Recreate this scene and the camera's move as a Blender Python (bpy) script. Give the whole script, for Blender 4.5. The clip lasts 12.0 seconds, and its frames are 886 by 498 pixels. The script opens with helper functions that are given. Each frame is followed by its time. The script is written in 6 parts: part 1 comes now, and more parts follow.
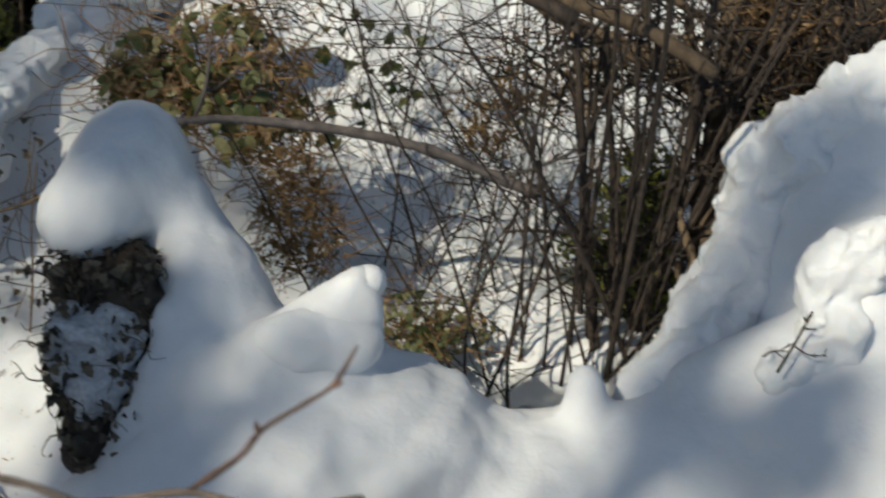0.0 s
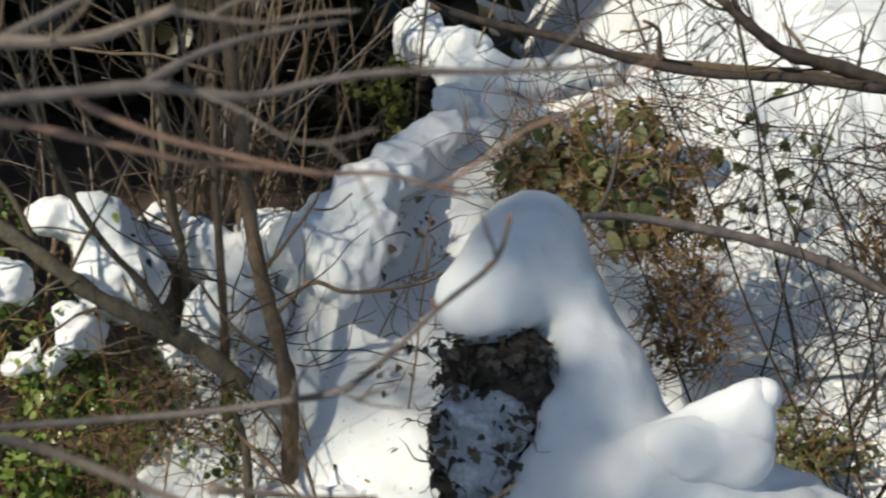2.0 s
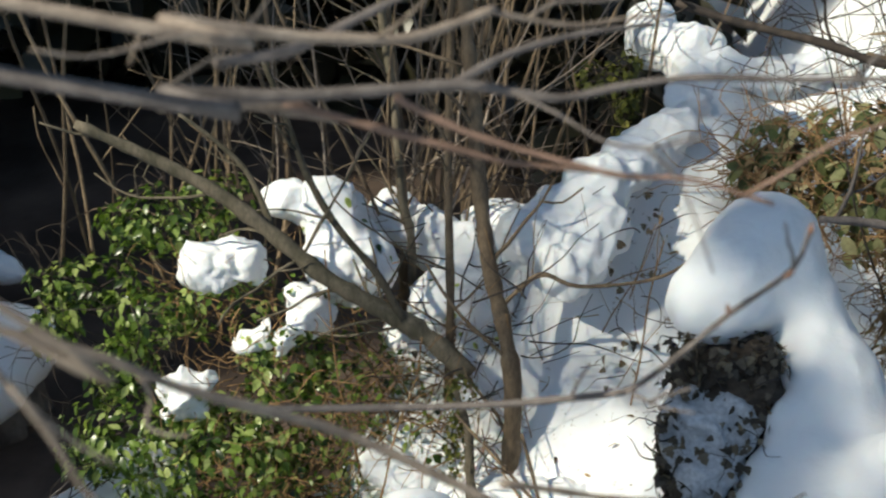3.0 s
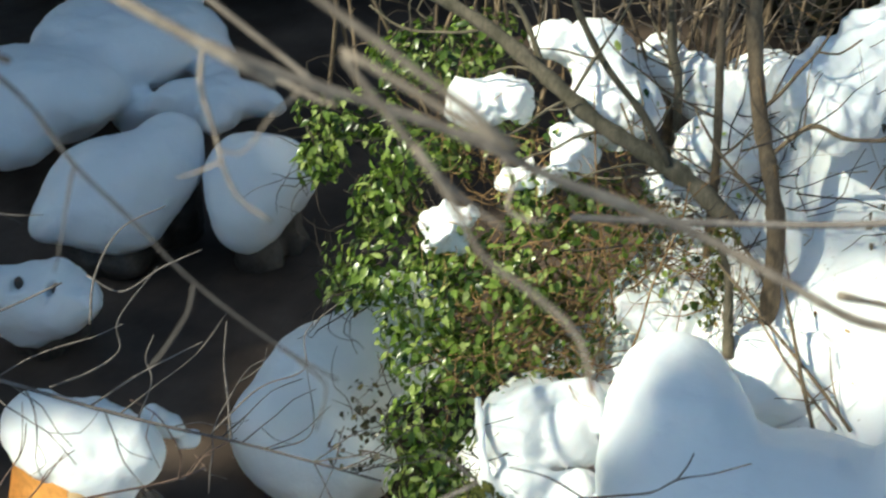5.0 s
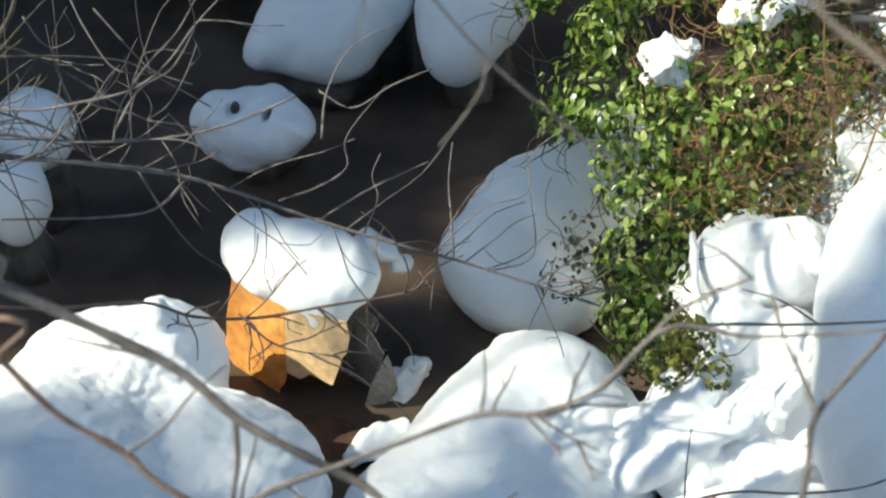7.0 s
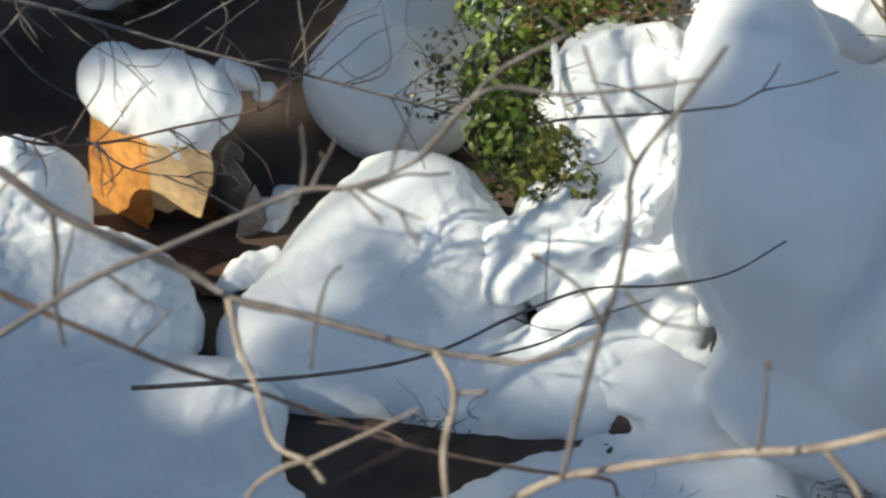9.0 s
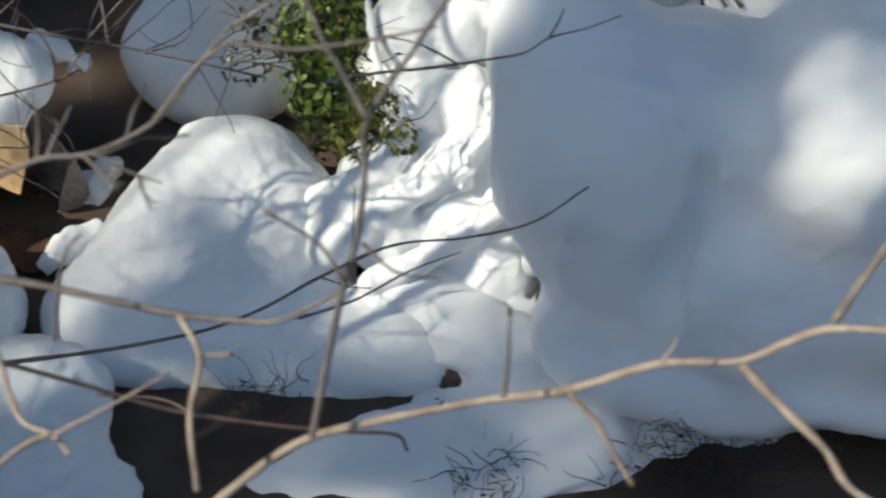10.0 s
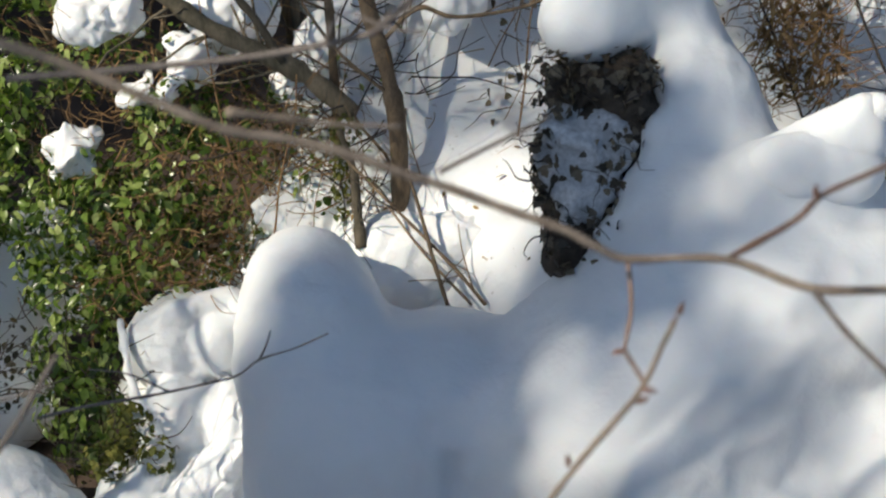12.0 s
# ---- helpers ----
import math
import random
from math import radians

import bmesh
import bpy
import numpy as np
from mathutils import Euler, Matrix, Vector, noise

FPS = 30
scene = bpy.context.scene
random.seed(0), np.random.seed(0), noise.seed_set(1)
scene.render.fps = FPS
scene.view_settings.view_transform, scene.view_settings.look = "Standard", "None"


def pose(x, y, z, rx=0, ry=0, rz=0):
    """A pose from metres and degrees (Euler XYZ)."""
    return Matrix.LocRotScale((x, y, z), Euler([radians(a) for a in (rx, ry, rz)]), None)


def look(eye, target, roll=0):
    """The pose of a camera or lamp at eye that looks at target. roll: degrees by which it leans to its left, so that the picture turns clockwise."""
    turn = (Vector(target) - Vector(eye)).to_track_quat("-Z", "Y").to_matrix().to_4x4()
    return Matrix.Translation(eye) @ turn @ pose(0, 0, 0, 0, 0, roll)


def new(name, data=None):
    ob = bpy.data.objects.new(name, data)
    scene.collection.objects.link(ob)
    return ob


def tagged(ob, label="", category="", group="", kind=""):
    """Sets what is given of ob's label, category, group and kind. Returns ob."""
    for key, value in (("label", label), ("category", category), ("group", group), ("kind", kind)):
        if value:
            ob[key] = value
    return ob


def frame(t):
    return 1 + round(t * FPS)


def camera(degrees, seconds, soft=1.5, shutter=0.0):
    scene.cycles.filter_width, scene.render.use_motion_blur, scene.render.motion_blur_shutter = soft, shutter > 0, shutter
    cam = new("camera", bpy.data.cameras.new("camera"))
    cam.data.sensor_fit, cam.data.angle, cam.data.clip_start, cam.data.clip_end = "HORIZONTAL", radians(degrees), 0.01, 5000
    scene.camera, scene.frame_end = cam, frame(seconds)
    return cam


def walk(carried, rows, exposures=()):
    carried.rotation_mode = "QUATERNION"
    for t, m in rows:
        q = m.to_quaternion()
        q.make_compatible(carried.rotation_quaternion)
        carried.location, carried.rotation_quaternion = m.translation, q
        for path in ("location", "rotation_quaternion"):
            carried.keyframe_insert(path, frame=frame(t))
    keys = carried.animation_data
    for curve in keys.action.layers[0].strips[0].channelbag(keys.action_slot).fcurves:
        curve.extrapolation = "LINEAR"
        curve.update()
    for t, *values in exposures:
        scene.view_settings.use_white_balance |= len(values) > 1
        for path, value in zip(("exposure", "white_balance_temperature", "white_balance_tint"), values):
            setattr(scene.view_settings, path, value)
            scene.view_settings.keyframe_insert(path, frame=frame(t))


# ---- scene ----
# camera and its walk
cam = camera(29.29, 12.0, soft=2.15, shutter=0.3)
cam.data.dof.use_dof, cam.data.dof.focus_distance, cam.data.dof.aperture_fstop = True, 5.8, 5.6
walk(cam, [
    (0.0, pose(0.372, -0.114, 4.314, 62.852, -1.579, -13.633)),
    (0.5, pose(0.284, -0.074, 4.311, 64.003, -1.163, -10.172)),
    (1.0, pose(0.206, -0.044, 4.308, 64.367, -1.322, -7.369)),
    (1.5, pose(0.151, 0.003, 4.341, 65.172, -1.464, -4.936)),
    (2.0, pose(0.074, -0.002, 4.340, 65.247, -1.726, -2.378)),
    (2.5, pose(0.001, 0.006, 4.355, 65.015, -1.774, 1.314)),
    (3.0, pose(-0.065, -0.014, 4.358, 64.693, -1.162, 4.431)),
    (3.2, pose(-0.098, -0.038, 4.354, 64.797, -1.298, 5.000)),
    (4.8, pose(-0.196, -0.097, 4.312, 60.780, -0.499, 11.397)),
    (5.0, pose(-0.207, -0.096, 4.300, 59.936, -0.390, 12.455)),
    (5.5, pose(-0.236, -0.120, 4.286, 59.158, -0.096, 14.428)),
    (6.0, pose(-0.270, -0.150, 4.267, 57.437, 0.681, 16.288)),
    (6.5, pose(-0.295, -0.163, 4.256, 56.565, 0.738, 17.428)),
    (7.0, pose(-0.327, -0.187, 4.228, 55.074, 1.203, 18.548)),
    (7.2, pose(-0.326, -0.195, 4.221, 54.402, 1.288, 18.387)),
    (8.8, pose(-0.255, -0.203, 4.109, 49.846, 1.376, 15.395)),
    (9.0, pose(-0.217, -0.186, 4.105, 50.002, 1.471, 13.935)),
    (9.5, pose(-0.126, -0.156, 4.088, 49.194, 1.431, 11.404)),
    (10.0, pose(-0.042, -0.139, 4.082, 48.571, 1.118, 8.748)),
    (10.5, pose(0.070, -0.125, 4.082, 48.667, 0.806, 5.277)),
    (11.0, pose(0.136, -0.115, 4.079, 50.754, 1.333, 4.131)),
    (11.2, pose(0.170, -0.090, 4.112, 52.895, 1.237, 4.018)),
    (11.5, pose(0.189, -0.080, 4.134, 55.295, 1.418, 3.593)),
    (11.8, pose(0.210, -0.086, 4.080, 58.155, 1.220, 2.353)),
    (12.0, pose(0.245, -0.056, 4.143, 57.930, 1.078, 2.114)),
], exposures=[(0.0, -0.44, 6480, 0), (2.5, 0.04, 6400, -1), (5.0, 0.71, 6330, -10), (7.0, 0.86, 6330, -6), (9.0, 0.45, 6430, -3), (10.5, 0.16, 6380, 0), (12.0, 0.02, 6430, 2)])

# world, sun and exposure
SUN_TO = Vector((-0.71, -0.46, 0.78)).normalized()
world = bpy.data.worlds.new("sky")
scene.world = world
world.use_nodes = True
wn = world.node_tree.nodes
sky = wn.new("ShaderNodeTexSky")
sky.sky_type, sky.sun_disc = "NISHITA", False
sky.ozone_density = 2.5
sky.sun_elevation = math.asin(SUN_TO.z)
sky.sun_rotation = math.atan2(SUN_TO.x, SUN_TO.y)
wn["Background"].inputs["Strength"].default_value = 0.085
world.node_tree.links.new(sky.outputs[0], wn["Background"].inputs["Color"])
sun = new("sun", bpy.data.lights.new("sun", "SUN"))
sun.data.energy, sun.data.angle, sun.data.color = 4.6, radians(0.55), (1.0, 0.87, 0.73)
sun.matrix_world = look(SUN_TO * 40, (0, 0, 0))


# ---------------------------------------------------------------- materials
def material(name, rough=0.6):
    m = bpy.data.materials.new(name)
    m.use_nodes = True
    b = m.node_tree.nodes["Principled BSDF"]
    b.inputs["Roughness"].default_value = rough
    return m, m.node_tree.nodes, m.node_tree.links, b


def noise_tex(nodes, links, scale, detail=4.0, rough=0.55, stretch=None):
    co = nodes.new("ShaderNodeTexCoord")
    tex = nodes.new("ShaderNodeTexNoise")
    tex.inputs["Scale"].default_value, tex.inputs["Detail"].default_value = scale, detail
    tex.inputs["Roughness"].default_value = rough
    if stretch:
        mp = nodes.new("ShaderNodeMapping")
        mp.inputs["Scale"].default_value = stretch
        links.new(co.outputs["Object"], mp.inputs["Vector"])
        links.new(mp.outputs[0], tex.inputs["Vector"])
    else:
        links.new(co.outputs["Object"], tex.inputs["Vector"])
    return tex


def ramp(nodes, links, source, stops):
    r = nodes.new("ShaderNodeValToRGB")
    e = r.color_ramp.elements
    while len(e) < len(stops):
        e.new(0.5)
    for el, (p, c) in zip(e, stops):
        el.position, el.color = p, (*c, 1)
    links.new(source, r.inputs[0])
    return r


def mix(nodes, links, fac, a, b, mode="MIX"):
    n = nodes.new("ShaderNodeMix")
    n.data_type, n.blend_type = "RGBA", mode
    for value, socket in ((fac, n.inputs[0]), (a, n.inputs[6]), (b, n.inputs[7])):
        if isinstance(value, (int, float)):
            socket.default_value = value
        elif isinstance(value, tuple):
            socket.default_value = (*value, 1)
        else:
            links.new(value, socket)
    return n.outputs[2]


def bump(nodes, links, b, sources):
    """sources: (socket, strength, distance), chained."""
    last = None
    for s, strength, dist in sources:
        n = nodes.new("ShaderNodeBump")
        n.inputs["Strength"].default_value, n.inputs["Distance"].default_value = strength, dist
        links.new(s, n.inputs["Height"])
        if last:
            links.new(last, n.inputs["Normal"])
        last = n.outputs[0]
    links.new(last, b.inputs["Normal"])


def snow_material(name, grain=1.0, litter=0.0):
    m, n, l, b = material(name, 0.55)
    big, mid, fine = noise_tex(n, l, 3.0), noise_tex(n, l, 14.0, 5), noise_tex(n, l, 160.0, 2)
    base = ramp(n, l, big.outputs[0], [(0.3, (0.81, 0.835, 0.875)), (0.7, (0.875, 0.89, 0.91))]).outputs[0]
    if litter:
        spots = noise_tex(n, l, 45.0, 3)
        mask = ramp(n, l, spots.outputs[0], [(0.66, (0, 0, 0)), (0.73, (litter, litter, litter))]).outputs[0]
        base = mix(n, l, mask, base, (0.16, 0.11, 0.07))
    l.new(base, b.inputs["Base Color"])
    b.inputs["Subsurface Weight"].default_value = 0.3
    b.inputs["Subsurface Radius"].default_value = (0.035, 0.045, 0.055)
    b.inputs["Subsurface Scale"].default_value = 0.4
    b.inputs["Specular IOR Level"].default_value = 0.25
    bump(n, l, b, [(mid.outputs[0], 0.4 * grain, 0.02), (noise_tex(n, l, 55.0, 4, 0.65).outputs[0], 0.3 * grain, 0.006), (fine.outputs[0], 0.25 * grain, 0.002)])
    return m


def two_tone(name, low, high, scale, rough=0.8, stretch=None, relief=0.01, strength=0.5, per="object", spread=0.35, metal=0.0):
    """A natural surface: two colours by noise, finer grain, and a change from piece to piece."""
    m, n, l, b = material(name, rough)
    t1, t2 = noise_tex(n, l, scale, 5, 0.6, stretch), noise_tex(n, l, scale * 7, 3, 0.6, stretch)
    col = ramp(n, l, t1.outputs[0], [(0.32, low), (0.68, high)]).outputs[0]
    grain = ramp(n, l, t2.outputs[0], [(0.3, (0.7, 0.7, 0.7)), (0.7, (1.15, 1.15, 1.15))]).outputs[0]
    col = mix(n, l, 1.0, col, grain, "MULTIPLY")
    if per == "island":
        r = n.new("ShaderNodeNewGeometry").outputs["Random Per Island"]
    else:
        r = n.new("ShaderNodeObjectInfo").outputs["Random"]
    lo, hi = 1 - spread, 1 + spread
    vary = ramp(n, l, r, [(0.0, (lo, lo, lo)), (1.0, (hi, hi, hi))]).outputs[0]
    col = mix(n, l, 1.0, col, vary, "MULTIPLY")
    l.new(col, b.inputs["Base Color"])
    b.inputs["Metallic"].default_value = metal
    bump(n, l, b, [(t1.outputs[0], strength, relief), (t2.outputs[0], strength * 0.6, relief * 0.3)])
    return m


def leaf_material(name, stops, rough=0.35, translucent=0.3):
    m, n, l, b = material(name, rough)
    geo = n.new("ShaderNodeNewGeometry")
    info = n.new("ShaderNodeObjectInfo")
    add = n.new("ShaderNodeMath")
    add.operation = "ADD"
    l.new(geo.outputs["Random Per Island"], add.inputs[0])
    l.new(info.outputs["Random"], add.inputs[1])
    fr = n.new("ShaderNodeMath")
    fr.operation = "FRACT"
    l.new(add.outputs[0], fr.inputs[0])
    col = ramp(n, l, fr.outputs[0], stops).outputs[0]
    t = noise_tex(n, l, 60.0, 3)
    grain = ramp(n, l, t.outputs[0], [(0.3, (0.75, 0.75, 0.75)), (0.7, (1.2, 1.2, 1.2))]).outputs[0]
    col = mix(n, l, 1.0, col, grain, "MULTIPLY")
    l.new(col, b.inputs["Base Color"])
    tr = n.new("ShaderNodeBsdfTranslucent")
    l.new(mix(n, l, 1.0, col, (1.5, 1.6, 0.7), "MULTIPLY"), tr.inputs[0])
    ms = n.new("ShaderNodeMixShader")
    ms.inputs[0].default_value = translucent
    l.new(b.outputs[0], ms.inputs[1])
    l.new(tr.outputs[0], ms.inputs[2])
    l.new(ms.outputs[0], n["Material Output"].inputs["Surface"])
    return m


SNOW = snow_material("snow")
SNOW_LITTER = snow_material("snow_with_litter", 0.8, 0.6)
SNOW_BANK = snow_material("settled_snow", 0.7)
# Greyer snow: the hollow's shade is put into the lump's colour.
SNOW_SHADE_GREY = two_tone("shade_grey_snow", (0.45, 0.46, 0.48), (0.68, 0.69, 0.72), 9.0, 0.7, relief=0.01, spread=0.05)
# Dark brown of bare earth, also of fillings that stand for shade.
EARTH_SHADE = two_tone("earth_and_shade", (0.025, 0.019, 0.014), (0.09, 0.068, 0.05), 5.0, 0.9, relief=0.05)
ROCK = two_tone("wet_rock", (0.03, 0.026, 0.023), (0.12, 0.10, 0.085), 6.0, 0.5, relief=0.03)
BARK = two_tone("bark", (0.10, 0.07, 0.045), (0.26, 0.19, 0.12), 18.0, 0.85, (1, 1, 0.25), 0.006, 0.7)
BARK_MOSS = two_tone("mossy_bark", (0.055, 0.05, 0.03), (0.17, 0.14, 0.10), 14.0, 0.9, (1, 1, 0.3), 0.008, 0.8)
TWIG_PALE = two_tone("pale_twig", (0.15, 0.115, 0.092), (0.34, 0.275, 0.22), 25.0, 0.7, relief=0.002)
TWIG_RED = two_tone("reddish_twig", (0.12, 0.075, 0.055), (0.24, 0.15, 0.11), 25.0, 0.6, relief=0.002)
TWIG_GREY = two_tone("grey_twig", (0.085, 0.07, 0.064), (0.185, 0.158, 0.145), 25.0, 0.7, relief=0.002)
TWIG_DARK = two_tone("dark_twig", (0.022, 0.017, 0.014), (0.075, 0.055, 0.042), 25.0, 0.8, relief=0.002, per="island")
DRY = two_tone("dry_stems", (0.16, 0.09, 0.04), (0.36, 0.22, 0.10), 20.0, 0.9, relief=0.002, per="island")
IVY = leaf_material("ivy_leaf", [(0.0, (0.014, 0.03, 0.008)), (0.35, (0.06, 0.105, 0.02)), (0.65, (0.18, 0.265, 0.05)), (1.0, (0.44, 0.5, 0.19))], 0.28, 0.36)
IVY_DARK = leaf_material("dark_ivy_leaf", [(0.0, (0.012, 0.012, 0.008)), (0.6, (0.03, 0.028, 0.015)), (1.0, (0.06, 0.05, 0.02))], 0.4, 0.1)
WITHERED = leaf_material("withered_ivy_leaf", [(0.0, (0.03, 0.025, 0.018)), (0.5, (0.09, 0.07, 0.05)), (1.0, (0.20, 0.16, 0.11))], 0.5, 0.15)
BRAMBLE = leaf_material("bramble_leaf", [(0.0, (0.045, 0.07, 0.02)), (0.45, (0.12, 0.135, 0.055)), (0.8, (0.24, 0.235, 0.115)), (1.0, (0.38, 0.35, 0.2))], 0.5, 0.25)
DEAD = leaf_material("dead_leaf", [(0.0, (0.10, 0.065, 0.035)), (0.5, (0.24, 0.155, 0.085)), (1.0, (0.42, 0.3, 0.18))], 0.8, 0.35)
MOSS = leaf_material("moss_leaf", [(0.0, (0.04, 0.05, 0.01)), (0.6, (0.11, 0.12, 0.02)), (1.0, (0.20, 0.19, 0.04))], 0.8, 0.2)
RUST = two_tone("orange_rust", (0.5, 0.2, 0.04), (0.68, 0.33, 0.09), 3.0, 0.8, relief=0.003, spread=0.1)
RUST_PALE = two_tone("pale_rust", (0.66, 0.45, 0.24), (0.8, 0.58, 0.34), 3.0, 0.8, relief=0.003, spread=0.1)
# Very dark brown, for the casing's inner walls and base sheet.
PLATE_DARK = two_tone("dark_brown_plate", (0.03, 0.014, 0.009), (0.10, 0.045, 0.022), 8.0, 0.8, relief=0.004, spread=0.1)
ZINC = two_tone("weathered_sheet", (0.22, 0.2, 0.18), (0.38, 0.35, 0.32), 7.0, 0.6, relief=0.003, spread=0.1)
BUD = two_tone("bud_scales", (0.14, 0.07, 0.05), (0.24, 0.13, 0.09), 60.0, 0.6, relief=0.001)


def water_material():
    m, n, l, b = material("stream_water", 0.42)
    t1, t2 = noise_tex(n, l, 1.6, 4), noise_tex(n, l, 9.0, 3, 0.5, (1.0, 0.5, 1.0))
    l.new(ramp(n, l, t1.outputs[0], [(0.35, (0.05, 0.037, 0.03)), (0.7, (0.13, 0.096, 0.076))]).outputs[0], b.inputs["Base Color"])
    b.inputs["IOR"].default_value = 1.33
    b.inputs["Specular IOR Level"].default_value = 0.24
    bump(n, l, b, [(t2.outputs[0], 0.35, 0.02)])
    return m


WATER = water_material()


# ---------------------------------------------------------------- mesh helpers
def part(name, data, mat, parent=None, label="", smooth=True):
    """Links a bmesh or (verts, faces) as one mesh object, under parent if given."""
    me = bpy.data.meshes.new(name)
    if isinstance(data, bmesh.types.BMesh):
        data.to_mesh(me)
        data.free()
    else:
        me.from_pydata(data[0], [], data[1])
    me.materials.append(mat)
    if smooth:
        me.polygons.foreach_set("use_smooth", [True] * len(me.polygons))
    me.update()
    ob = new(name, me)
    ob.parent = parent
    return tagged(ob, label)


def holder(name, at, label, category, group="", kind=""):
    ob = new(name)
    ob.location = at
    bpy.context.view_layer.update()
    return tagged(ob, label, category, group, kind)


def under(parent, ob):
    """Puts a mesh made in world places under a holder without moving it."""
    ob.parent = parent
    ob.matrix_parent_inverse = Matrix.Translation(parent.location).inverted()
    return ob


def surface_nets(field, origin, step):
    """A closed mesh round the cells where the field is below zero."""
    s = field < 0
    nx, ny, nz = field.shape
    acc, cnt = np.zeros((nx - 1, ny - 1, nz - 1, 3)), np.zeros((nx - 1, ny - 1, nz - 1))
    corners = [(i, j, k) for i in (0, 1) for j in (0, 1) for k in (0, 1)]
    cut = lambda a, i, j, k: a[i:nx - 1 + i, j:ny - 1 + j, k:nz - 1 + k]
    for c in corners:
        for ax in range(3):
            if c[ax]:
                continue
            d = list(c)
            d[ax] = 1
            fa, fb = cut(field, *c), cut(field, *d)
            cross = (fa < 0) != (fb < 0)
            t = np.where(cross, fa / np.where(cross, fa - fb, 1), 0)
            for q in range(3):
                acc[..., q] += np.where(cross, c[q] + (t if q == ax else 0), 0)
            cnt += cross
    live = cnt > 0
    index = -np.ones(live.shape, int)
    index[live] = np.arange(live.sum())
    cell = np.argwhere(live)
    verts = (cell + acc[live] / cnt[live][:, None]) * step + origin
    faces = []
    for ax in range(3):
        u, v = [q for q in range(3) if q != ax]
        a = [slice(1, -1)] * 3
        a[ax] = slice(0, -1)
        b = list(a)
        b[ax] = slice(1, None)
        fa, fb = s[tuple(a)], s[tuple(b)]
        for inside in (True, False):
            at = np.argwhere((fa != fb) & (fa == inside))
            if not len(at):
                continue
            base = at + 1
            base[:, ax] -= 1
            ring = []
            for du, dv in ((-1, -1), (0, -1), (0, 0), (-1, 0)):
                p = base.copy()
                p[:, u] += du
                p[:, v] += dv
                ring.append(index[p[:, 0], p[:, 1], p[:, 2]])
            quad = np.stack(ring, 1)
            if inside == (ax == 1):
                quad = quad[:, ::-1]
            faces.append(quad)
    return verts, np.concatenate(faces)


def ripple(grid, freq, seed):
    """A soft three-dimensional noise out of crossed waves, about -1 to 1."""
    rng = np.random.default_rng(int(abs(seed) * 1000) + int(freq * 10))
    out = np.zeros(grid.shape[:3])
    for _ in range(7):
        k = rng.normal(size=3)
        k *= freq * rng.uniform(0.6, 1.5) / np.linalg.norm(k)
        out += np.sin(grid @ k + rng.uniform(0, 6.28))
    return out / 3.2


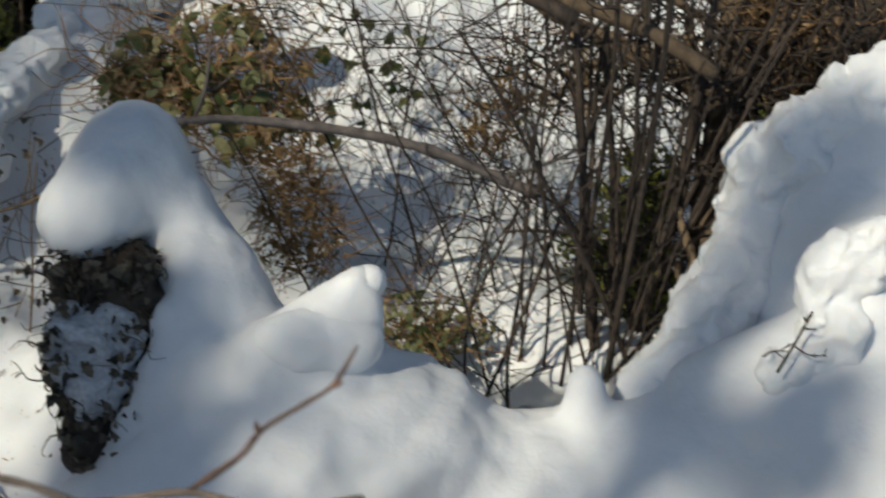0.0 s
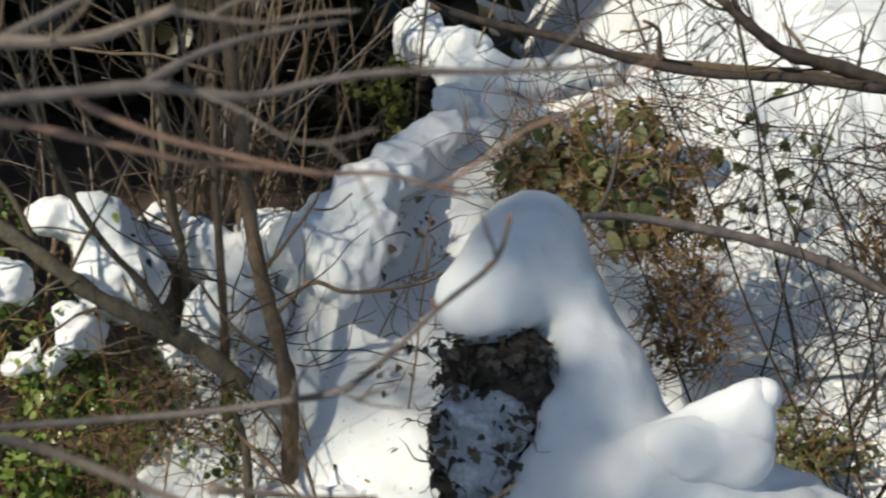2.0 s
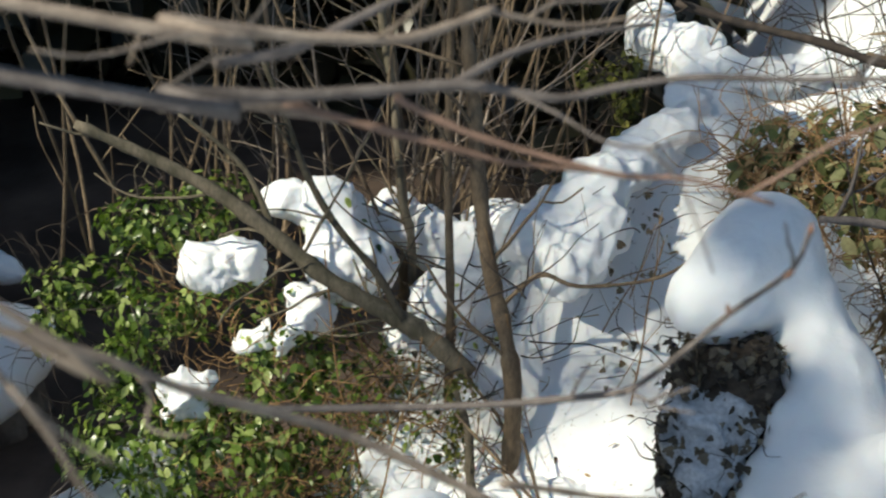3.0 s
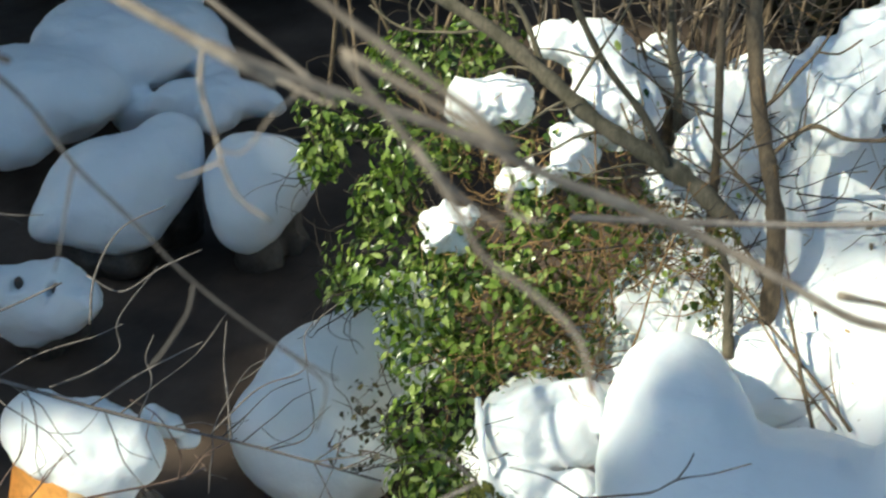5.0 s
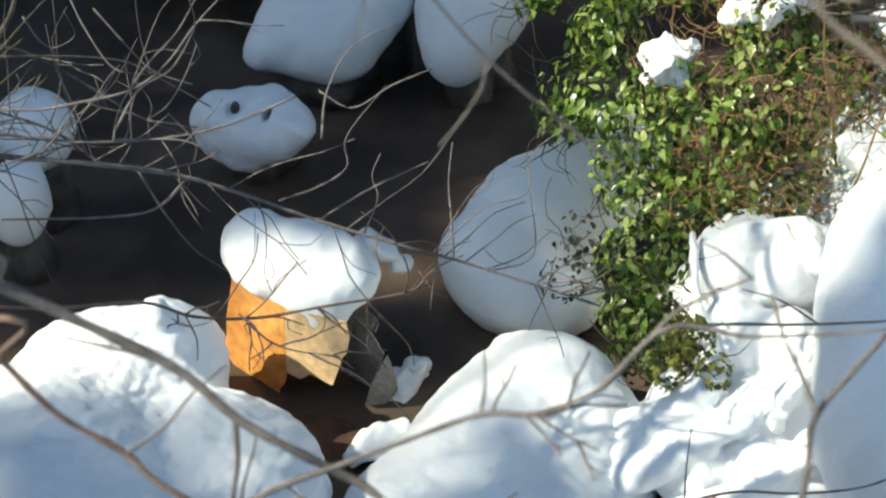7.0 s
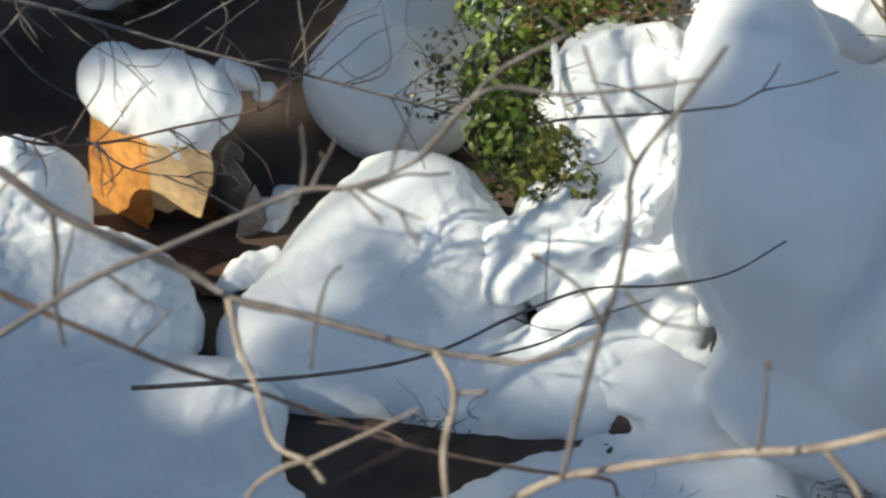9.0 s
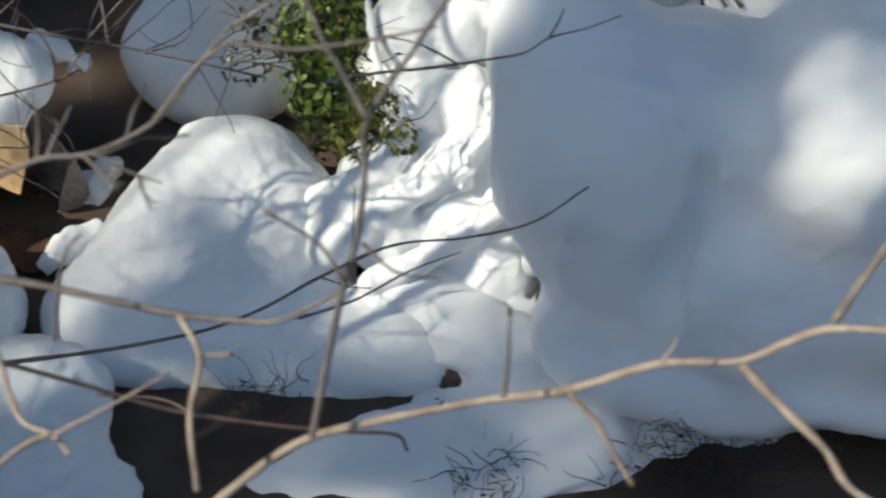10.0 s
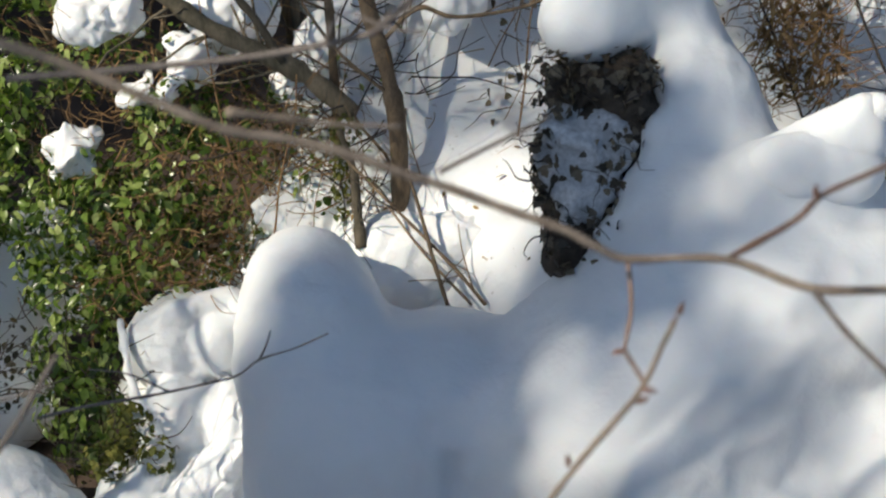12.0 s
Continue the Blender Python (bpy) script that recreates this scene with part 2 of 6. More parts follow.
def heap(blobs, step=0.03, blend=0.08, rough=0.012, cuts=(), floor=None, seed=0.0, crumb=0.0, ragged=0.0, fine_by=1.0):
    """Snow heaped up out of rounded lumps that melt into each other: (centre, radii[, turn about z]) each. cuts: hollows taken out of it."""
    lo = np.min([np.subtract(b[0], np.max(b[1][:2])) if len(b) > 2 else np.subtract(b[0], b[1]) for b in blobs], 0) - 0.12
    hi = np.max([np.add(b[0], np.max(b[1][:2])) if len(b) > 2 else np.add(b[0], b[1]) for b in blobs], 0) + 0.12
    n = np.ceil((hi - lo) / step).astype(int) + 1
    grid = np.stack(np.meshgrid(*[lo[q] + step * np.arange(n[q]) for q in range(3)], indexing="ij"), -1)

    def lump(b, spare):
        """The part of the grid near a lump, and how far each of its places lies outside it."""
        reach = (np.full(3, np.max(b[1][:2])) if len(b) > 2 else np.array(b[1])) + spare
        reach[2] = b[1][2] + spare
        a = np.clip(np.floor((np.array(b[0]) - reach - lo) / step).astype(int), 0, n - 1)
        c = np.clip(np.ceil((np.array(b[0]) + reach - lo) / step).astype(int) + 1, 1, n)
        where = (slice(a[0], c[0]), slice(a[1], c[1]), slice(a[2], c[2]))
        p = grid[where] - np.array(b[0])
        if len(b) > 2:
            c, s = math.cos(radians(b[2])), math.sin(radians(b[2]))
            p = np.stack([c * p[..., 0] + s * p[..., 1], c * p[..., 1] - s * p[..., 0], p[..., 2]], -1)
        r = np.array(b[1])
        k0 = np.linalg.norm(p / r, axis=-1)
        k1 = np.linalg.norm(p / r**2, axis=-1) + 1e-9
        return where, k0 * (k0 - 1) / k1

    field = np.full(grid.shape[:3], 9.0)
    for b in blobs:
        where, d = lump(b, 0.1 + blend)
        old = field[where]
        h = np.clip(0.5 + 0.5 * (old - d) / blend, 0, 1)
        field[where] = old * (1 - h) + d * h - blend * h * (1 - h)
    for b in cuts:
        where, d = lump(b, 0.08)
        old, d = field[where], -d
        h = np.clip(0.5 + 0.5 * (d - old) / 0.03, 0, 1)
        field[where] = old * (1 - h) + d * h + 0.03 * h * (1 - h)
    if floor is not None:
        field = np.maximum(field, floor - grid[..., 2])
    if ragged:
        big, mid, fine = ripple(grid, 11 * fine_by, seed), ripple(grid, 27 * fine_by, seed + 1), ripple(grid, 70 * fine_by, seed + 2)
        field = field + ragged * (0.9 * big + 0.9 * np.abs(mid) + 0.35 * fine - 0.5)
    field[[0, -1]] = field[:, [0, -1]] = field[:, :, [0, -1]] = 1.0
    field = np.where(np.abs(field) < 1e-6, 1e-6, field)
    v, f = surface_nets(field, lo, step)
    out = []
    for p in v:
        q = Vector(p)
        out.append(q + Vector((noise.noise(q * 2.3 + Vector((seed, 0, 0))), noise.noise(q * 2.3 + Vector((7, seed, 0))), noise.noise(q * 2.3 + Vector((0, 3, seed))))) * rough * 2.2
                   + Vector((noise.noise(q * 9 + Vector((seed, 0, 0))), noise.noise(q * 9 + Vector((5, 0, 0))), noise.noise(q * 9))) * rough * 0.8
                   + Vector((noise.noise(q * 31), noise.noise(q * 31 + Vector((9, 0, 0))), noise.noise(q * 31 + Vector((0, 9, 0))))) * crumb
                   + Vector((noise.noise(q * 14), noise.noise(q * 14 + Vector((3, 0, 0))), noise.noise(q * 14 + Vector((0, 3, 0))))) * crumb * 1.3)
    return [tuple(p) for p in out], f.tolist()


def row(a, b, r0, r1, n):
    """Round lumps in a row from a to b, for heap()."""
    out = []
    for i in range(n):
        t = i / (n - 1)
        r = r0 + (r1 - r0) * t
        out.append((tuple(Vector(a).lerp(Vector(b), t)), (r, r, r)))
    return out


def ridge(points, r0, r1, squash=1.0):
    """Round lumps close together along a smooth line, for heap()."""
    line = spline(points, 5)
    out = []
    for i, p in enumerate(line):
        r = r0 + (r1 - r0) * i / (len(line) - 1)
        out.append((tuple(p), (r, r, r * squash)))
    return out


def spline(points, per=6):
    """A smooth line through the given places."""
    p = [Vector(q) for q in points]
    p = [2 * p[0] - p[1]] + p + [2 * p[-1] - p[-2]]
    out = []
    for i in range(1, len(p) - 2):
        for j in range(per):
            t = j / per
            out.append(0.5 * ((2 * p[i]) + (p[i + 1] - p[i - 1]) * t + (2 * p[i - 1] - 5 * p[i] + 4 * p[i + 1] - p[i + 2]) * t * t
                              + (3 * p[i] - p[i - 1] - 3 * p[i + 1] + p[i + 2]) * t * t * t))
    return out + [p[-2]]


def limb(points, r0, r1, sides=7, per=5, knots=0.0, store=None):
    """A tapered, slightly knotty round limb along a line. Returns (verts, faces), or adds to store."""
    verts, faces = store if store is not None else ([], [])
    line = spline(points, per) if per > 1 else [Vector(q) for q in points]
    n0, side = len(verts), None
    for i, c in enumerate(line):
        d = (line[min(i + 1, len(line) - 1)] - line[max(i - 1, 0)])
        d = d.normalized() if d.length > 1e-9 else Vector((0, 0, 1))
        if side is None:
            side = d.orthogonal().normalized()
        side = (side - d * side.dot(d)).normalized()
        up = d.cross(side)
        t = i / (len(line) - 1)
        r = (r0 + (r1 - r0) * t) * (1 + knots * noise.noise(c * 30))
        for k in range(sides):
            a = 2 * math.pi * k / sides
            verts.append(tuple(c + side * (r * math.cos(a)) + up * (r * math.sin(a))))
    for i in range(len(line) - 1):
        for k in range(sides):
            a, b = n0 + i * sides + k, n0 + i * sides + (k + 1) % sides
            faces.append((a, b, b + sides, a + sides))
    faces.append(tuple(range(n0 + sides - 1, n0 - 1, -1)))
    faces.append(tuple(range(len(verts) - sides, len(verts))))
    return verts, faces


LEAF = {  # outline of half a leaf, from stalk to tip, as (along, across)
    "ivy": [(0.0, 0.05), (0.05, 0.34), (0.28, 0.52), (0.36, 0.30), (0.62, 0.34), (0.74, 0.18), (1.0, 0.0)],
    "oval": [(0.0, 0.03), (0.2, 0.26), (0.5, 0.34), (0.8, 0.2), (1.0, 0.0)],
    "lance": [(0.0, 0.03), (0.18, 0.2), (0.42, 0.27), (0.72, 0.15), (1.0, 0.0)],
    "shred": [(0.0, 0.03), (0.3, 0.16), (0.7, 0.12), (1.0, 0.0)],
}


def leaf(store, at, out, up, size, kind="ivy", fold=0.25):
    """One leaf with a folded midrib and a drooping tip."""
    verts, faces = store
    out = Vector(out).normalized()
    side = out.cross(Vector(up))
    side = side.normalized() if side.length > 1e-6 else out.orthogonal().normalized()
    nor = side.cross(out)
    half = LEAF[kind]
    n0 = len(verts)
    for sgn in (1, -1):
        for a, b in half:
            verts.append(tuple(Vector(at) + (out * (a - 0.15) + side * (b * sgn) + nor * (b * fold - a * a * 0.22)) * size))
    for a, b in half:
        verts.append(tuple(Vector(at) + (out * (a - 0.15) - nor * (a * a * 0.22)) * size))
    k = len(half)
    for i in range(k - 1):
        faces.append((n0 + i, n0 + i + 1, n0 + 2 * k + i + 1, n0 + 2 * k + i))
        faces.append((n0 + 2 * k + i, n0 + 2 * k + i + 1, n0 + k + i + 1, n0 + k + i))


def smooth(a, b, x):
    t = np.clip((x - a) / (b - a), 0, 1)
    return t * t * (3 - 2 * t)


# ---------------------------------------------------------------- ground, water
def bank_edge(y):
    """Where the stream's far bank begins, as x at each y."""
    return np.interp(y, [-200, 2.2, 3.0, 3.6, 4.4, 5.2, 5.8, 6.6, 8.0, 11.0, 14.0, 300], [60, 6.0, 3.0, 1.2, -0.9, -1.75, -1.45, -0.35, 0.3, 0.6, 1.2, 2.0])


def ground_z(x, y):
    x, y = x / 1.04, y / 1.04
    s = x - bank_edge(y)
    right = smooth(0.5, 1.3, x)
    top = 1.72 + 0.85 * smooth(4.95 + 0.7 * right, 6.3 + 1.2 * right, y) - 0.45 * right * (1 - smooth(5.2, 6.6, y))
    bank = -0.5 + top * smooth(-0.25, 1.7, s) + 0.06 * np.clip(s - 1.7, 0, 6)
    t = (-6.3 + np.clip(y - 6.5, 0, 6) * 0.42 + 0.4 * np.sin(y * 1.1)) - x
    left = -0.5 + 1.5 * smooth(-0.15, 0.9, t) + 0.35 * np.clip(t - 0.9, 0, 12)
    near = -0.5 + 3.1 * smooth(-0.2, 1.9, 1.6 - y - 0.35 * x)
    back = -0.5 + 5.5 * smooth(12.5, 19, y) + 0.3 * np.clip(y - 19, 0, 60)
    return 1.04 * np.maximum(np.maximum(bank, left), np.maximum(near, back))


def crumple(x, y, z):
    """Lumps and crumbs of the lying snow; none under water."""
    if z < -0.2:
        return 0.0
    p = Vector((x, y, 0))
    away = max(-6.0 - x, x - 4.0, 2.5 - y, y - 9.5, 0.0)
    if away > 0:
        return 0.12 * noise.noise(p * 0.8) * max(0.0, 1 - away / 6) + max(0.0, 1 - away / 0.5) * 0.10 * noise.noise(p * 3)
    return 0.12 * noise.noise(p * 1.7) + 0.085 * noise.noise(p * 4.3) + 0.03 * noise.noise(p * 9) + 0.012 * noise.noise(p * 21) + 0.006 * noise.noise(p * 40)


def build_ground():
    def graded(lo, hi, step, far):
        mid = list(np.arange(lo, hi, step))
        out, d, p = [], step, hi
        while p < far:
            out.append(p)
            d *= 1.22
            p += d
        inn, d, p = [], step, lo
        while p > -far:
            d *= 1.22
            p -= d
            inn.append(p)
        return np.array(inn[::-1] + mid + out)
    xs, ys = graded(-6.0, 4.0, 0.034, 400), graded(2.5, 9.5, 0.034, 400)
    gx, gy = np.meshgrid(xs, ys, indexing="ij")
    gz = ground_z(gx, gy)
    verts = [(x, y, z + crumple(x, y, z)) for x, y, z in zip(gx.ravel(), gy.ravel(), gz.ravel())]
    w = len(ys)
    faces = [(i * w + j, (i + 1) * w + j, (i + 1) * w + j + 1, i * w + j + 1) for i in range(len(xs) - 1) for j in range(w - 1)]
    ground = part("ground", (verts, faces), SNOW_LITTER)
    tagged(ground, "snow-covered ground of the stream banks with specks of litter", "ground", kind="structure")
    n = 40
    wv = [(-30 + 1.5 * i, -5 + 0.7 * j, 0) for i in range(n) for j in range(n)]
    wf = [(i * n + j, (i + 1) * n + j, (i + 1) * n + j + 1, i * n + j + 1) for i in range(n - 1) for j in range(n - 1)]
    water = part("water", (wv, wf), WATER)
    tagged(water, "dark brown shaded water of a small stream", "water", kind="structure")


build_ground()


# ---------------------------------------------------------------- the large snow forms
def snow_thing(name, label, blobs, category="snow", group="", kind="", mat=None, **how):
    ob = part(name, heap(blobs, **how), mat or SNOW)
    return tagged(ob, label, category, group, kind)


BANK_HUMP = [
    ((0.68, 4.56, 1.627), (0.06, 0.06, 0.08)), ((0.611, 4.5, 1.485), (0.06, 0.06, 0.08)), ((0.536, 4.45, 1.337), (0.07, 0.07, 0.08)),
    ((0.644, 5.056, 2.024), (0.198, 0.186, 0.175)), ((0.498, 4.83, 1.938), (0.161, 0.15, 0.14)), ((0.578, 4.929, 1.985), (0.172, 0.163, 0.154)), ((0.797, 4.928, 1.814), (0.129, 0.165, 0.202)), ((0.846, 4.76, 1.645), (0.189, 0.212, 0.234)),
    ((0.971, 4.515, 1.391), (0.376, 0.319, 0.263)), ((1.184, 4.41, 1.688), (0.156, 0.13, 0.104)), ((1.27, 4.42, 1.784), (0.059, 0.061, 0.063)), ((1.005, 4.348, 1.612), (0.146, 0.133, 0.12)),
]
BANK_CREST = [
    ((1.16, 4.335, 1.267), (0.561, 0.442, 0.323)), ((2.024, 4.329, 1.312), (0.073, 0.124, 0.175)), ((1.739, 4.243, 1.119), (0.46, 0.336, 0.212)), ((2.396, 4.169, 1.124), (0.469, 0.379, 0.288)), ((3.003, 4.562, 1.441), (0.343, 0.458, 0.572)),
    ((3.267, 4.722, 1.912), (0.369, 0.379, 0.388)), ((2.912, 3.981, 1.269), (0.566, 0.495, 0.424)), ((2.961, 4.166, 1.79), (0.27, 0.243, 0.216)), *row((2.408, 4.264, 1.371), (2.865, 4.04, 1.745), 0.13, 0.108, 5),
]
BANK_FACE = [
    *row((2.193, 4.179, 1.233), (2.692, 3.847, 1.512), 0.11, 0.106, 6), ((-0.428, 4.562, 1.072), (0.213, 0.224, 0.234)), ((-0.388, 4.366, 0.94), (0.263, 0.306, 0.35)), ((0.051, 4.276, 0.785), (0.515, 0.42, 0.326)), ((0.554, 4.326, 0.976), (0.343, 0.335, 0.326)),
    ((0.84, 4.205, 1.067), (0.494, 0.436, 0.379)), ((-0.268, 4.12, 0.722), (0.343, 0.343, 0.343)), ((-0.218, 4.187, 0.626), (0.347, 0.416, 0.485)), ((0.619, 4.036, 0.906), (0.428, 0.403, 0.379)),
]
BANK_FOOT = [
    ((1.5, 3.95, 0.85), (0.42, 0.28, 0.3)), ((1.85, 3.95, 0.8), (0.4, 0.28, 0.3)),
    ((-0.05, 3.96, 0.33), (0.3, 0.26, 0.36)), ((-0.12, 4.0, 0.6), (0.26, 0.24, 0.3)),
    ((0.308, 3.945, 0.433), (0.48, 0.403, 0.326)), ((0.909, 3.83, 0.531), (0.504, 0.42, 0.336)), ((0.14, 3.853, 0.207), (0.578, 0.376, 0.175)), ((0.763, 3.79, 0.291), (0.607, 0.366, 0.125)), ((-0.019, 3.858, -0.077), (0.619, 0.373, 0.127)),
    ((-0.498, 3.663, -0.13), (0.437, 0.291, 0.146)), ((-0.736, 3.47, -0.13), (0.361, 0.234, 0.108)), ((-0.206, 3.556, -0.124), (0.361, 0.234, 0.108)), ((0.885, 3.548, -0.097), (0.202, 0.138, 0.073)),
]
BANK_TONGUE = [
    ((-0.85, 4.035, 0.065), (0.21, 0.162, 0.114)), ((-1.032, 3.924, -0.029), (0.378, 0.246, 0.113)), ((-0.61, 3.86, 0.064), (0.223, 0.167, 0.111)), ((-0.726, 3.499, 0.02), (0.22, 0.14, 0.08)), ((-0.47, 3.502, 0), (0.28, 0.18, 0.09)),
    ((-0.29, 3.527, 0), (0.18, 0.13, 0.08)), ((-0.909, 3.373, -0.03), (0.22, 0.14, 0.07)), ((-0.629, 3.339, -0.03), (0.3, 0.14, 0.07)), ((-1.158, 3.237, -0.05), (0.2, 0.12, 0.06)),
]
snow_thing("snow_bank", "thick wind-rounded snow bank along the stream, mostly shaded",
    BANK_HUMP + BANK_CREST + BANK_FACE + BANK_FOOT + BANK_TONGUE,
    kind="structure", mat=SNOW_BANK, step=0.026, blend=0.10, rough=0.016, crumb=0.004, ragged=0.005,
    cuts=ridge([(0.07, 3.88, 0.92), (0.075, 3.86, 0.84), (0.07, 3.845, 0.76), (0.03, 3.8, 0.69), (0, 3.74, 0.62), (-0.01, 3.7, 0.56)], 0.035, 0.055) + [
        ((-0.82, 3.66, 0.07), (0.1, 0.12, 0.05)), ((-0.7, 3.64, 0.06), (0.09, 0.12, 0.055)), ((0.06, 3.76, 0.84), (0.032, 0.15, 0.1)), ((0.03, 3.68, 0.7), (0.05, 0.13, 0.1)), ((-0.05, 3.64, 0.62), (0.1, 0.12, 0.17))])
snow_thing("snow_drift", "crumbly sunlit snow drift behind the bank under bare shrubs", [
    ((1.744, 5.368, 1.0), (0.423, 0.307, 0.19)), ((2.127, 5.204, 1.05), (0.357, 0.283, 0.21)), ((2.017, 5.646, 1.13), (0.502, 0.339, 0.175)), ((2.302, 4.989, 1.08), (0.187, 0.156, 0.125)), ((1.489, 5.67, 1.14), (0.197, 0.175, 0.153))],
    step=0.022, blend=0.12, rough=0.012, crumb=0.006, ragged=0.022, seed=8)
snow_thing("snow_crest", "crumbly sunlit crest of snow beside a tree", [
    *row((2.762, 4.811, 1.848), (2.885, 4.709, 2.011), 0.109, 0.116, 3), ((2.865, 4.721, 2.05), (0.097, 0.097, 0.097)), ((3.018, 4.702, 2.15), (0.116, 0.116, 0.116)), ((3.167, 4.678, 2.251), (0.136, 0.136, 0.136)), ((2.699, 4.81, 1.992), (0.051, 0.055, 0.059)), *row((2.716, 4.722, 1.741), (2.505, 4.486, 1.47), 0.118, 0.133, 3), *row((2.441, 4.411, 1.411), (2.251, 4.369, 1.348), 0.132, 0.112, 3), *row((2.714, 4.116, 1.841), (2.835, 4.06, 1.996), 0.107, 0.097, 3), *row((2.552, 3.987, 1.627), (2.714, 3.964, 1.743), 0.088, 0.08, 3),
], "snow", step=0.016, blend=0.08, rough=0.010, crumb=0.012, ragged=0.03, seed=4)

snow_thing("snow_mound", "rounded snow mound capping a stone at the water's edge", [
    ((-1.62, 4.418, 0.168), (0.275, 0.283, 0.291)), ((-1.763, 4.214, 0.076), (0.258, 0.258, 0.258)), ((-1.84, 3.956, 0.022), (0.292, 0.234, 0.175)), ((-1.453, 4.218, 0.01), (0.313, 0.313, 0.313)), ((-1.217, 3.901, -0.041), (0.435, 0.279, 0.123)), ((-1.739, 3.826, 0.024), (0.362, 0.243, 0.124)), 
    ((-0.905, 3.831, 0.053), (0.224, 0.163, 0.103)), ((-1.48, 4.423, 0.3), (0.15, 0.16, 0.16)), ((-1.396, 4.28, 0.18), (0.16, 0.15, 0.14)), ((-1.347, 4.251, 0.161), (0.177, 0.196, 0.216)),
], step=0.014, blend=0.17, rough=0.008, crumb=0.003, ragged=0.005, fine_by=1.5, seed=3)
snow_thing("snow_mound", "broad snow mound in dappled sun beside the stream", [
    ((-3.048, 3.891, 0.247), (0.399, 0.379, 0.359)), ((-2.882, 4.046, 0.34), (0.193, 0.218, 0.243)), ((-2.561, 3.695, 0.142), (0.41, 0.377, 0.343)), ((-2.608, 3.242, 0.022), (0.721, 0.541, 0.361)), ((-2.03, 3.348, 0.141), (0.297, 0.257, 0.216)), ((-3.106, 3.385, 0.194), (0.562, 0.515, 0.468)), ((-1.979, 3.08, 0.035), (0.407, 0.256, 0.106)),
    ((-2.934, 4.079, 0.56), (0.041, 0.047, 0.053)), *row((-3.182, 3.852, 0.548), (-2.949, 3.963, 0.565), 0.071, 0.07, 4),
    ((-2.80, 3.98, 0.58), (0.05, 0.05, 0.05)), ((-2.825, 3.96, 0.635), (0.034, 0.03, 0.04)), ((-2.848, 3.95, 0.678), (0.026, 0.02, 0.026)), ((-2.875, 3.95, 0.694), (0.018, 0.016, 0.014)),
], cuts=[((-2.955, 3.97, 0.685), (0.06, 0.14, 0.055)), ((-2.9, 3.96, 0.655), (0.026, 0.06, 0.024))], step=0.014, blend=0.08, rough=0.012, crumb=0.005, ragged=0.010, fine_by=1.2, seed=5)
SLOPE_BASE = [
    ((-0.944, 5.004, 0.56), (0.208, 0.208, 0.208)), ((-0.766, 5.068, 0.571), (0.209, 0.177, 0.146)), ((-0.637, 5.062, 0.547), (0.188, 0.177, 0.167)),
    ((-0.791, 4.21, 0.08), (0.251, 0.174, 0.116)), ((-0.596, 4.234, 0.096), (0.155, 0.174, 0.155)), ((-0.547, 4.103, 0.005), (0.154, 0.173, 0.077)), ((-0.705, 4.119, 0.037), (0.212, 0.173, 0.077)), ((-0.668, 4.657, 0.392), (0.099, 0.178, 0.178)),
]
SLOPE_FALL = [((-1.013, 4.904, 0.611), (0.15, 0.16, 0.15)), ((-0.794, 4.938, 0.633), (0.15, 0.16, 0.15)), ((-0.938, 4.675, 0.459), (0.15, 0.16, 0.15)), ((-0.735, 4.672, 0.457), (0.15, 0.16, 0.15)), ((-1.044, 4.441, 0.305), (0.15, 0.16, 0.15)), ((-0.823, 4.443, 0.306), (0.15, 0.16, 0.15)), ((-1.208, 4.288, 0.204), (0.15, 0.16, 0.15)), ((-0.982, 4.275, 0.196), (0.15, 0.16, 0.15)), ((-0.75, 4.299, 0.211), (0.15, 0.16, 0.15)), ((-0.606, 4.445, 0.308), (0.15, 0.16, 0.15))]
snow_thing("snow_slope", "sunlit snow slope with soft folds falling to the stream", SLOPE_BASE + SLOPE_FALL
    + ridge([(-0.738, 4.657, 0.618), (-0.718, 4.519, 0.527), (-0.805, 4.391, 0.442), (-0.96, 4.261, 0.357), (-1.118, 4.143, 0.279), (-1.181, 4.098, 0.249)], 0.035, 0.055) + ridge([(-0.642, 4.523, 0.541), (-0.695, 4.41, 0.467), (-0.808, 4.314, 0.403), (-0.973, 4.191, 0.322), (-1.14, 4.077, 0.247)], 0.02, 0.03)
    + ridge([(-0.973, 4.477, 0.499), (-0.991, 4.386, 0.439), (-1.096, 4.29, 0.375), (-1.224, 4.207, 0.321)], 0.03, 0.065) + ridge([(-0.937, 4.406, 0.462), (-1.048, 4.257, 0.364), (-1.166, 4.176, 0.31), (-1.248, 4.145, 0.29)], 0.018, 0.03)
    + ridge([(-1.147, 4.86, 0.751), (-1.114, 4.744, 0.675), (-1.055, 4.607, 0.584), (-0.979, 4.476, 0.498)], 0.016, 0.028) + ridge([(-1, 4.888, 0.75), (-0.886, 4.923, 0.773), (-0.752, 4.953, 0.793), (-0.68, 4.826, 0.709)], 0.04, 0.03)
    + ridge([(-0.556, 4.314, 0.391), (-0.713, 4.168, 0.295), (-0.869, 4.073, 0.232), (-1.011, 4.005, 0.187)], 0.03, 0.04) + ridge([(-0.495, 4.296, 0.379), (-0.465, 4.199, 0.315), (-0.47, 4.098, 0.249)], 0.022, 0.026) + ridge([(-0.682, 4.05, 0.04), (-0.565, 4.05, 0.051), (-0.433, 4.05, 0.091), (-0.411, 4.05, 0.175)], 0.035, 0.03),
    kind="structure", step=0.013, blend=0.035, rough=0.005, crumb=0.003, ragged=0.005, fine_by=1.4, seed=6)
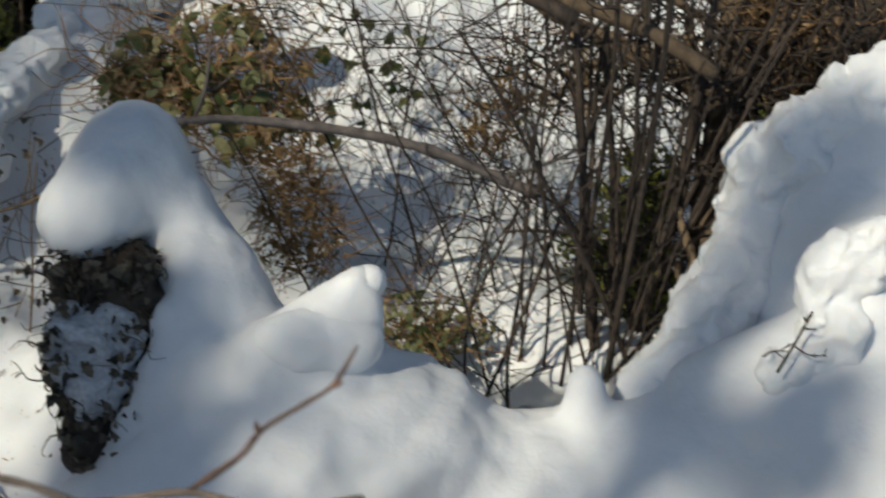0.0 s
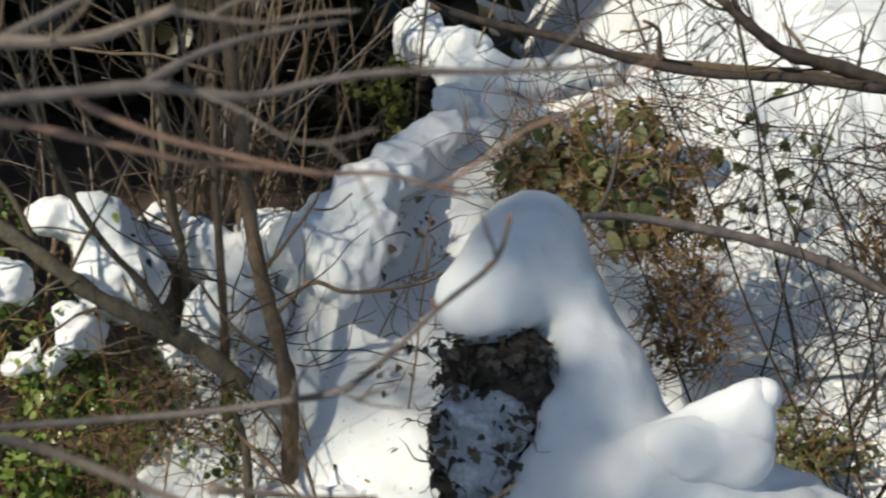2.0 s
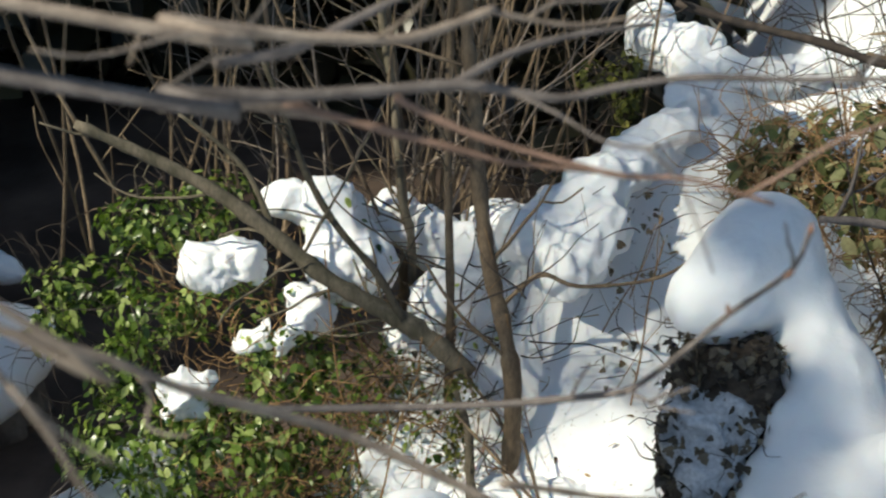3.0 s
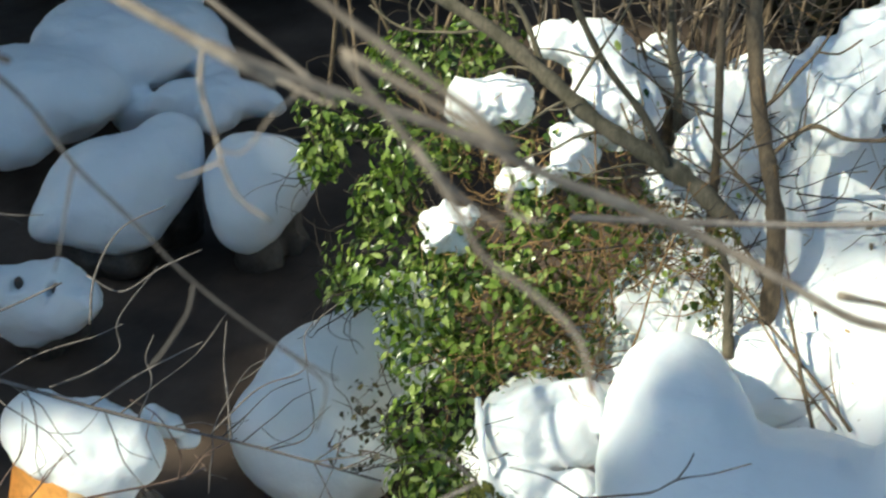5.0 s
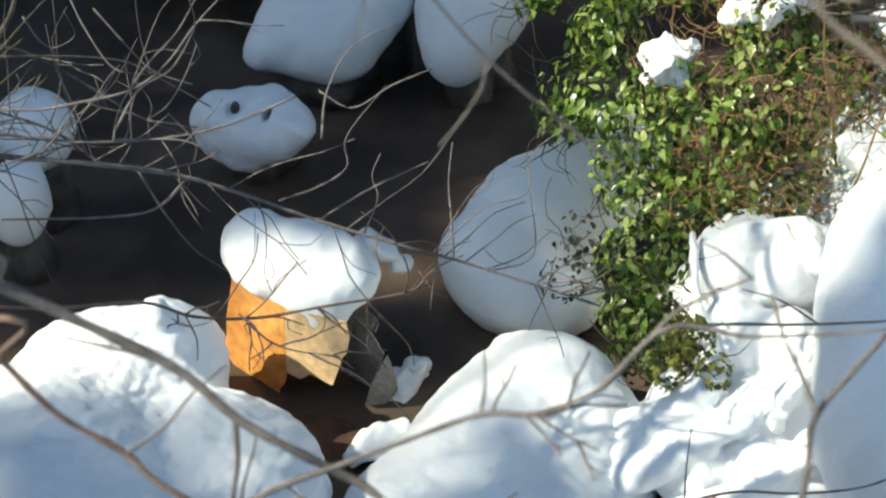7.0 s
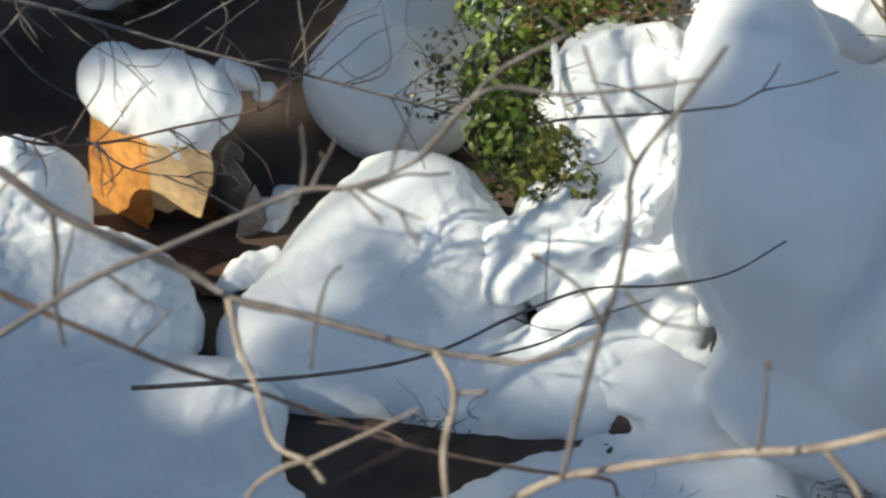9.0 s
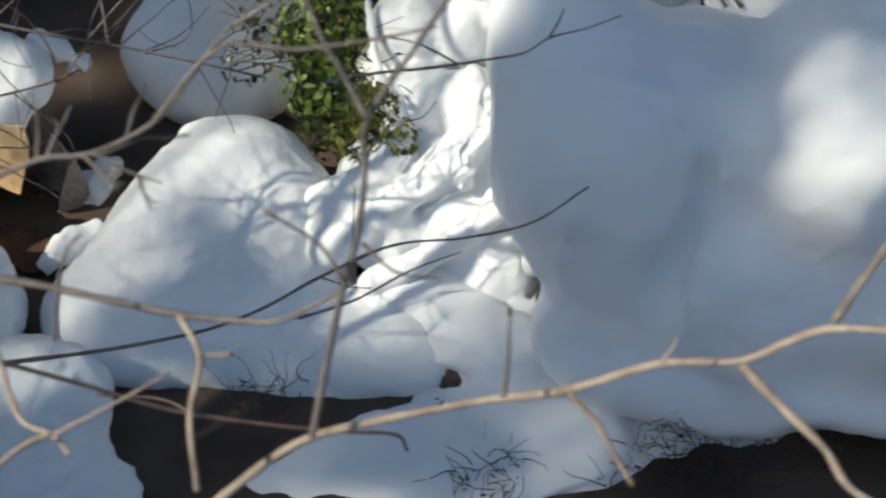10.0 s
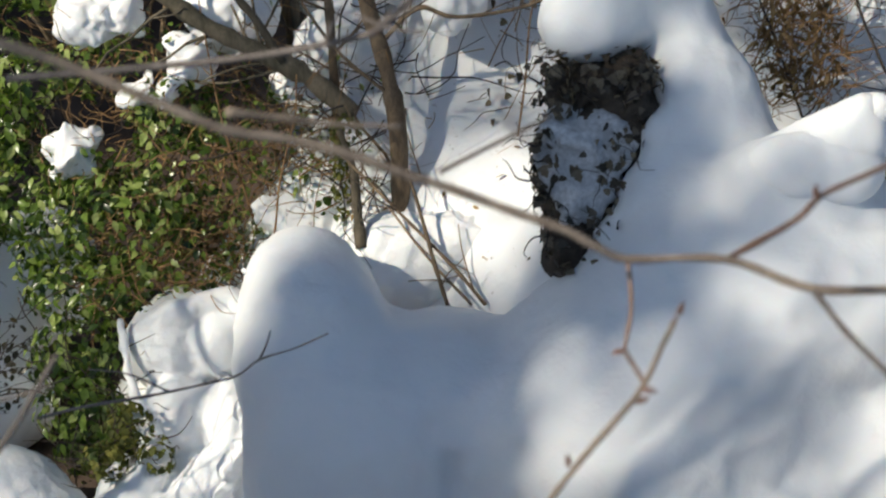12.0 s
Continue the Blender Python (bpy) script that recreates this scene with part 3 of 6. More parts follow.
tagged(part("earth_patch", heap([*row((-0.409, 4.09, 0.316), (-0.395, 3.99, 0.199), 0.017, 0.023, 8)], step=0.012, blend=0.03, rough=0.01, crumb=0.006, ragged=0.01), EARTH_SHADE), "dark bare earth beside an ice curtain", "earth")

# Dark filling added here to stand for the shade inside a small cave.
tagged(part("earth_patch", heap([((-0.82, 3.75, 0.0), (0.08, 0.05, 0.06)), ((-0.7, 3.75, 0.0), (0.08, 0.05, 0.06))], step=0.012, blend=0.03, rough=0.01, crumb=0.008, ragged=0.012), EARTH_SHADE), "dark filling for the shade in a small hollow under the snow edge", "earth")

snow_thing("snow_lump", "rounded snow lumps sitting on the crest of the bank", [
    *row((1.198, 4.439, 1.711), (1.313, 4.434, 1.812), 0.067, 0.049, 3), ((1.039, 4.34, 1.663), (0.123, 0.111, 0.099)), ((1.149, 4.367, 1.666), (0.138, 0.117, 0.096)), ((1.252, 4.343, 1.648), (0.094, 0.085, 0.076))],
    mat=SNOW_BANK, step=0.014, blend=0.08, rough=0.006, crumb=0.002, ragged=0.005, seed=9)

# snow-capped boulders in the stream
def snowy_boulder(label, seed, *blobs, rough=0.008, pits=()):
    """A stone in the stream under a snow cushion; pits: holes filled dark to stand for their shade."""
    mid = sum((Vector(b[0]) for b in blobs), Vector()) / len(blobs)
    t = holder("snowy_boulder", (mid.x, mid.y, 0), label, "boulder", "boulders in the stream")
    under(t, part("snow_cushion", heap(blobs, step=0.012 if pits else 0.02, blend=0.1 if pits else 0.12, rough=rough, crumb=0.002, ragged=0.005, seed=seed, cuts=[(p, (0.02, 0.028, 0.036)) for p in pits]), SNOW))
    # Dark bits in rock colour imitate the shade down in the pits.
    for x, y, z in pits:
        under(t, part("bare_stone", heap([((x + 0.004, y + 0.014, z - 0.012), (0.022, 0.022, 0.034))], step=0.008, rough=0.004, seed=seed), ROCK))
    big = [b for b in blobs if b[1][0] > 0.1]
    if big:
        under(t, part("stone", heap([((b[0][0], b[0][1] + 0.06, b[0][2] * 0.2), (b[1][0] * 0.66, b[1][1] * 0.72, max(0.14, b[0][2] * 0.5))) for b in big], step=0.03, blend=0.05, rough=0.03, crumb=0.01, seed=seed), ROCK))


snowy_boulder("big stream boulder under a smooth cushion of shaded snow", 0.0,
    ((-3.325, 6.723, 0.4), (0.33, 0.27, 0.25)), ((-3.137, 6.896, 0.46), (0.19, 0.2, 0.18)), ((-3.115, 7.016, 0.56), (0.12, 0.12, 0.1)), ((-3.473, 6.536, 0.34), (0.18, 0.17, 0.15)), ((-3.286, 6.567, 0.3), (0.21, 0.18, 0.16)), ((-3.57, 6.415, 0.3), (0.06, 0.06, 0.05)))
snowy_boulder("stream boulder with a drooping cushion of shaded snow", 1.7,
    ((-2.691, 6.955, 0.42), (0.25, 0.23, 0.21)), ((-2.671, 6.79, 0.32), (0.19, 0.17, 0.17)), ((-2.528, 6.994, 0.42), (0.14, 0.16, 0.16)), ((-2.673, 6.697, 0.26), (0.1, 0.1, 0.1)))
snowy_boulder("low stream boulder under pitted shaded snow", 3.4,
    ((-3.423, 5.838, 0.3), (0.17, 0.16, 0.13)), ((-3.295, 5.918, 0.3), (0.14, 0.13, 0.12)), ((-3.171, 5.904, 0.26), (0.1, 0.1, 0.08)), ((-3.332, 5.795, 0.2), (0.11, 0.1, 0.1)), ((-3.51, 5.8, 0.37), (0.07, 0.07, 0.06)), ((-3.52, 5.8, 0.25), (0.07, 0.07, 0.07)), ((-3.335, 5.79, 0.16), (0.055, 0.06, 0.06)), ((-3.43, 5.8, 0.19), (0.1, 0.1, 0.08)), ((-3.22, 5.82, 0.23), (0.1, 0.09, 0.08)), ((-3.09, 5.82, 0.29), (0.05, 0.05, 0.05)),
    rough=0.02, pits=((-3.402, 5.76, 0.412), (-3.252, 5.815, 0.366)))
snowy_boulder("broad boulder under smooth snow beside ivy", 6.8,
    ((-1.933, 5.399, 0.32), (0.23, 0.22, 0.2)), ((-1.847, 5.524, 0.37), (0.25, 0.22, 0.18)), ((-1.671, 5.688, 0.409), (0.24, 0.27, 0.29)), ((-1.854, 5.213, 0.12), (0.32, 0.26, 0.19)), ((-2.065, 5.212, 0.24), (0.17, 0.17, 0.17)))
snowy_boulder("narrow snow-topped stone in the stream", 8.5,
    ((-4.056, 5.18, 0.503), (0.177, 0.177, 0.177)), ((-3.964, 4.834, 0.375), (0.124, 0.158, 0.191)))
snow_thing("snowy_ledge", "long snow-covered ledge overhanging the stream in shade", [
    ((-4.08, 7.472, 0.5), (0.5, 0.36, 0.22)), ((-3.853, 8.028, 0.55), (0.48, 0.4, 0.24)), ((-3.59, 8.294, 0.5), (0.3, 0.28, 0.2)), ((-4.484, 7.303, 0.5), (0.45, 0.3, 0.2)), ((-3.916, 7.512, 0.4), (0.22, 0.2, 0.18)), ((-4.102, 7.201, 0.36), (0.25, 0.22, 0.18)), ((-3.961, 8.655, 0.6), (0.4, 0.3, 0.22))]
    + ridge([(-3.383, 7.63, 0.42), (-3.19, 7.712, 0.42), (-3.024, 7.788, 0.42), (-2.805, 7.745, 0.42)], 0.10, 0.02) + ridge([(-3.333, 8.263, 0.4), (-3.178, 7.908, 0.4), (-3.081, 7.53, 0.4)], 0.10, 0.06) + ridge([(-3.566, 7.638, 0.38), (-3.595, 7.695, 0.3), (-3.572, 7.713, 0.27)], 0.06, 0.05),
    kind="structure", step=0.025, blend=0.10, rough=0.012, crumb=0.003, ragged=0.008, seed=5.1)


def plate(outline, thick=0.006, bend=0.012, seed=1.0):
    """A flat torn plate of metal with the given outline, its edges finely jagged and its face slightly dented."""
    p = [Vector(q) for q in outline]
    mid = sum(p, Vector()) / len(p)
    nor = sum(((p[i] - mid).cross(p[(i + 1) % len(p)] - mid) for i in range(len(p))), Vector()).normalized()
    rim = []
    for i, q in enumerate(p):
        for k in range(4):
            s = q.lerp(p[(i + 1) % len(p)], k / 4)
            rim.append(s + (s - mid) * 0.03 * noise.noise(s * 60 + Vector((seed, 0, 0))))
    verts, faces, n, rings = [], [], len(rim), (1.0, 0.75, 0.5, 0.25)
    for side in (0, 1):
        for f in rings:
            for s in rim:
                q = mid.lerp(s, f)
                verts.append(tuple(q + nor * (bend * noise.noise(q * 9 + Vector((seed, 0, 0))) - thick * side)))
        verts.append(tuple(mid + nor * (bend * noise.noise(mid * 9 + Vector((seed, 0, 0))) - thick * side)))
    m = n * len(rings) + 1
    for i in range(n):
        j = (i + 1) % n
        for r in range(len(rings) - 1):
            q = (r * n + i, r * n + j, (r + 1) * n + j, (r + 1) * n + i)
            faces += [q, tuple(m + k for k in q[::-1])]
        r = (len(rings) - 1) * n
        faces += [(r + i, r + j, m - 1), (2 * m - 1, m + r + j, m + r + i), (j, i, m + i, m + j)]
    return verts, faces


casing = holder("rusty_casing", (-2.53, 4.432, 0), "rust-eaten sheet metal casing standing in the stream", "scrap metal")
under(casing, part("side_panel", plate([(-2.843, 4.509, 0.449), (-2.933, 4.551, 0.025), (-2.806, 4.492, -0.035), (-2.634, 4.412, -0.132), (-2.607, 4.399, -0.071), (-2.633, 4.411, -0.033), (-2.64, 4.414, 0.014), (-2.608, 4.4, 0.062), (-2.591, 4.392, 0.142), (-2.56, 4.377, 0.458)]), RUST, None, "orange rusted panel", smooth=False))
under(casing, part("front_panel", plate([(-2.561, 4.379, 0.456), (-2.586, 4.384, 0.136), (-2.526, 4.373, 0.123), (-2.483, 4.365, 0.159), (-2.443, 4.357, 0.158), (-2.379, 4.345, 0.152), (-2.352, 4.34, 0.226), (-2.33, 4.336, 0.299), (-2.309, 4.332, 0.328), (-2.289, 4.329, 0.415), (-2.299, 4.33, 0.484)]), RUST_PALE, None, "pale rusted panel with a torn lower edge", smooth=False))
under(casing, part("back_panel", plate([(-2.629, 4.487, 0.323), (-2.668, 4.482, -0.192), (-2.538, 4.5, -0.324), (-2.518, 4.502, -0.443), (-2.381, 4.521, -0.422), (-2.352, 4.525, -0.296), (-2.373, 4.522, -0.035), (-2.393, 4.52, 0.132), (-2.369, 4.523, 0.327)]), PLATE_DARK, None, "dark brown inner wall", smooth=False))
under(casing, part("end_panel", plate([(-2.827, 4.538, 0.459), (-2.863, 4.521, 0.02), (-2.774, 4.562, -0.165), (-2.712, 4.59, -0.172), (-2.674, 4.607, 0.39)]), PLATE_DARK, None, "dark inner wall", smooth=False))
under(casing, part("torn_flap", plate([(-2.365, 4.571, 0.32), (-2.432, 4.597, 0.064), (-2.415, 4.591, -0.028), (-2.359, 4.568, -0.112), (-2.309, 4.549, 0.017), (-2.268, 4.533, 0.124), (-2.237, 4.52, 0.202), (-2.277, 4.536, 0.257), (-2.308, 4.548, 0.282)]), ZINC, None, "grey bent flap", smooth=False))
under(casing, part("torn_flap", plate([(-2.223, 4.471, 0.196), (-2.268, 4.446, 0.08), (-2.297, 4.429, -0.041), (-2.233, 4.466, -0.075), (-2.215, 4.476, -0.001), (-2.175, 4.499, 0.061), (-2.18, 4.496, 0.132), (-2.203, 4.483, 0.233)]), ZINC, None, "grey bent flap", smooth=False))
under(casing, part("torn_flap", plate([(-2.354, 4.567, 0.326), (-2.333, 4.558, 0.304), (-2.275, 4.536, 0.285), (-2.256, 4.528, 0.335), (-2.271, 4.534, 0.363), (-2.316, 4.552, 0.367)]), ZINC, None, "pale curled flap", smooth=False))
under(casing, part("base_sheet", plate([(-2.534, 4.252, 0.03), (-2.355, 4.107, 0.03), (-2.282, 4.064, 0.03), (-2.173, 4.098, 0.03), (-2.197, 4.221, 0.03), (-2.298, 4.308, 0.03), (-2.44, 4.316, 0.03)]), PLATE_DARK, None, "brown sheet lying in the water", smooth=False))
cap = snow_thing("snow_cap", "", [((-2.763, 4.6, 0.549), (0.145, 0.15, 0.145)), ((-2.561, 4.56, 0.539), (0.17, 0.17, 0.165)), ((-2.409, 4.55, 0.525), (0.14, 0.15, 0.14)), ((-2.344, 4.53, 0.539), (0.09, 0.1, 0.1)), ((-2.484, 4.47, 0.46), (0.12, 0.1, 0.1)), ((-2.664, 4.5, 0.519), (0.14, 0.1, 0.1)), ((-2.402, 4.43, 0.428), (0.05, 0.06, 0.07))], step=0.014, blend=0.07, rough=0.004, crumb=0.003, ragged=0.006)
under(casing, tagged(cap, "thick sunlit cap of snow"))
del cap["category"]
patch = snow_thing("snow_patch", "", [((-2.382, 4.78, 0.533), (0.06, 0.06, 0.05)), ((-2.335, 4.8, 0.476), (0.065, 0.05, 0.045)), ((-2.266, 4.84, 0.401), (0.045, 0.045, 0.03))], step=0.012, blend=0.05, rough=0.006, crumb=0.004, ragged=0.010, fine_by=1.5)
under(casing, tagged(patch, "thin shaded leftover of snow"))
del patch["category"]


# ---------------------------------------------------------------- plants
def scatter_leaves(store, clumps, per_area, size, kind, rng, droop=0.6, shell=0.75, jitter=0.9, cut=1e9):
    """Leaves over and inside rounded clumps (centre, radii), hanging outwards. Returns how many."""
    total = 0
    for c, r in clumps:
        c, r = Vector(c), Vector(r)
        n = int(per_area * (r.x * r.y + r.y * r.z + r.x * r.z) * 4.2 + 1)
        for _ in range(n):
            d = Vector((rng.gauss(0, 1), rng.gauss(0, 1), rng.gauss(0, 1))).normalized()
            k = shell + (1.08 - shell) * rng.random() ** 0.6
            k *= 1 + 0.35 * noise.noise((c + Vector((d.x * r.x, d.y * r.y, d.z * r.z))) * 7)
            p = c + Vector((d.x * r.x, d.y * r.y, d.z * r.z)) * k
            out = Vector((d.x / r.x, d.y / r.y, d.z / r.z)).normalized()
            nor = (out + Vector((rng.uniform(-1, 1), rng.uniform(-1, 1), rng.uniform(-0.4, 1.2))) * jitter * 0.6).normalized()
            tip = (Vector((rng.uniform(-1, 1), rng.uniform(-1, 1), rng.uniform(-1, 0.4))) + Vector((0, 0, -droop))).normalized()
            tip = (tip - nor * tip.dot(nor))
            if tip.length < 1e-3:
                continue
            leaf(store, p, tip, nor, size * rng.uniform(0.55, 1.25), kind, rng.uniform(0.05, 0.4))
            total += 1
    return total


def tangle(store, clumps, count, length, r, rng, droop=0.2, kink=0.5, parts=4):
    """Thin crooked stems that run through and out of rounded clumps."""
    for _ in range(count):
        c, rad = rng.choice(clumps)
        p = Vector(c) + Vector([rng.uniform(-1, 1) * q for q in rad])
        d = Vector((rng.gauss(0, 1), rng.gauss(0, 1), rng.gauss(0, 0.7))).normalized()
        line = [p]
        for _ in range(parts):
            d = (d + Vector((rng.gauss(0, kink), rng.gauss(0, kink), rng.gauss(0, kink) - droop * 0.3))).normalized()
            line.append(line[-1] + d * length / parts * rng.uniform(0.6, 1.3))
        limb(line, r * rng.uniform(0.6, 1.3), r * 0.4, 4, 2, store=store)


def sprouts(line, rng, count, length, r, store, spread=0.9, rise=0.15, sub=True):
    """Crooked side twigs along a branch's line, with knuckles; a few fork again."""
    line = spline(line, 6)
    for i in range(count):
        k = rng.randint(1, len(line) - 2)
        along = (line[k + 1] - line[k - 1]).normalized()
        side = Vector((rng.gauss(0, 1), rng.gauss(0, 0.6), rng.gauss(0, 1)))
        side = (side - along * side.dot(along)).normalized()
        d = (along * rng.uniform(0.3, 1.0) + side * spread + Vector((0, 0, rise))).normalized()
        pts, n, ln = [line[k]], rng.randint(3, 5), length * rng.uniform(0.4, 1.2)
        for _ in range(n):
            d = (d + Vector((rng.gauss(0, 0.17), rng.gauss(0, 0.17), rng.gauss(0, 0.17)))).normalized()
            pts.append(pts[-1] + d * ln / n)
        limb(pts, r, r * 0.55, 5, 2, 0.3, store=store)
        if sub and rng.random() < 0.7:
            q = pts[rng.randint(1, n - 1)]
            e = (d + Vector((rng.gauss(0, 0.8), rng.gauss(0, 0.8), rng.gauss(0, 0.8)))).normalized()
            limb([q, q + e * ln * 0.2, q + (e + Vector((rng.gauss(0, 0.3), 0, rng.gauss(0, 0.3)))) * ln * 0.4], r * 0.6, r * 0.4, 4, 2, store=store)


def bud(at, along, size=0.012):
    """A pointed winter bud."""
    d = Vector(along).normalized()
    line = [Vector(at) + d * size * k for k in (-0.2, 0.25, 0.6, 1.0, 1.5)]
    verts, faces, side = [], [], d.orthogonal().normalized()
    up = d.cross(side)
    for c, r in zip(line, (0.12, 0.3, 0.34, 0.24, 0.03)):
        for k in range(6):
            a = 2 * math.pi * k / 6
            verts.append(tuple(c + (side * math.cos(a) + up * math.sin(a)) * r * size))
    for i in range(4):
        for k in range(6):
            a, b = i * 6 + k, i * 6 + (k + 1) % 6
            faces.append((a, b, b + 6, a + 6))
    return verts, faces


def leaf_plant(name, label, category, clumps, mat, per_area, size, kind, seed, stems=0, stem_len=0.3, stem_r=0.003, stem_mat=None, singles=0, **how):
    """A leafy plant: stems in one mesh, the nearest leaves as pieces of their own, the rest in one mesh."""
    rng = random.Random(seed)
    base = min((Vector(c) - Vector((0, 0, r[2])) for c, r in clumps), key=lambda q: q.z)
    plant = holder(name, base, label, category)
    if stems:
        store = ([], [])
        tangle(store, clumps, stems, stem_len, stem_r, rng)
        under(plant, tagged(part("stem_tangle", store, stem_mat or TWIG_DARK), kind="stuff"))
    store = ([], [])
    scatter_leaves(store, clumps, per_area, size, kind, rng, **how)
    under(plant, tagged(part("foliage", store, mat), kind="stuff"))
    if singles:
        shapes = []
        for k in range(6):
            one = ([], [])
            leaf(one, (0, 0, 0), (0, -0.25, -1), (0, -1, 0.3 + 0.1 * k), size * (0.9 + 0.08 * k), kind, 0.1 + 0.05 * k)
            me = bpy.data.meshes.new("leaf")
            me.from_pydata(one[0], [], one[1])
            me.materials.append(mat)
            me.polygons.foreach_set("use_smooth", [True] * len(me.polygons))
            shapes.append(me)
        for k in range(singles):
            c, r = clumps[k % len(clumps)]
            d = Vector((rng.gauss(0, 1), -abs(rng.gauss(0, 1)) - 0.3, rng.gauss(0.2, 1))).normalized()
            ob = new("leaf", shapes[k % 6])
            ob.matrix_world = Matrix.Translation(Vector(c) + Vector((d.x * r[0], d.y * r[1], d.z * r[2])) * rng.uniform(1.0, 1.1)) @ Euler((rng.gauss(0, 0.5), rng.gauss(0, 0.5), math.atan2(d.x, -d.y) + rng.gauss(0, 0.4))).to_matrix().to_4x4()
            under(plant, ob)
    return plant


# the ivy mass on the point of the bank
leaf_plant("ivy_bush", "glossy green ivy hanging over snow above the stream", "ivy", [
    ((-1.867, 5.884, 1.345), (0.214, 0.152, 0.09)), ((-1.958, 5.739, 1.213), (0.101, 0.096, 0.09)), ((-1.534, 5.783, 1.659), (0.236, 0.177, 0.118)), ((-1.554, 5.603, 1.354), (0.193, 0.145, 0.097)), ((-1.635, 5.48, 1.197), (0.129, 0.124, 0.118)),
    ((-1.522, 5.394, 0.96), (0.277, 0.213, 0.149)), ((-1.748, 5.348, 0.862), (0.109, 0.093, 0.076)), ((-1.232, 5.293, 0.91), (0.312, 0.27, 0.229)), ((-1.334, 5.074, 0.751), (0.229, 0.172, 0.114)),
    ((-1.331, 4.887, 0.595), (0.175, 0.16, 0.144)), ((-1.272, 4.73, 0.461), (0.153, 0.159, 0.164)), ((-1.251, 4.707, 0.37), (0.144, 0.144, 0.144)), ((-1.007, 5.532, 1.231), (0.19, 0.159, 0.127)),
], IVY, 900, 0.047, "lance", 11, stems=160, stem_len=0.35, singles=280)
leaf_plant("ivy_bush", "shaded ivy with bare brown stems under the snow lumps", "ivy", [
    ((-0.953, 5.422, 0.978), (0.273, 0.252, 0.231)), ((-1.033, 5.181, 0.809), (0.25, 0.187, 0.125)), ((-1.364, 5.761, 1.339), (0.175, 0.153, 0.131)), ((-0.791, 5.556, 1.175), (0.19, 0.19, 0.19)), ((-1.07, 5.437, 0.973), (0.273, 0.231, 0.189)), ((-0.866, 5.282, 0.844), (0.166, 0.166, 0.166)), ((-1.058, 5.091, 0.732), (0.25, 0.166, 0.083)),
], IVY, 420, 0.042, "lance", 12, stems=420, stem_len=0.3, stem_r=0.0028, stem_mat=DRY)
leaf_plant("ivy_spray", "glossy ivy shoots hanging out over the stream", "ivy", [
    ((-2.067, 5.85, 1.109), (0.05, 0.06, 0.1)), ((-1.965, 5.85, 1.287), (0.09, 0.07, 0.07)), ((-1.762, 5.6, 1.017), (0.06, 0.06, 0.1)), ((-1.657, 5.6, 1.182), (0.1, 0.08, 0.1)), ((-1.869, 5.5, 0.772), (0.07, 0.06, 0.07)), ((-1.737, 5.45, 0.846), (0.08, 0.07, 0.08)), ((-1.561, 5.2, 0.763), (0.08, 0.07, 0.1)), ((-1.659, 5.9, 1.583), (0.14, 0.1, 0.09)), ((-1.343, 5.9, 1.734), (0.16, 0.1, 0.1))], IVY, 620, 0.05, "lance", 21, stems=60, stem_len=0.3, shell=0.4)
leaf_plant("ivy_spray", "thin dark ivy spray over a snowy boulder", "ivy", [((-1.567, 4.866, 0.633), (0.094, 0.109, 0.125)), ((-1.602, 4.757, 0.52), (0.104, 0.094, 0.083))], IVY_DARK, 300, 0.034, "oval", 13, stems=8)
leaf_plant("ivy_bush", "low ivy with bare brown stems on the snowy slope", "ivy", [((-0.573, 5.399, 1.182), (0.205, 0.184, 0.164)), ((-0.377, 5.291, 1.063), (0.183, 0.153, 0.122))], IVY, 260, 0.036, "oval", 20, stems=160, stem_len=0.3, stem_r=0.0026, stem_mat=DRY)
leaf_plant("moss_tuft", "yellow-green moss at the foot of the ivy", "moss", [((-1.146, 4.625, 0.311), (0.124, 0.093, 0.062)), ((-1.021, 4.704, 0.3), (0.052, 0.048, 0.045)), ((-0.351, 5.082, 1.196), (0.04, 0.09, 0.14)), ((-0.345, 5.151, 1.363), (0.06, 0.06, 0.06))], MOSS, 2200, 0.022, "oval", 14)
leaf_plant("moss_tuft", "yellow-green moss and ivy over the edge of the snow", "moss", [((-0.966, 4.416, 0.498), (0.07, 0.07, 0.07)), ((-1.072, 4.493, 0.554), (0.086, 0.101, 0.117)), ((-1.125, 4.378, 0.505), (0.078, 0.068, 0.058))], MOSS, 1900, 0.026, "ivy", 16, stems=30, stem_len=0.12)
leaf_plant("ivy_clump", "dark withered ivy in a hollow of the snow bank", "ivy", [
    ((0.526, 4.696, 1.813), (0.177, 0.124, 0.071)), ((0.382, 4.624, 1.785), (0.062, 0.084, 0.106)), ((0.633, 4.644, 1.769), (0.071, 0.098, 0.124)), ((0.337, 4.521, 1.587), (0.044, 0.093, 0.141)), ((0.542, 4.554, 1.523), (0.054, 0.107, 0.161)), ((0.413, 4.413, 1.398), (0.097, 0.102, 0.106)), ((0.532, 4.7, 1.626), (0.162, 0.135, 0.108)),
], WITHERED, 800, 0.034, "ivy", 15, stems=60, stem_len=0.15)
# Added dark backing that closes the bright gaps behind the ivy.
tagged(part("earth_hollow", heap([((0.524, 4.762, 1.717), (0.171, 0.149, 0.126)), ((0.433, 4.663, 1.492), (0.135, 0.176, 0.216)), ((0.412, 4.495, 1.324), (0.09, 0.108, 0.126)), ((0.597, 4.719, 1.651), (0.09, 0.144, 0.198))], step=0.02, blend=0.06, rough=0.02, crumb=0.02), EARTH_SHADE), "added dark backing behind ivy in a hollow under snow", "earth")
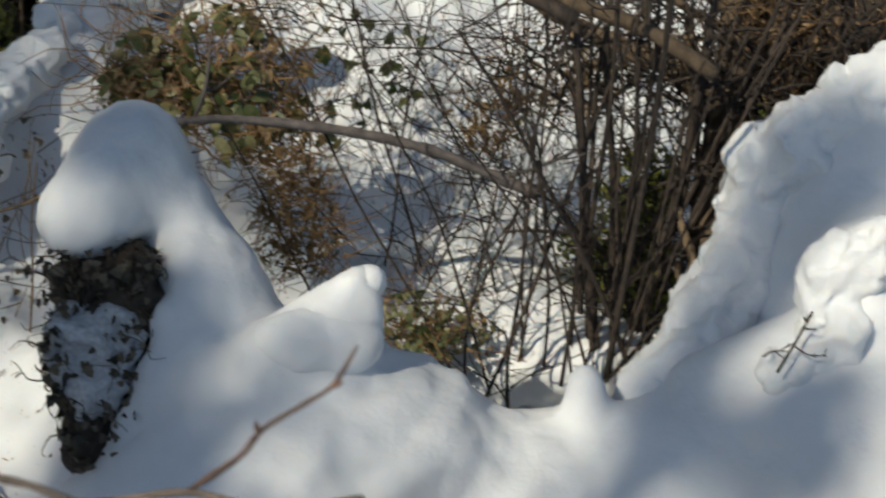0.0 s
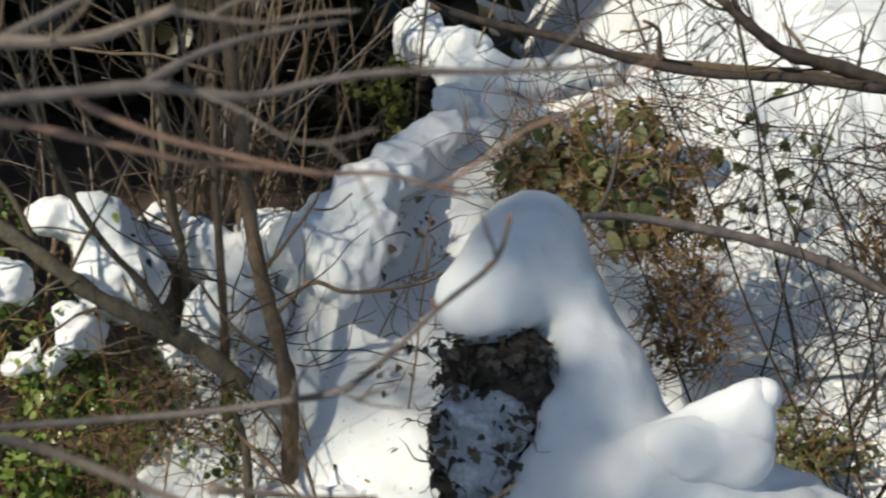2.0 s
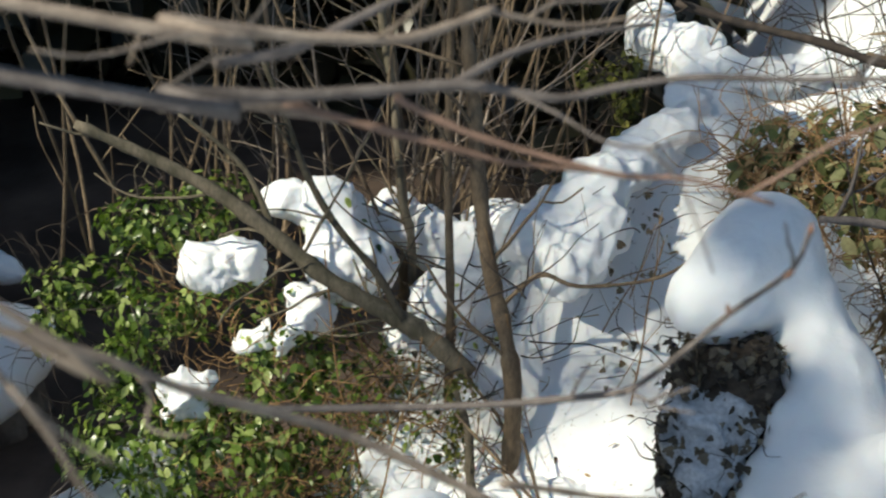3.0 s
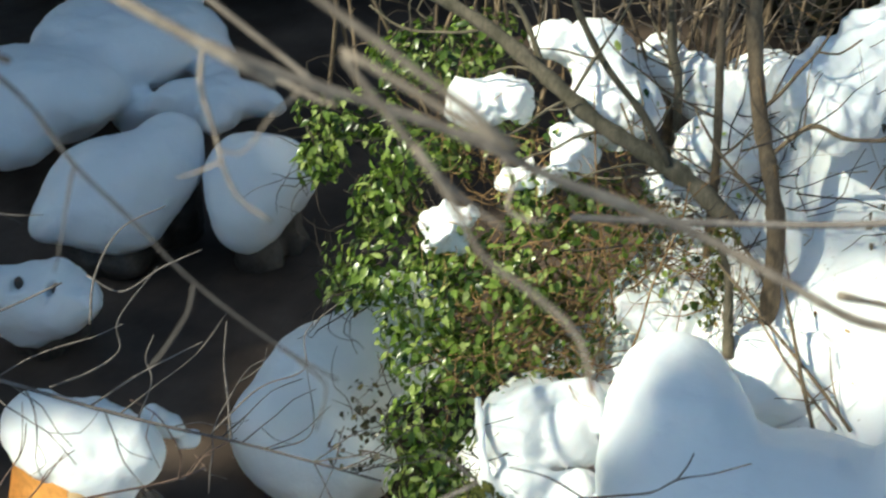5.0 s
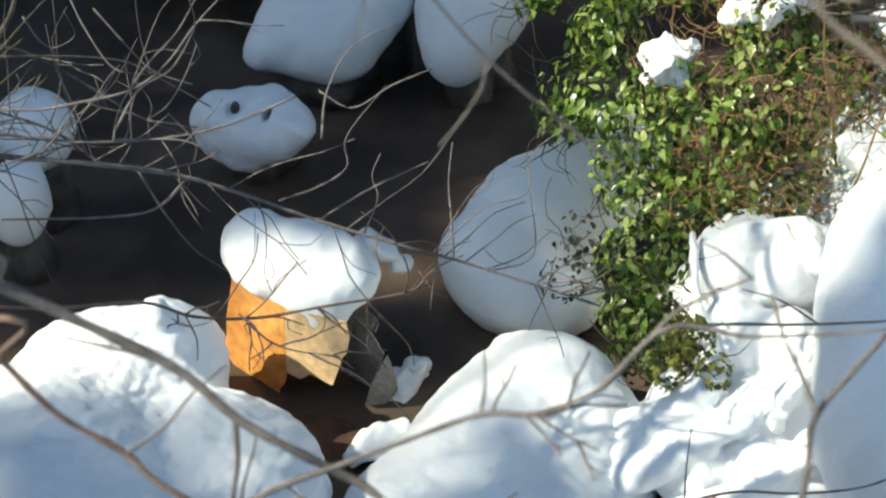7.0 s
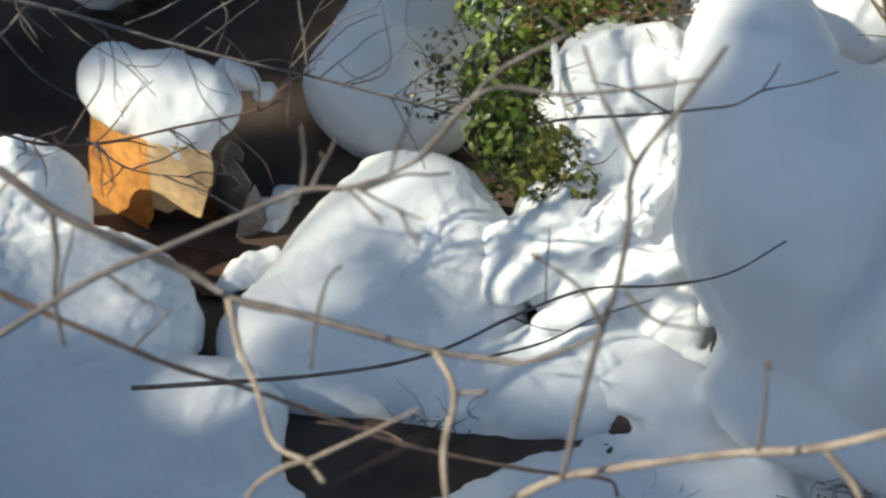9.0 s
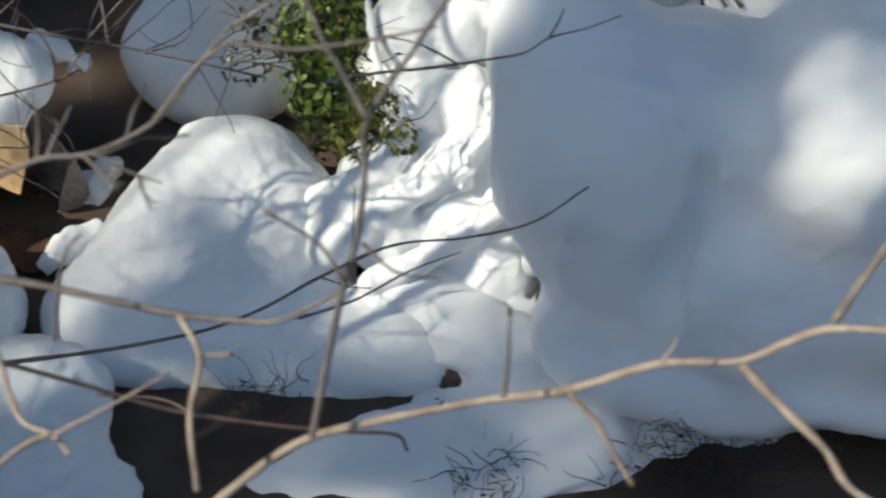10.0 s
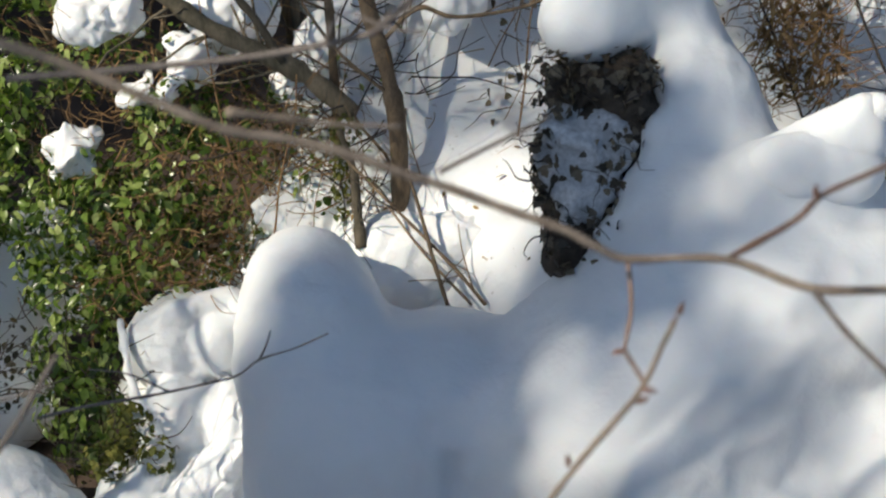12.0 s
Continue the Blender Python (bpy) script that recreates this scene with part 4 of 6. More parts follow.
snow_thing("snow_lump", "uneven lump of shaded snow lodged in dark ivy", [((0.463, 4.6, 1.608), (0.13, 0.1, 0.1)), ((0.39, 4.6, 1.677), (0.07, 0.08, 0.07)), ((0.537, 4.62, 1.65), (0.08, 0.08, 0.06)), ((0.452, 4.53, 1.506), (0.1, 0.09, 0.08)), ((0.396, 4.55, 1.563), (0.09, 0.08, 0.09)), ((0.446, 4.5, 1.432), (0.06, 0.06, 0.05))], mat=SNOW_SHADE_GREY, step=0.011, blend=0.05, rough=0.014, crumb=0.006, ragged=0.02, fine_by=1.2, seed=2)
leaf_plant("ivy_spray", "withered ivy leaves lying on a shaded snow lump", "ivy", [((0.46, 4.518, 1.635), (0.126, 0.112, 0.098)), ((0.496, 4.478, 1.553), (0.088, 0.095, 0.102)), ((0.588, 4.528, 1.595), (0.06, 0.127, 0.194)), ((0.349, 4.575, 1.716), (0.053, 0.123, 0.193)), ((0.451, 4.406, 1.459), (0.123, 0.105, 0.088)), ((0.492, 4.655, 1.876), (0.193, 0.119, 0.046))], WITHERED, 90, 0.034, "ivy", 18, stems=30, stem_len=0.12, stem_r=0.002)
leaf_plant("low_ivy", "dark withered ivy leaves scattered on shaded snow", "ivy", [((0.254, 5.7, 1.647), (0.125, 0.198, 0.27)), ((0.226, 5.496, 1.122), (0.125, 0.27, 0.416)), ((-0.5, 5.513, 1.311), (0.186, 0.155, 0.124))], WITHERED, 90, 0.035, "ivy", 19, stems=50, stem_len=0.2)

leaf_plant("low_ivy", "dark creeper leaves sprinkled over sunlit snow", "ivy", [((1.614, 6.1, 2.013), (0.3, 0.2, 0.2)), ((1.733, 6, 1.781), (0.2, 0.15, 0.15)), ((1.398, 5.9, 1.774), (0.15, 0.12, 0.14))], BRAMBLE, 30, 0.075, "ivy", 22, stems=30, stem_len=0.3, shell=0.2)

# snow lumps lying on the ivy
def lump(label, *blobs, **how):
    """A crumbly lump of snow lying on ivy or on the slope."""
    kind = dict(step=0.012, blend=0.04, rough=0.02, crumb=0.008, ragged=0.02, fine_by=1.0, seed=blobs[0][0][0])
    kind.update(how)
    return snow_thing("snow_lump", label, blobs, "snow", "snow lumps on the ivy", **kind)


lump("crumbly sunlit snow lump lying on ivy", ((-1.326, 5.511, 1.606), (0.104, 0.092, 0.079)), ((-1.164, 5.554, 1.619), (0.104, 0.096, 0.087)), ((-1.25, 5.555, 1.602), (0.125, 0.098, 0.071)), ((-1.10, 5.52, 1.56), (0.04, 0.04, 0.05)), ((-1.40, 5.49, 1.57), (0.045, 0.04, 0.035)), rough=0.024, ragged=0.026, crumb=0.010)
lump("sunlit snow lump caught among ivy stems", ((-0.953, 5.482, 1.517), (0.095, 0.097, 0.099)), ((-0.996, 5.414, 1.479), (0.054, 0.052, 0.05)), ((-0.897, 5.45, 1.49), (0.062, 0.068, 0.074)), ((-1.03, 5.40, 1.42), (0.03, 0.03, 0.05)), rough=0.024, ragged=0.026, crumb=0.010)
lump("tall crumbly snow lump at the foot of thin trunks", ((-0.848, 5.794, 1.704), (0.131, 0.133, 0.135)), ((-0.782, 5.705, 1.584), (0.157, 0.152, 0.147)), ((-0.862, 5.659, 1.577), (0.105, 0.115, 0.126)))
lump("patch of bright snow between ivy leaves", ((-1.374, 5.352, 1.185), (0.08, 0.066, 0.078)), *row((-1.374, 5.352, 1.185), (-1.305, 5.36, 1.25), 0.04, 0.02, 3), *row((-1.374, 5.352, 1.185), (-1.445, 5.35, 1.215), 0.04, 0.02, 3), *row((-1.374, 5.352, 1.185), (-1.43, 5.34, 1.09), 0.035, 0.018, 3), *row((-1.374, 5.352, 1.185), (-1.31, 5.34, 1.10), 0.035, 0.016, 3), *row((-1.374, 5.352, 1.185), (-1.385, 5.36, 1.265), 0.04, 0.02, 3), step=0.009, blend=0.03, rough=0.018, ragged=0.024)
lump("snow lump under ivy leaves", ((-1.129, 5.446, 1.359), (0.05, 0.052, 0.055)), ((-1.179, 5.427, 1.337), (0.046, 0.042, 0.038)), rough=0.03, ragged=0.035, crumb=0.012, step=0.009)
lump("crumbly snow heap at the top of the slope", ((0.331, 6.822, 2.141), (0.113, 0.127, 0.141)), ((0.515, 6.702, 2.114), (0.139, 0.139, 0.139)), *row((0.558, 6.534, 2.028), (0.381, 6.078, 2.001), 0.126, 0.107, 3))
lump("smooth shaded snow heap above brambles", *row((0.643, 6.535, 2.128), (1.05, 6.386, 2.195), 0.092, 0.081, 5), ((0.839, 6.437, 2.121), (0.158, 0.124, 0.09)))
lump("crumbly sunlit ridge of snow on the slope", *row((0.319, 6.057, 1.938), (0.104, 5.83, 1.884), 0.107, 0.125, 3), *row((0.105, 5.822, 1.864), (-0.139, 5.647, 1.749), 0.125, 0.112, 3), *row((0.129, 5.647, 1.783), (-0.009, 5.487, 1.671), 0.092, 0.101, 3))
lump("low crumbly snow at the stream's edge under ivy", *row((-0.637, 5.322, 0.936), (-0.433, 5.276, 1.044), 0.085, 0.083, 3), ((-0.525, 5.252, 0.947), (0.146, 0.114, 0.083)))
lump("serrated sunlit rim of crumbling snow beside the shaded bank", *ridge([(-0.651, 4.42, 0.726), (-0.654, 4.38, 0.613), (-0.692, 4.34, 0.546), (-0.713, 4.3, 0.455)], 0.024, 0.034), ragged=0.024, step=0.009, blend=0.02)
lump("serrated sunlit rim of crumbling snow on the bank's shoulder", *ridge([(-0.608, 4.48, 0.984), (-0.622, 4.5, 1.082), (-0.635, 4.52, 1.179)], 0.02, 0.02), ragged=0.02, step=0.009, blend=0.02)
lump("smooth sunlit snow lying behind the bank", ((-0.13, 4.95, 0.96), (0.24, 0.17, 0.17)), ((0.1, 5.0, 1.0), (0.2, 0.15, 0.14)), ragged=0.006, step=0.016, blend=0.08)
lump("crumbly snow apron round thin trunks", *row((-0.678, 6.011, 1.632), (-0.357, 5.845, 1.554), 0.109, 0.128, 3), ((-0.386, 5.656, 1.431), (0.187, 0.166, 0.146)), *row((-0.512, 5.639, 1.291), (-0.245, 5.483, 1.196), 0.127, 0.125, 3), ((-0.261, 6.06, 1.578), (0.153, 0.142, 0.131)))
lump("crumbly sunlit snow bits beside a mound", *row((-2.097, 4.215, 0.122), (-2.197, 4.069, 0.104), 0.05, 0.037, 4), ((-2.169, 4.156, 0.106), (0.062, 0.056, 0.05)), ragged=0.024)
lump("low shaded snow ridge between scrap metal and mound", ((-2.146, 4.62, 0.071), (0.055, 0.06, 0.05)), ((-2.188, 4.58, -0.007), (0.07, 0.07, 0.06)), ((-2.272, 4.6, -0.043), (0.05, 0.05, 0.04)), ((-2.154, 4.5, -0.063), (0.06, 0.06, 0.05)), ragged=0.018, fine_by=1.7, blend=0.04)
lump("low snow lump behind ivy", ((-1.04, 5.85, 1.739), (0.086, 0.08, 0.073)), ((-0.973, 5.834, 1.702), (0.073, 0.069, 0.064)))


leaf_plant("ivy_spray", "ivy leaves breaking through crumbly snow lumps", "ivy", [((-1.27, 5.45, 1.53), (0.15, 0.05, 0.05)), ((-0.97, 5.37, 1.43), (0.09, 0.05, 0.05)), ((-1.10, 5.5, 1.52), (0.05, 0.05, 0.08)), ((-0.80, 5.62, 1.47), (0.12, 0.06, 0.06)), ((-1.15, 5.39, 1.31), (0.07, 0.05, 0.03)), ((-1.42, 5.30, 1.11), (0.06, 0.05, 0.05)), ((-1.30, 5.31, 1.20), (0.04, 0.04, 0.05))], IVY, 420, 0.036, "oval", 71, stems=60, stem_len=0.22, stem_r=0.0026, stem_mat=DRY)
leaf_plant("ivy_spray", "ivy shoots creeping over crumbly snow lumps", "ivy", [
    ((-1.326, 5.513, 1.606), (0.104, 0.094, 0.083)), ((-1.165, 5.557, 1.618), (0.108, 0.1, 0.092)), ((-0.954, 5.485, 1.516), (0.099, 0.101, 0.103)), ((-0.847, 5.787, 1.684), (0.131, 0.135, 0.14)), ((-0.781, 5.698, 1.564), (0.157, 0.154, 0.151)), ((-1.131, 5.455, 1.354), (0.063, 0.065, 0.067)), ((-1.376, 5.368, 1.169), (0.085, 0.087, 0.089)), ((-0.386, 5.661, 1.429), (0.198, 0.174, 0.15)), ((-0.419, 5.546, 1.249), (0.187, 0.156, 0.125))],
    IVY, 170, 0.042, "lance", 17, stems=70, stem_len=0.25, stem_r=0.002, stem_mat=DRY)


# trees and saplings on the far bank
def tree(name, label, trunk, r0, r1, mat, limbs=(), seed=0, twigs=8, category="tree", twig_len=0.5):
    if name == "sapling":
        trunk = [tuple(Vector(trunk[0]) - Vector((0, 0, 0.45)))] + trunk
    foot = trunk[0]
    t = holder(name, foot, label, category)
    under(t, part("trunk", limb(trunk, r0, r1, 9, 6, 0.35), mat))
    rng = random.Random(seed)
    for pts, a, b in limbs:
        under(t, part("limb", limb(pts, a, b, 7, 5, 0.3), mat))
    if twigs:
        store = ([], [])
        sprouts(trunk, rng, twigs, twig_len, max(0.0035, r1 * 0.35), store)
        for pts, a, b in limbs:
            sprouts(pts, rng, max(2, twigs // 3), twig_len * 0.7, max(0.003, b * 0.5), store)
        under(t, tagged(part("twig_spray", store, mat), kind="stuff"))
    return t


tree("sapling", "slim sapling with ochre bark on a snowy slope", [(-0.159, 5.171, 1.345), (-0.2, 5.272, 1.547), (-0.268, 5.369, 1.762), (-0.319, 5.481, 2.037), (-0.347, 5.566, 2.278), (-0.384, 5.645, 2.539), (-0.413, 5.731, 2.874)], 0.035, 0.024, BARK, [([(-0.223, 5.316, 1.613), (-0.088, 5.317, 1.751), (0.051, 5.244, 1.75), (0.299, 5.196, 1.816), (0.454, 5.168, 1.932)], 0.010, 0.005)], 1, 10)
tree("sapling", "thin upright sapling with pale flaking bark", [(-0.403, 5.434, 1.522), (-0.421, 5.535, 1.789), (-0.436, 5.616, 2.041), (-0.444, 5.712, 2.369), (-0.449, 5.829, 2.848)], 0.017, 0.014, BARK, (), 2, 8)
tree("sapling", "thin mossy sapling beside a snow lump", [(-0.581, 5.811, 1.608), (-0.625, 5.838, 1.805), (-0.662, 5.913, 2.137), (-0.71, 5.954, 2.428), (-0.757, 6, 2.793)], 0.019, 0.014, BARK_MOSS, (), 3, 8)
tree("sapling", "thin sapling with peeling bark", [(-0.618, 5.92, 1.636), (-0.637, 5.932, 1.863), (-0.665, 5.976, 2.204), (-0.699, 5.981, 2.482), (-0.71, 5.99, 2.81)], 0.020, 0.015, BARK, (), 4, 8)
tree("leaning_tree", "grey leaning tree with ivy at its foot", [(-0.315, 5.242, 1.377), (-0.48, 5.284, 1.506), (-0.66, 5.299, 1.603), (-0.838, 5.308, 1.702), (-1.014, 5.327, 1.839), (-1.225, 5.338, 1.996), (-1.446, 5.32, 2.121), (-1.693, 5.282, 2.249)], 0.038, 0.020, BARK_MOSS, [([(-0.557, 5.267, 1.568), (-0.662, 5.333, 1.719), (-0.805, 5.383, 1.865), (-0.918, 5.439, 2.03), (-0.99, 5.494, 2.196), (-1.09, 5.558, 2.418)], 0.016, 0.010), ([(-1.024, 5.38, 1.814), (-1.128, 5.451, 2.016), (-1.245, 5.473, 2.13), (-1.379, 5.479, 2.228)], 0.012, 0.007)], 5, 12)
tree("old_tree", "brown tree trunk with ragged bark and dry tufts", [(2.65, 4.914, 1.187), (2.697, 5.023, 1.362), (2.764, 5.138, 1.581), (2.819, 5.257, 1.823), (2.881, 5.377, 2.109), (2.939, 5.527, 2.536)], 0.085, 0.070, BARK, [([(2.782, 5.253, 1.941), (2.647, 5.337, 2.073), (2.488, 5.401, 2.147), (2.27, 5.485, 2.238), (2.052, 5.573, 2.371)], 0.05, 0.03), ([(2.583, 4.866, 2.253), (2.36, 4.95, 2.392), (2.117, 5.009, 2.48), (1.873, 5.057, 2.571), (1.61, 5.077, 2.603), (1.347, 5.08, 2.622), (1.088, 5.071, 2.644), (0.886, 5.049, 2.686)], 0.028, 0.020)], 6, 10)
tree("bare_limb", "dark bare limb reaching across the snowy slope", [(2.065, 4.829, 2.489), (1.805, 4.92, 2.607), (1.592, 4.965, 2.676), (1.413, 4.982, 2.717), (1.318, 4.978, 2.774), (1.171, 5.002, 2.893)], 0.026, 0.016, TWIG_DARK, [([(1.704, 4.894, 2.635), (1.444, 4.938, 2.654), (1.181, 4.962, 2.655), (0.916, 4.985, 2.69), (0.738, 4.99, 2.744), (0.476, 4.994, 2.797), (0.286, 4.984, 2.854)], 0.017, 0.013)], 7, 10, "tree", 0.35)
tree("bare_limb", "long grey limb lying across brambles", [(0.787, 4.923, 2.189), (0.939, 4.968, 2.167), (1.131, 4.994, 2.128), (1.378, 4.993, 2.075), (1.608, 4.978, 2.007), (1.803, 4.956, 1.921), (1.997, 4.922, 1.829)], 0.013, 0.022, TWIG_GREY, (), 8, 4, "tree", 0.3)
tree("dry_stalk", "thin crossing stalks standing in snow", [(0.154, 4.687, 0.947), (0.038, 4.779, 1.046), (-0.097, 4.867, 1.149), (-0.253, 4.957, 1.274), (-0.352, 5.019, 1.349)], 0.007, 0.005, BARK, [([(0.032, 4.632, 0.965), (-0.018, 4.755, 1.061), (-0.069, 4.888, 1.181), (-0.12, 5.008, 1.29)], 0.008, 0.006), ([(0.107, 4.686, 0.947), (-0.039, 4.808, 1.049), (-0.178, 4.937, 1.174)], 0.005, 0.004)], 9, 4, "plant", 0.25)
tree("dry_stalk", "mossy broken stub standing by the ivy", [(-0.274, 4.859, 1.062), (-0.292, 4.943, 1.17), (-0.307, 5.025, 1.28), (-0.357, 5.102, 1.393)], 0.022, 0.010, BARK_MOSS, (), 10, 3, "plant", 0.15)
tree("dry_stalk", "small dark twig lying in snow", [(2.465, 3.908, 1.664), (2.521, 3.931, 1.744), (2.581, 3.957, 1.837)], 0.005, 0.003, TWIG_DARK, [([(2.432, 3.949, 1.7), (2.462, 3.945, 1.718), (2.503, 3.927, 1.724)], 0.004, 0.002), ([(2.52, 3.929, 1.741), (2.555, 3.899, 1.723), (2.603, 3.875, 1.727)], 0.003, 0.002)], 30, 2, "plant", 0.06)


def thicket(name, label, foot, spread, count, height, r, mat, seed, lean=0.25, side=3):
    """Many thin upright stems from one patch of ground, each a part, with their side twigs in one mesh."""
    rng = random.Random(seed)
    t = holder(name, foot, label, "shrub")
    store = ([], [])
    for k in range(count):
        p = Vector(foot) + Vector((rng.uniform(-1, 1) * spread[0], rng.uniform(-1, 1) * spread[1], 0))
        d = Vector((rng.gauss(0, lean), rng.gauss(0, lean * 0.6), 1)).normalized()
        pts, h = [p], height * rng.uniform(0.6, 1.2)
        for _ in range(5):
            d = (d + Vector((rng.gauss(0, 0.09), rng.gauss(0, 0.09), 0))).normalized()
            pts.append(pts[-1] + d * h / 5)
        w = r * rng.uniform(0.5, 1.4)
        under(t, part("stem", limb(pts, w, w * 0.5, 6, 3, 0.25), mat))
        sprouts(pts, rng, side, 0.45, w * 0.4, store)
    under(t, tagged(part("twig_spray", store, mat), kind="stuff"))
    return t


thicket("shrub", "dark upright stems of a bare shrub in snow", (2.208, 4.855, 1.116), (0.22, 0.18), 15, 2.2, 0.009, TWIG_DARK, 21, 0.14)
thicket("shrub", "thick dark stems of a bare shrub beside an old tree", (2.358, 5, 1.073), (0.12, 0.12), 9, 2.0, 0.017, TWIG_DARK, 28, 0.1, 5)
thicket("shrub", "dense dark stems beside an old tree", (2.616, 5.2, 1.128), (0.3, 0.2), 9, 1.6, 0.009, TWIG_DARK, 29, 0.2, 6)
thicket("shrub", "bare dark shrub with tangled twigs", (1.828, 4.927, 1.033), (0.35, 0.2), 9, 1.9, 0.006, TWIG_DARK, 22, 0.3, 6)
thicket("shrub", "bare brown shrub with tangled twigs", (1.741, 5.359, 0.983), (0.45, 0.3), 12, 1.9, 0.005, TWIG_DARK, 23, 0.4, 7)
thicket("shrub", "thin pale stems crowded above the dark stream", (-1.21, 6.455, 1.2), (0.9, 0.5), 30, 2.6, 0.009, BARK, 24, 0.22, 3)
thicket("shrub", "thin brown stems crowded above the dark stream", (-0.211, 6.547, 1.41), (0.5, 0.35), 22, 2.2, 0.008, BARK, 25, 0.2, 4)
thicket("shrub", "fine crossing twigs above the dark stream", (-0.88, 6.184, 1.496), (0.8, 0.3), 16, 1.8, 0.005, TWIG_PALE, 26, 0.6, 6)
web = holder("twig_web", (1.939, 5.447, 1.693), "web of fine dark twigs over sunlit snow", "shrub")
store = ([], [])
tangle(store, [((1.953, 5.53, 1.886), (0.75, 0.3, 0.42)), ((1.674, 5.736, 1.937), (0.45, 0.3, 0.3)), ((2.361, 5.449, 2.003), (0.5, 0.3, 0.35)), ((2.021, 5.311, 1.469), (0.45, 0.2, 0.2)), ((2.2, 5.5, 2.1), (0.45, 0.25, 0.25)), ((1.118, 6.1, 2.407), (0.5, 0.3, 0.25)), ((1.385, 5.9, 2.178), (0.4, 0.25, 0.3))], 480, 0.55, 0.003, random.Random(31), 0.0, 0.42, 5)
under(web, tagged(part("twig_spray", store, TWIG_DARK), kind="stuff"))

tagged(part("earth_bank", heap([((3.289, 5.611, 2.067), (0.286, 0.253, 0.22)), ((3.046, 5.479, 1.853), (0.12, 0.147, 0.175)), ((3.428, 5.505, 2.234), (0.262, 0.218, 0.175))], step=0.04, blend=0.1, rough=0.03, crumb=0.03), EARTH_SHADE), "dark earth bank under dry tufts", "earth")
leaf_plant("bare_shrub", "dark tangled shrub on the earth bank", "shrub", [((2.934, 5.3, 1.956), (0.1, 0.1, 0.14)), ((3.102, 5.35, 2.061), (0.25, 0.2, 0.2)), ((3.267, 5.35, 2.185), (0.25, 0.2, 0.18)), ((2.481, 5.4, 2.213), (0.3, 0.2, 0.16)), ((2.729, 5.4, 1.93), (0.12, 0.15, 0.2))], DEAD, 120, 0.04, "shred", 49, stems=420, stem_len=0.4, stem_r=0.005, stem_mat=TWIG_DARK)
# Added mound that darkens the ground between the mossy stems.
tagged(part("earth_bank", heap([((2.629, 5.615, 1.056), (0.159, 0.193, 0.227)), ((2.738, 5.707, 1.31), (0.114, 0.126, 0.137))], step=0.04, blend=0.1, rough=0.03, crumb=0.03), EARTH_SHADE), "added dark backing among mossy stems", "earth")
leaf_plant("dry_tuft", "dry brown grass tufts over dark earth", "grass", [((3.244, 5.528, 2.123), (0.282, 0.249, 0.217)), ((3.046, 5.393, 1.934), (0.129, 0.15, 0.172)), ((2.984, 5.479, 2.178), (0.107, 0.171, 0.235))], DEAD, 420, 0.05, "shred", 47, stems=420, stem_len=0.3, stem_r=0.0025, stem_mat=DRY)
leaf_plant("frozen_twigs", "dark frosted twigs and debris at the water's edge", "twigs", [((0.061, 3.489, 0.16), (0.1, 0.1, 0.04)), ((0.256, 3.492, 0.12), (0.14, 0.12, 0.05)), ((-0.067, 3.396, 0.06), (0.12, 0.1, 0.04)), ((0.458, 3.531, 0.16), (0.14, 0.1, 0.05)), ((-0.519, 3.327, 0.06), (0.1, 0.08, 0.03)), ((0.143, 3.408, 0.04), (0.15, 0.1, 0.05)), ((-1.282, 3.575, 0.06), (0.12, 0.06, 0.03))], IVY_DARK, 420, 0.02, "shred", 48, stems=260, stem_len=0.14, stem_r=0.0018)
leaf_plant("bramble", "bramble with olive and brown leaves", "bramble", [
    ((0.998, 5.737, 2.158), (0.205, 0.164, 0.123)), ((0.825, 5.711, 2.003), (0.225, 0.184, 0.143)), ((1.071, 5.554, 1.961), (0.181, 0.181, 0.181)), ((0.734, 5.801, 2.062), (0.125, 0.125, 0.125))], BRAMBLE, 210, 0.068, "oval", 41, stems=220, stem_len=0.45, stem_mat=DRY, singles=80)
leaf_plant("dead_bracken", "brown dry bracken and stems beside the snow", "bracken", [
    ((1.167, 5.637, 2.053), (0.162, 0.183, 0.203)), ((1.159, 5.465, 1.882), (0.121, 0.131, 0.141)), ((1.215, 5.263, 1.635), (0.158, 0.173, 0.188)), ((0.856, 5.635, 1.943), (0.264, 0.193, 0.122)), ((1.185, 5.25, 1.776), (0.13, 0.1, 0.12)), ((1.275, 5.2, 1.57), (0.1, 0.1, 0.1)), ((0.764, 5.7, 2.033), (0.16, 0.12, 0.14))], DEAD, 480, 0.05, "shred", 42, stems=560, stem_len=0.25, stem_r=0.0025, stem_mat=DRY)
leaf_plant("dead_bracken", "brown dry leaves hanging in a bare shrub", "bracken", [
    ((2.229, 5.726, 1.927), (0.193, 0.161, 0.129)), ((2.459, 5.678, 2), (0.172, 0.161, 0.15)), ((2.05, 5.71, 1.782), (0.172, 0.15, 0.129)), ((3.019, 5.439, 2.123), (0.233, 0.233, 0.233))], DEAD, 430, 0.05, "shred", 43, stems=260, stem_len=0.3, stem_r=0.0025, stem_mat=DRY)
leaf_plant("low_ivy", "low green ivy in snow", "ivy", [((1.574, 5.039, 1.328), (0.14, 0.12, 0.1)), ((1.74, 5.03, 1.269), (0.151, 0.126, 0.101)), ((1.618, 4.956, 1.254), (0.12, 0.09, 0.06))], BRAMBLE, 700, 0.032, "ivy", 44, stems=120, stem_len=0.2, stem_mat=DRY)
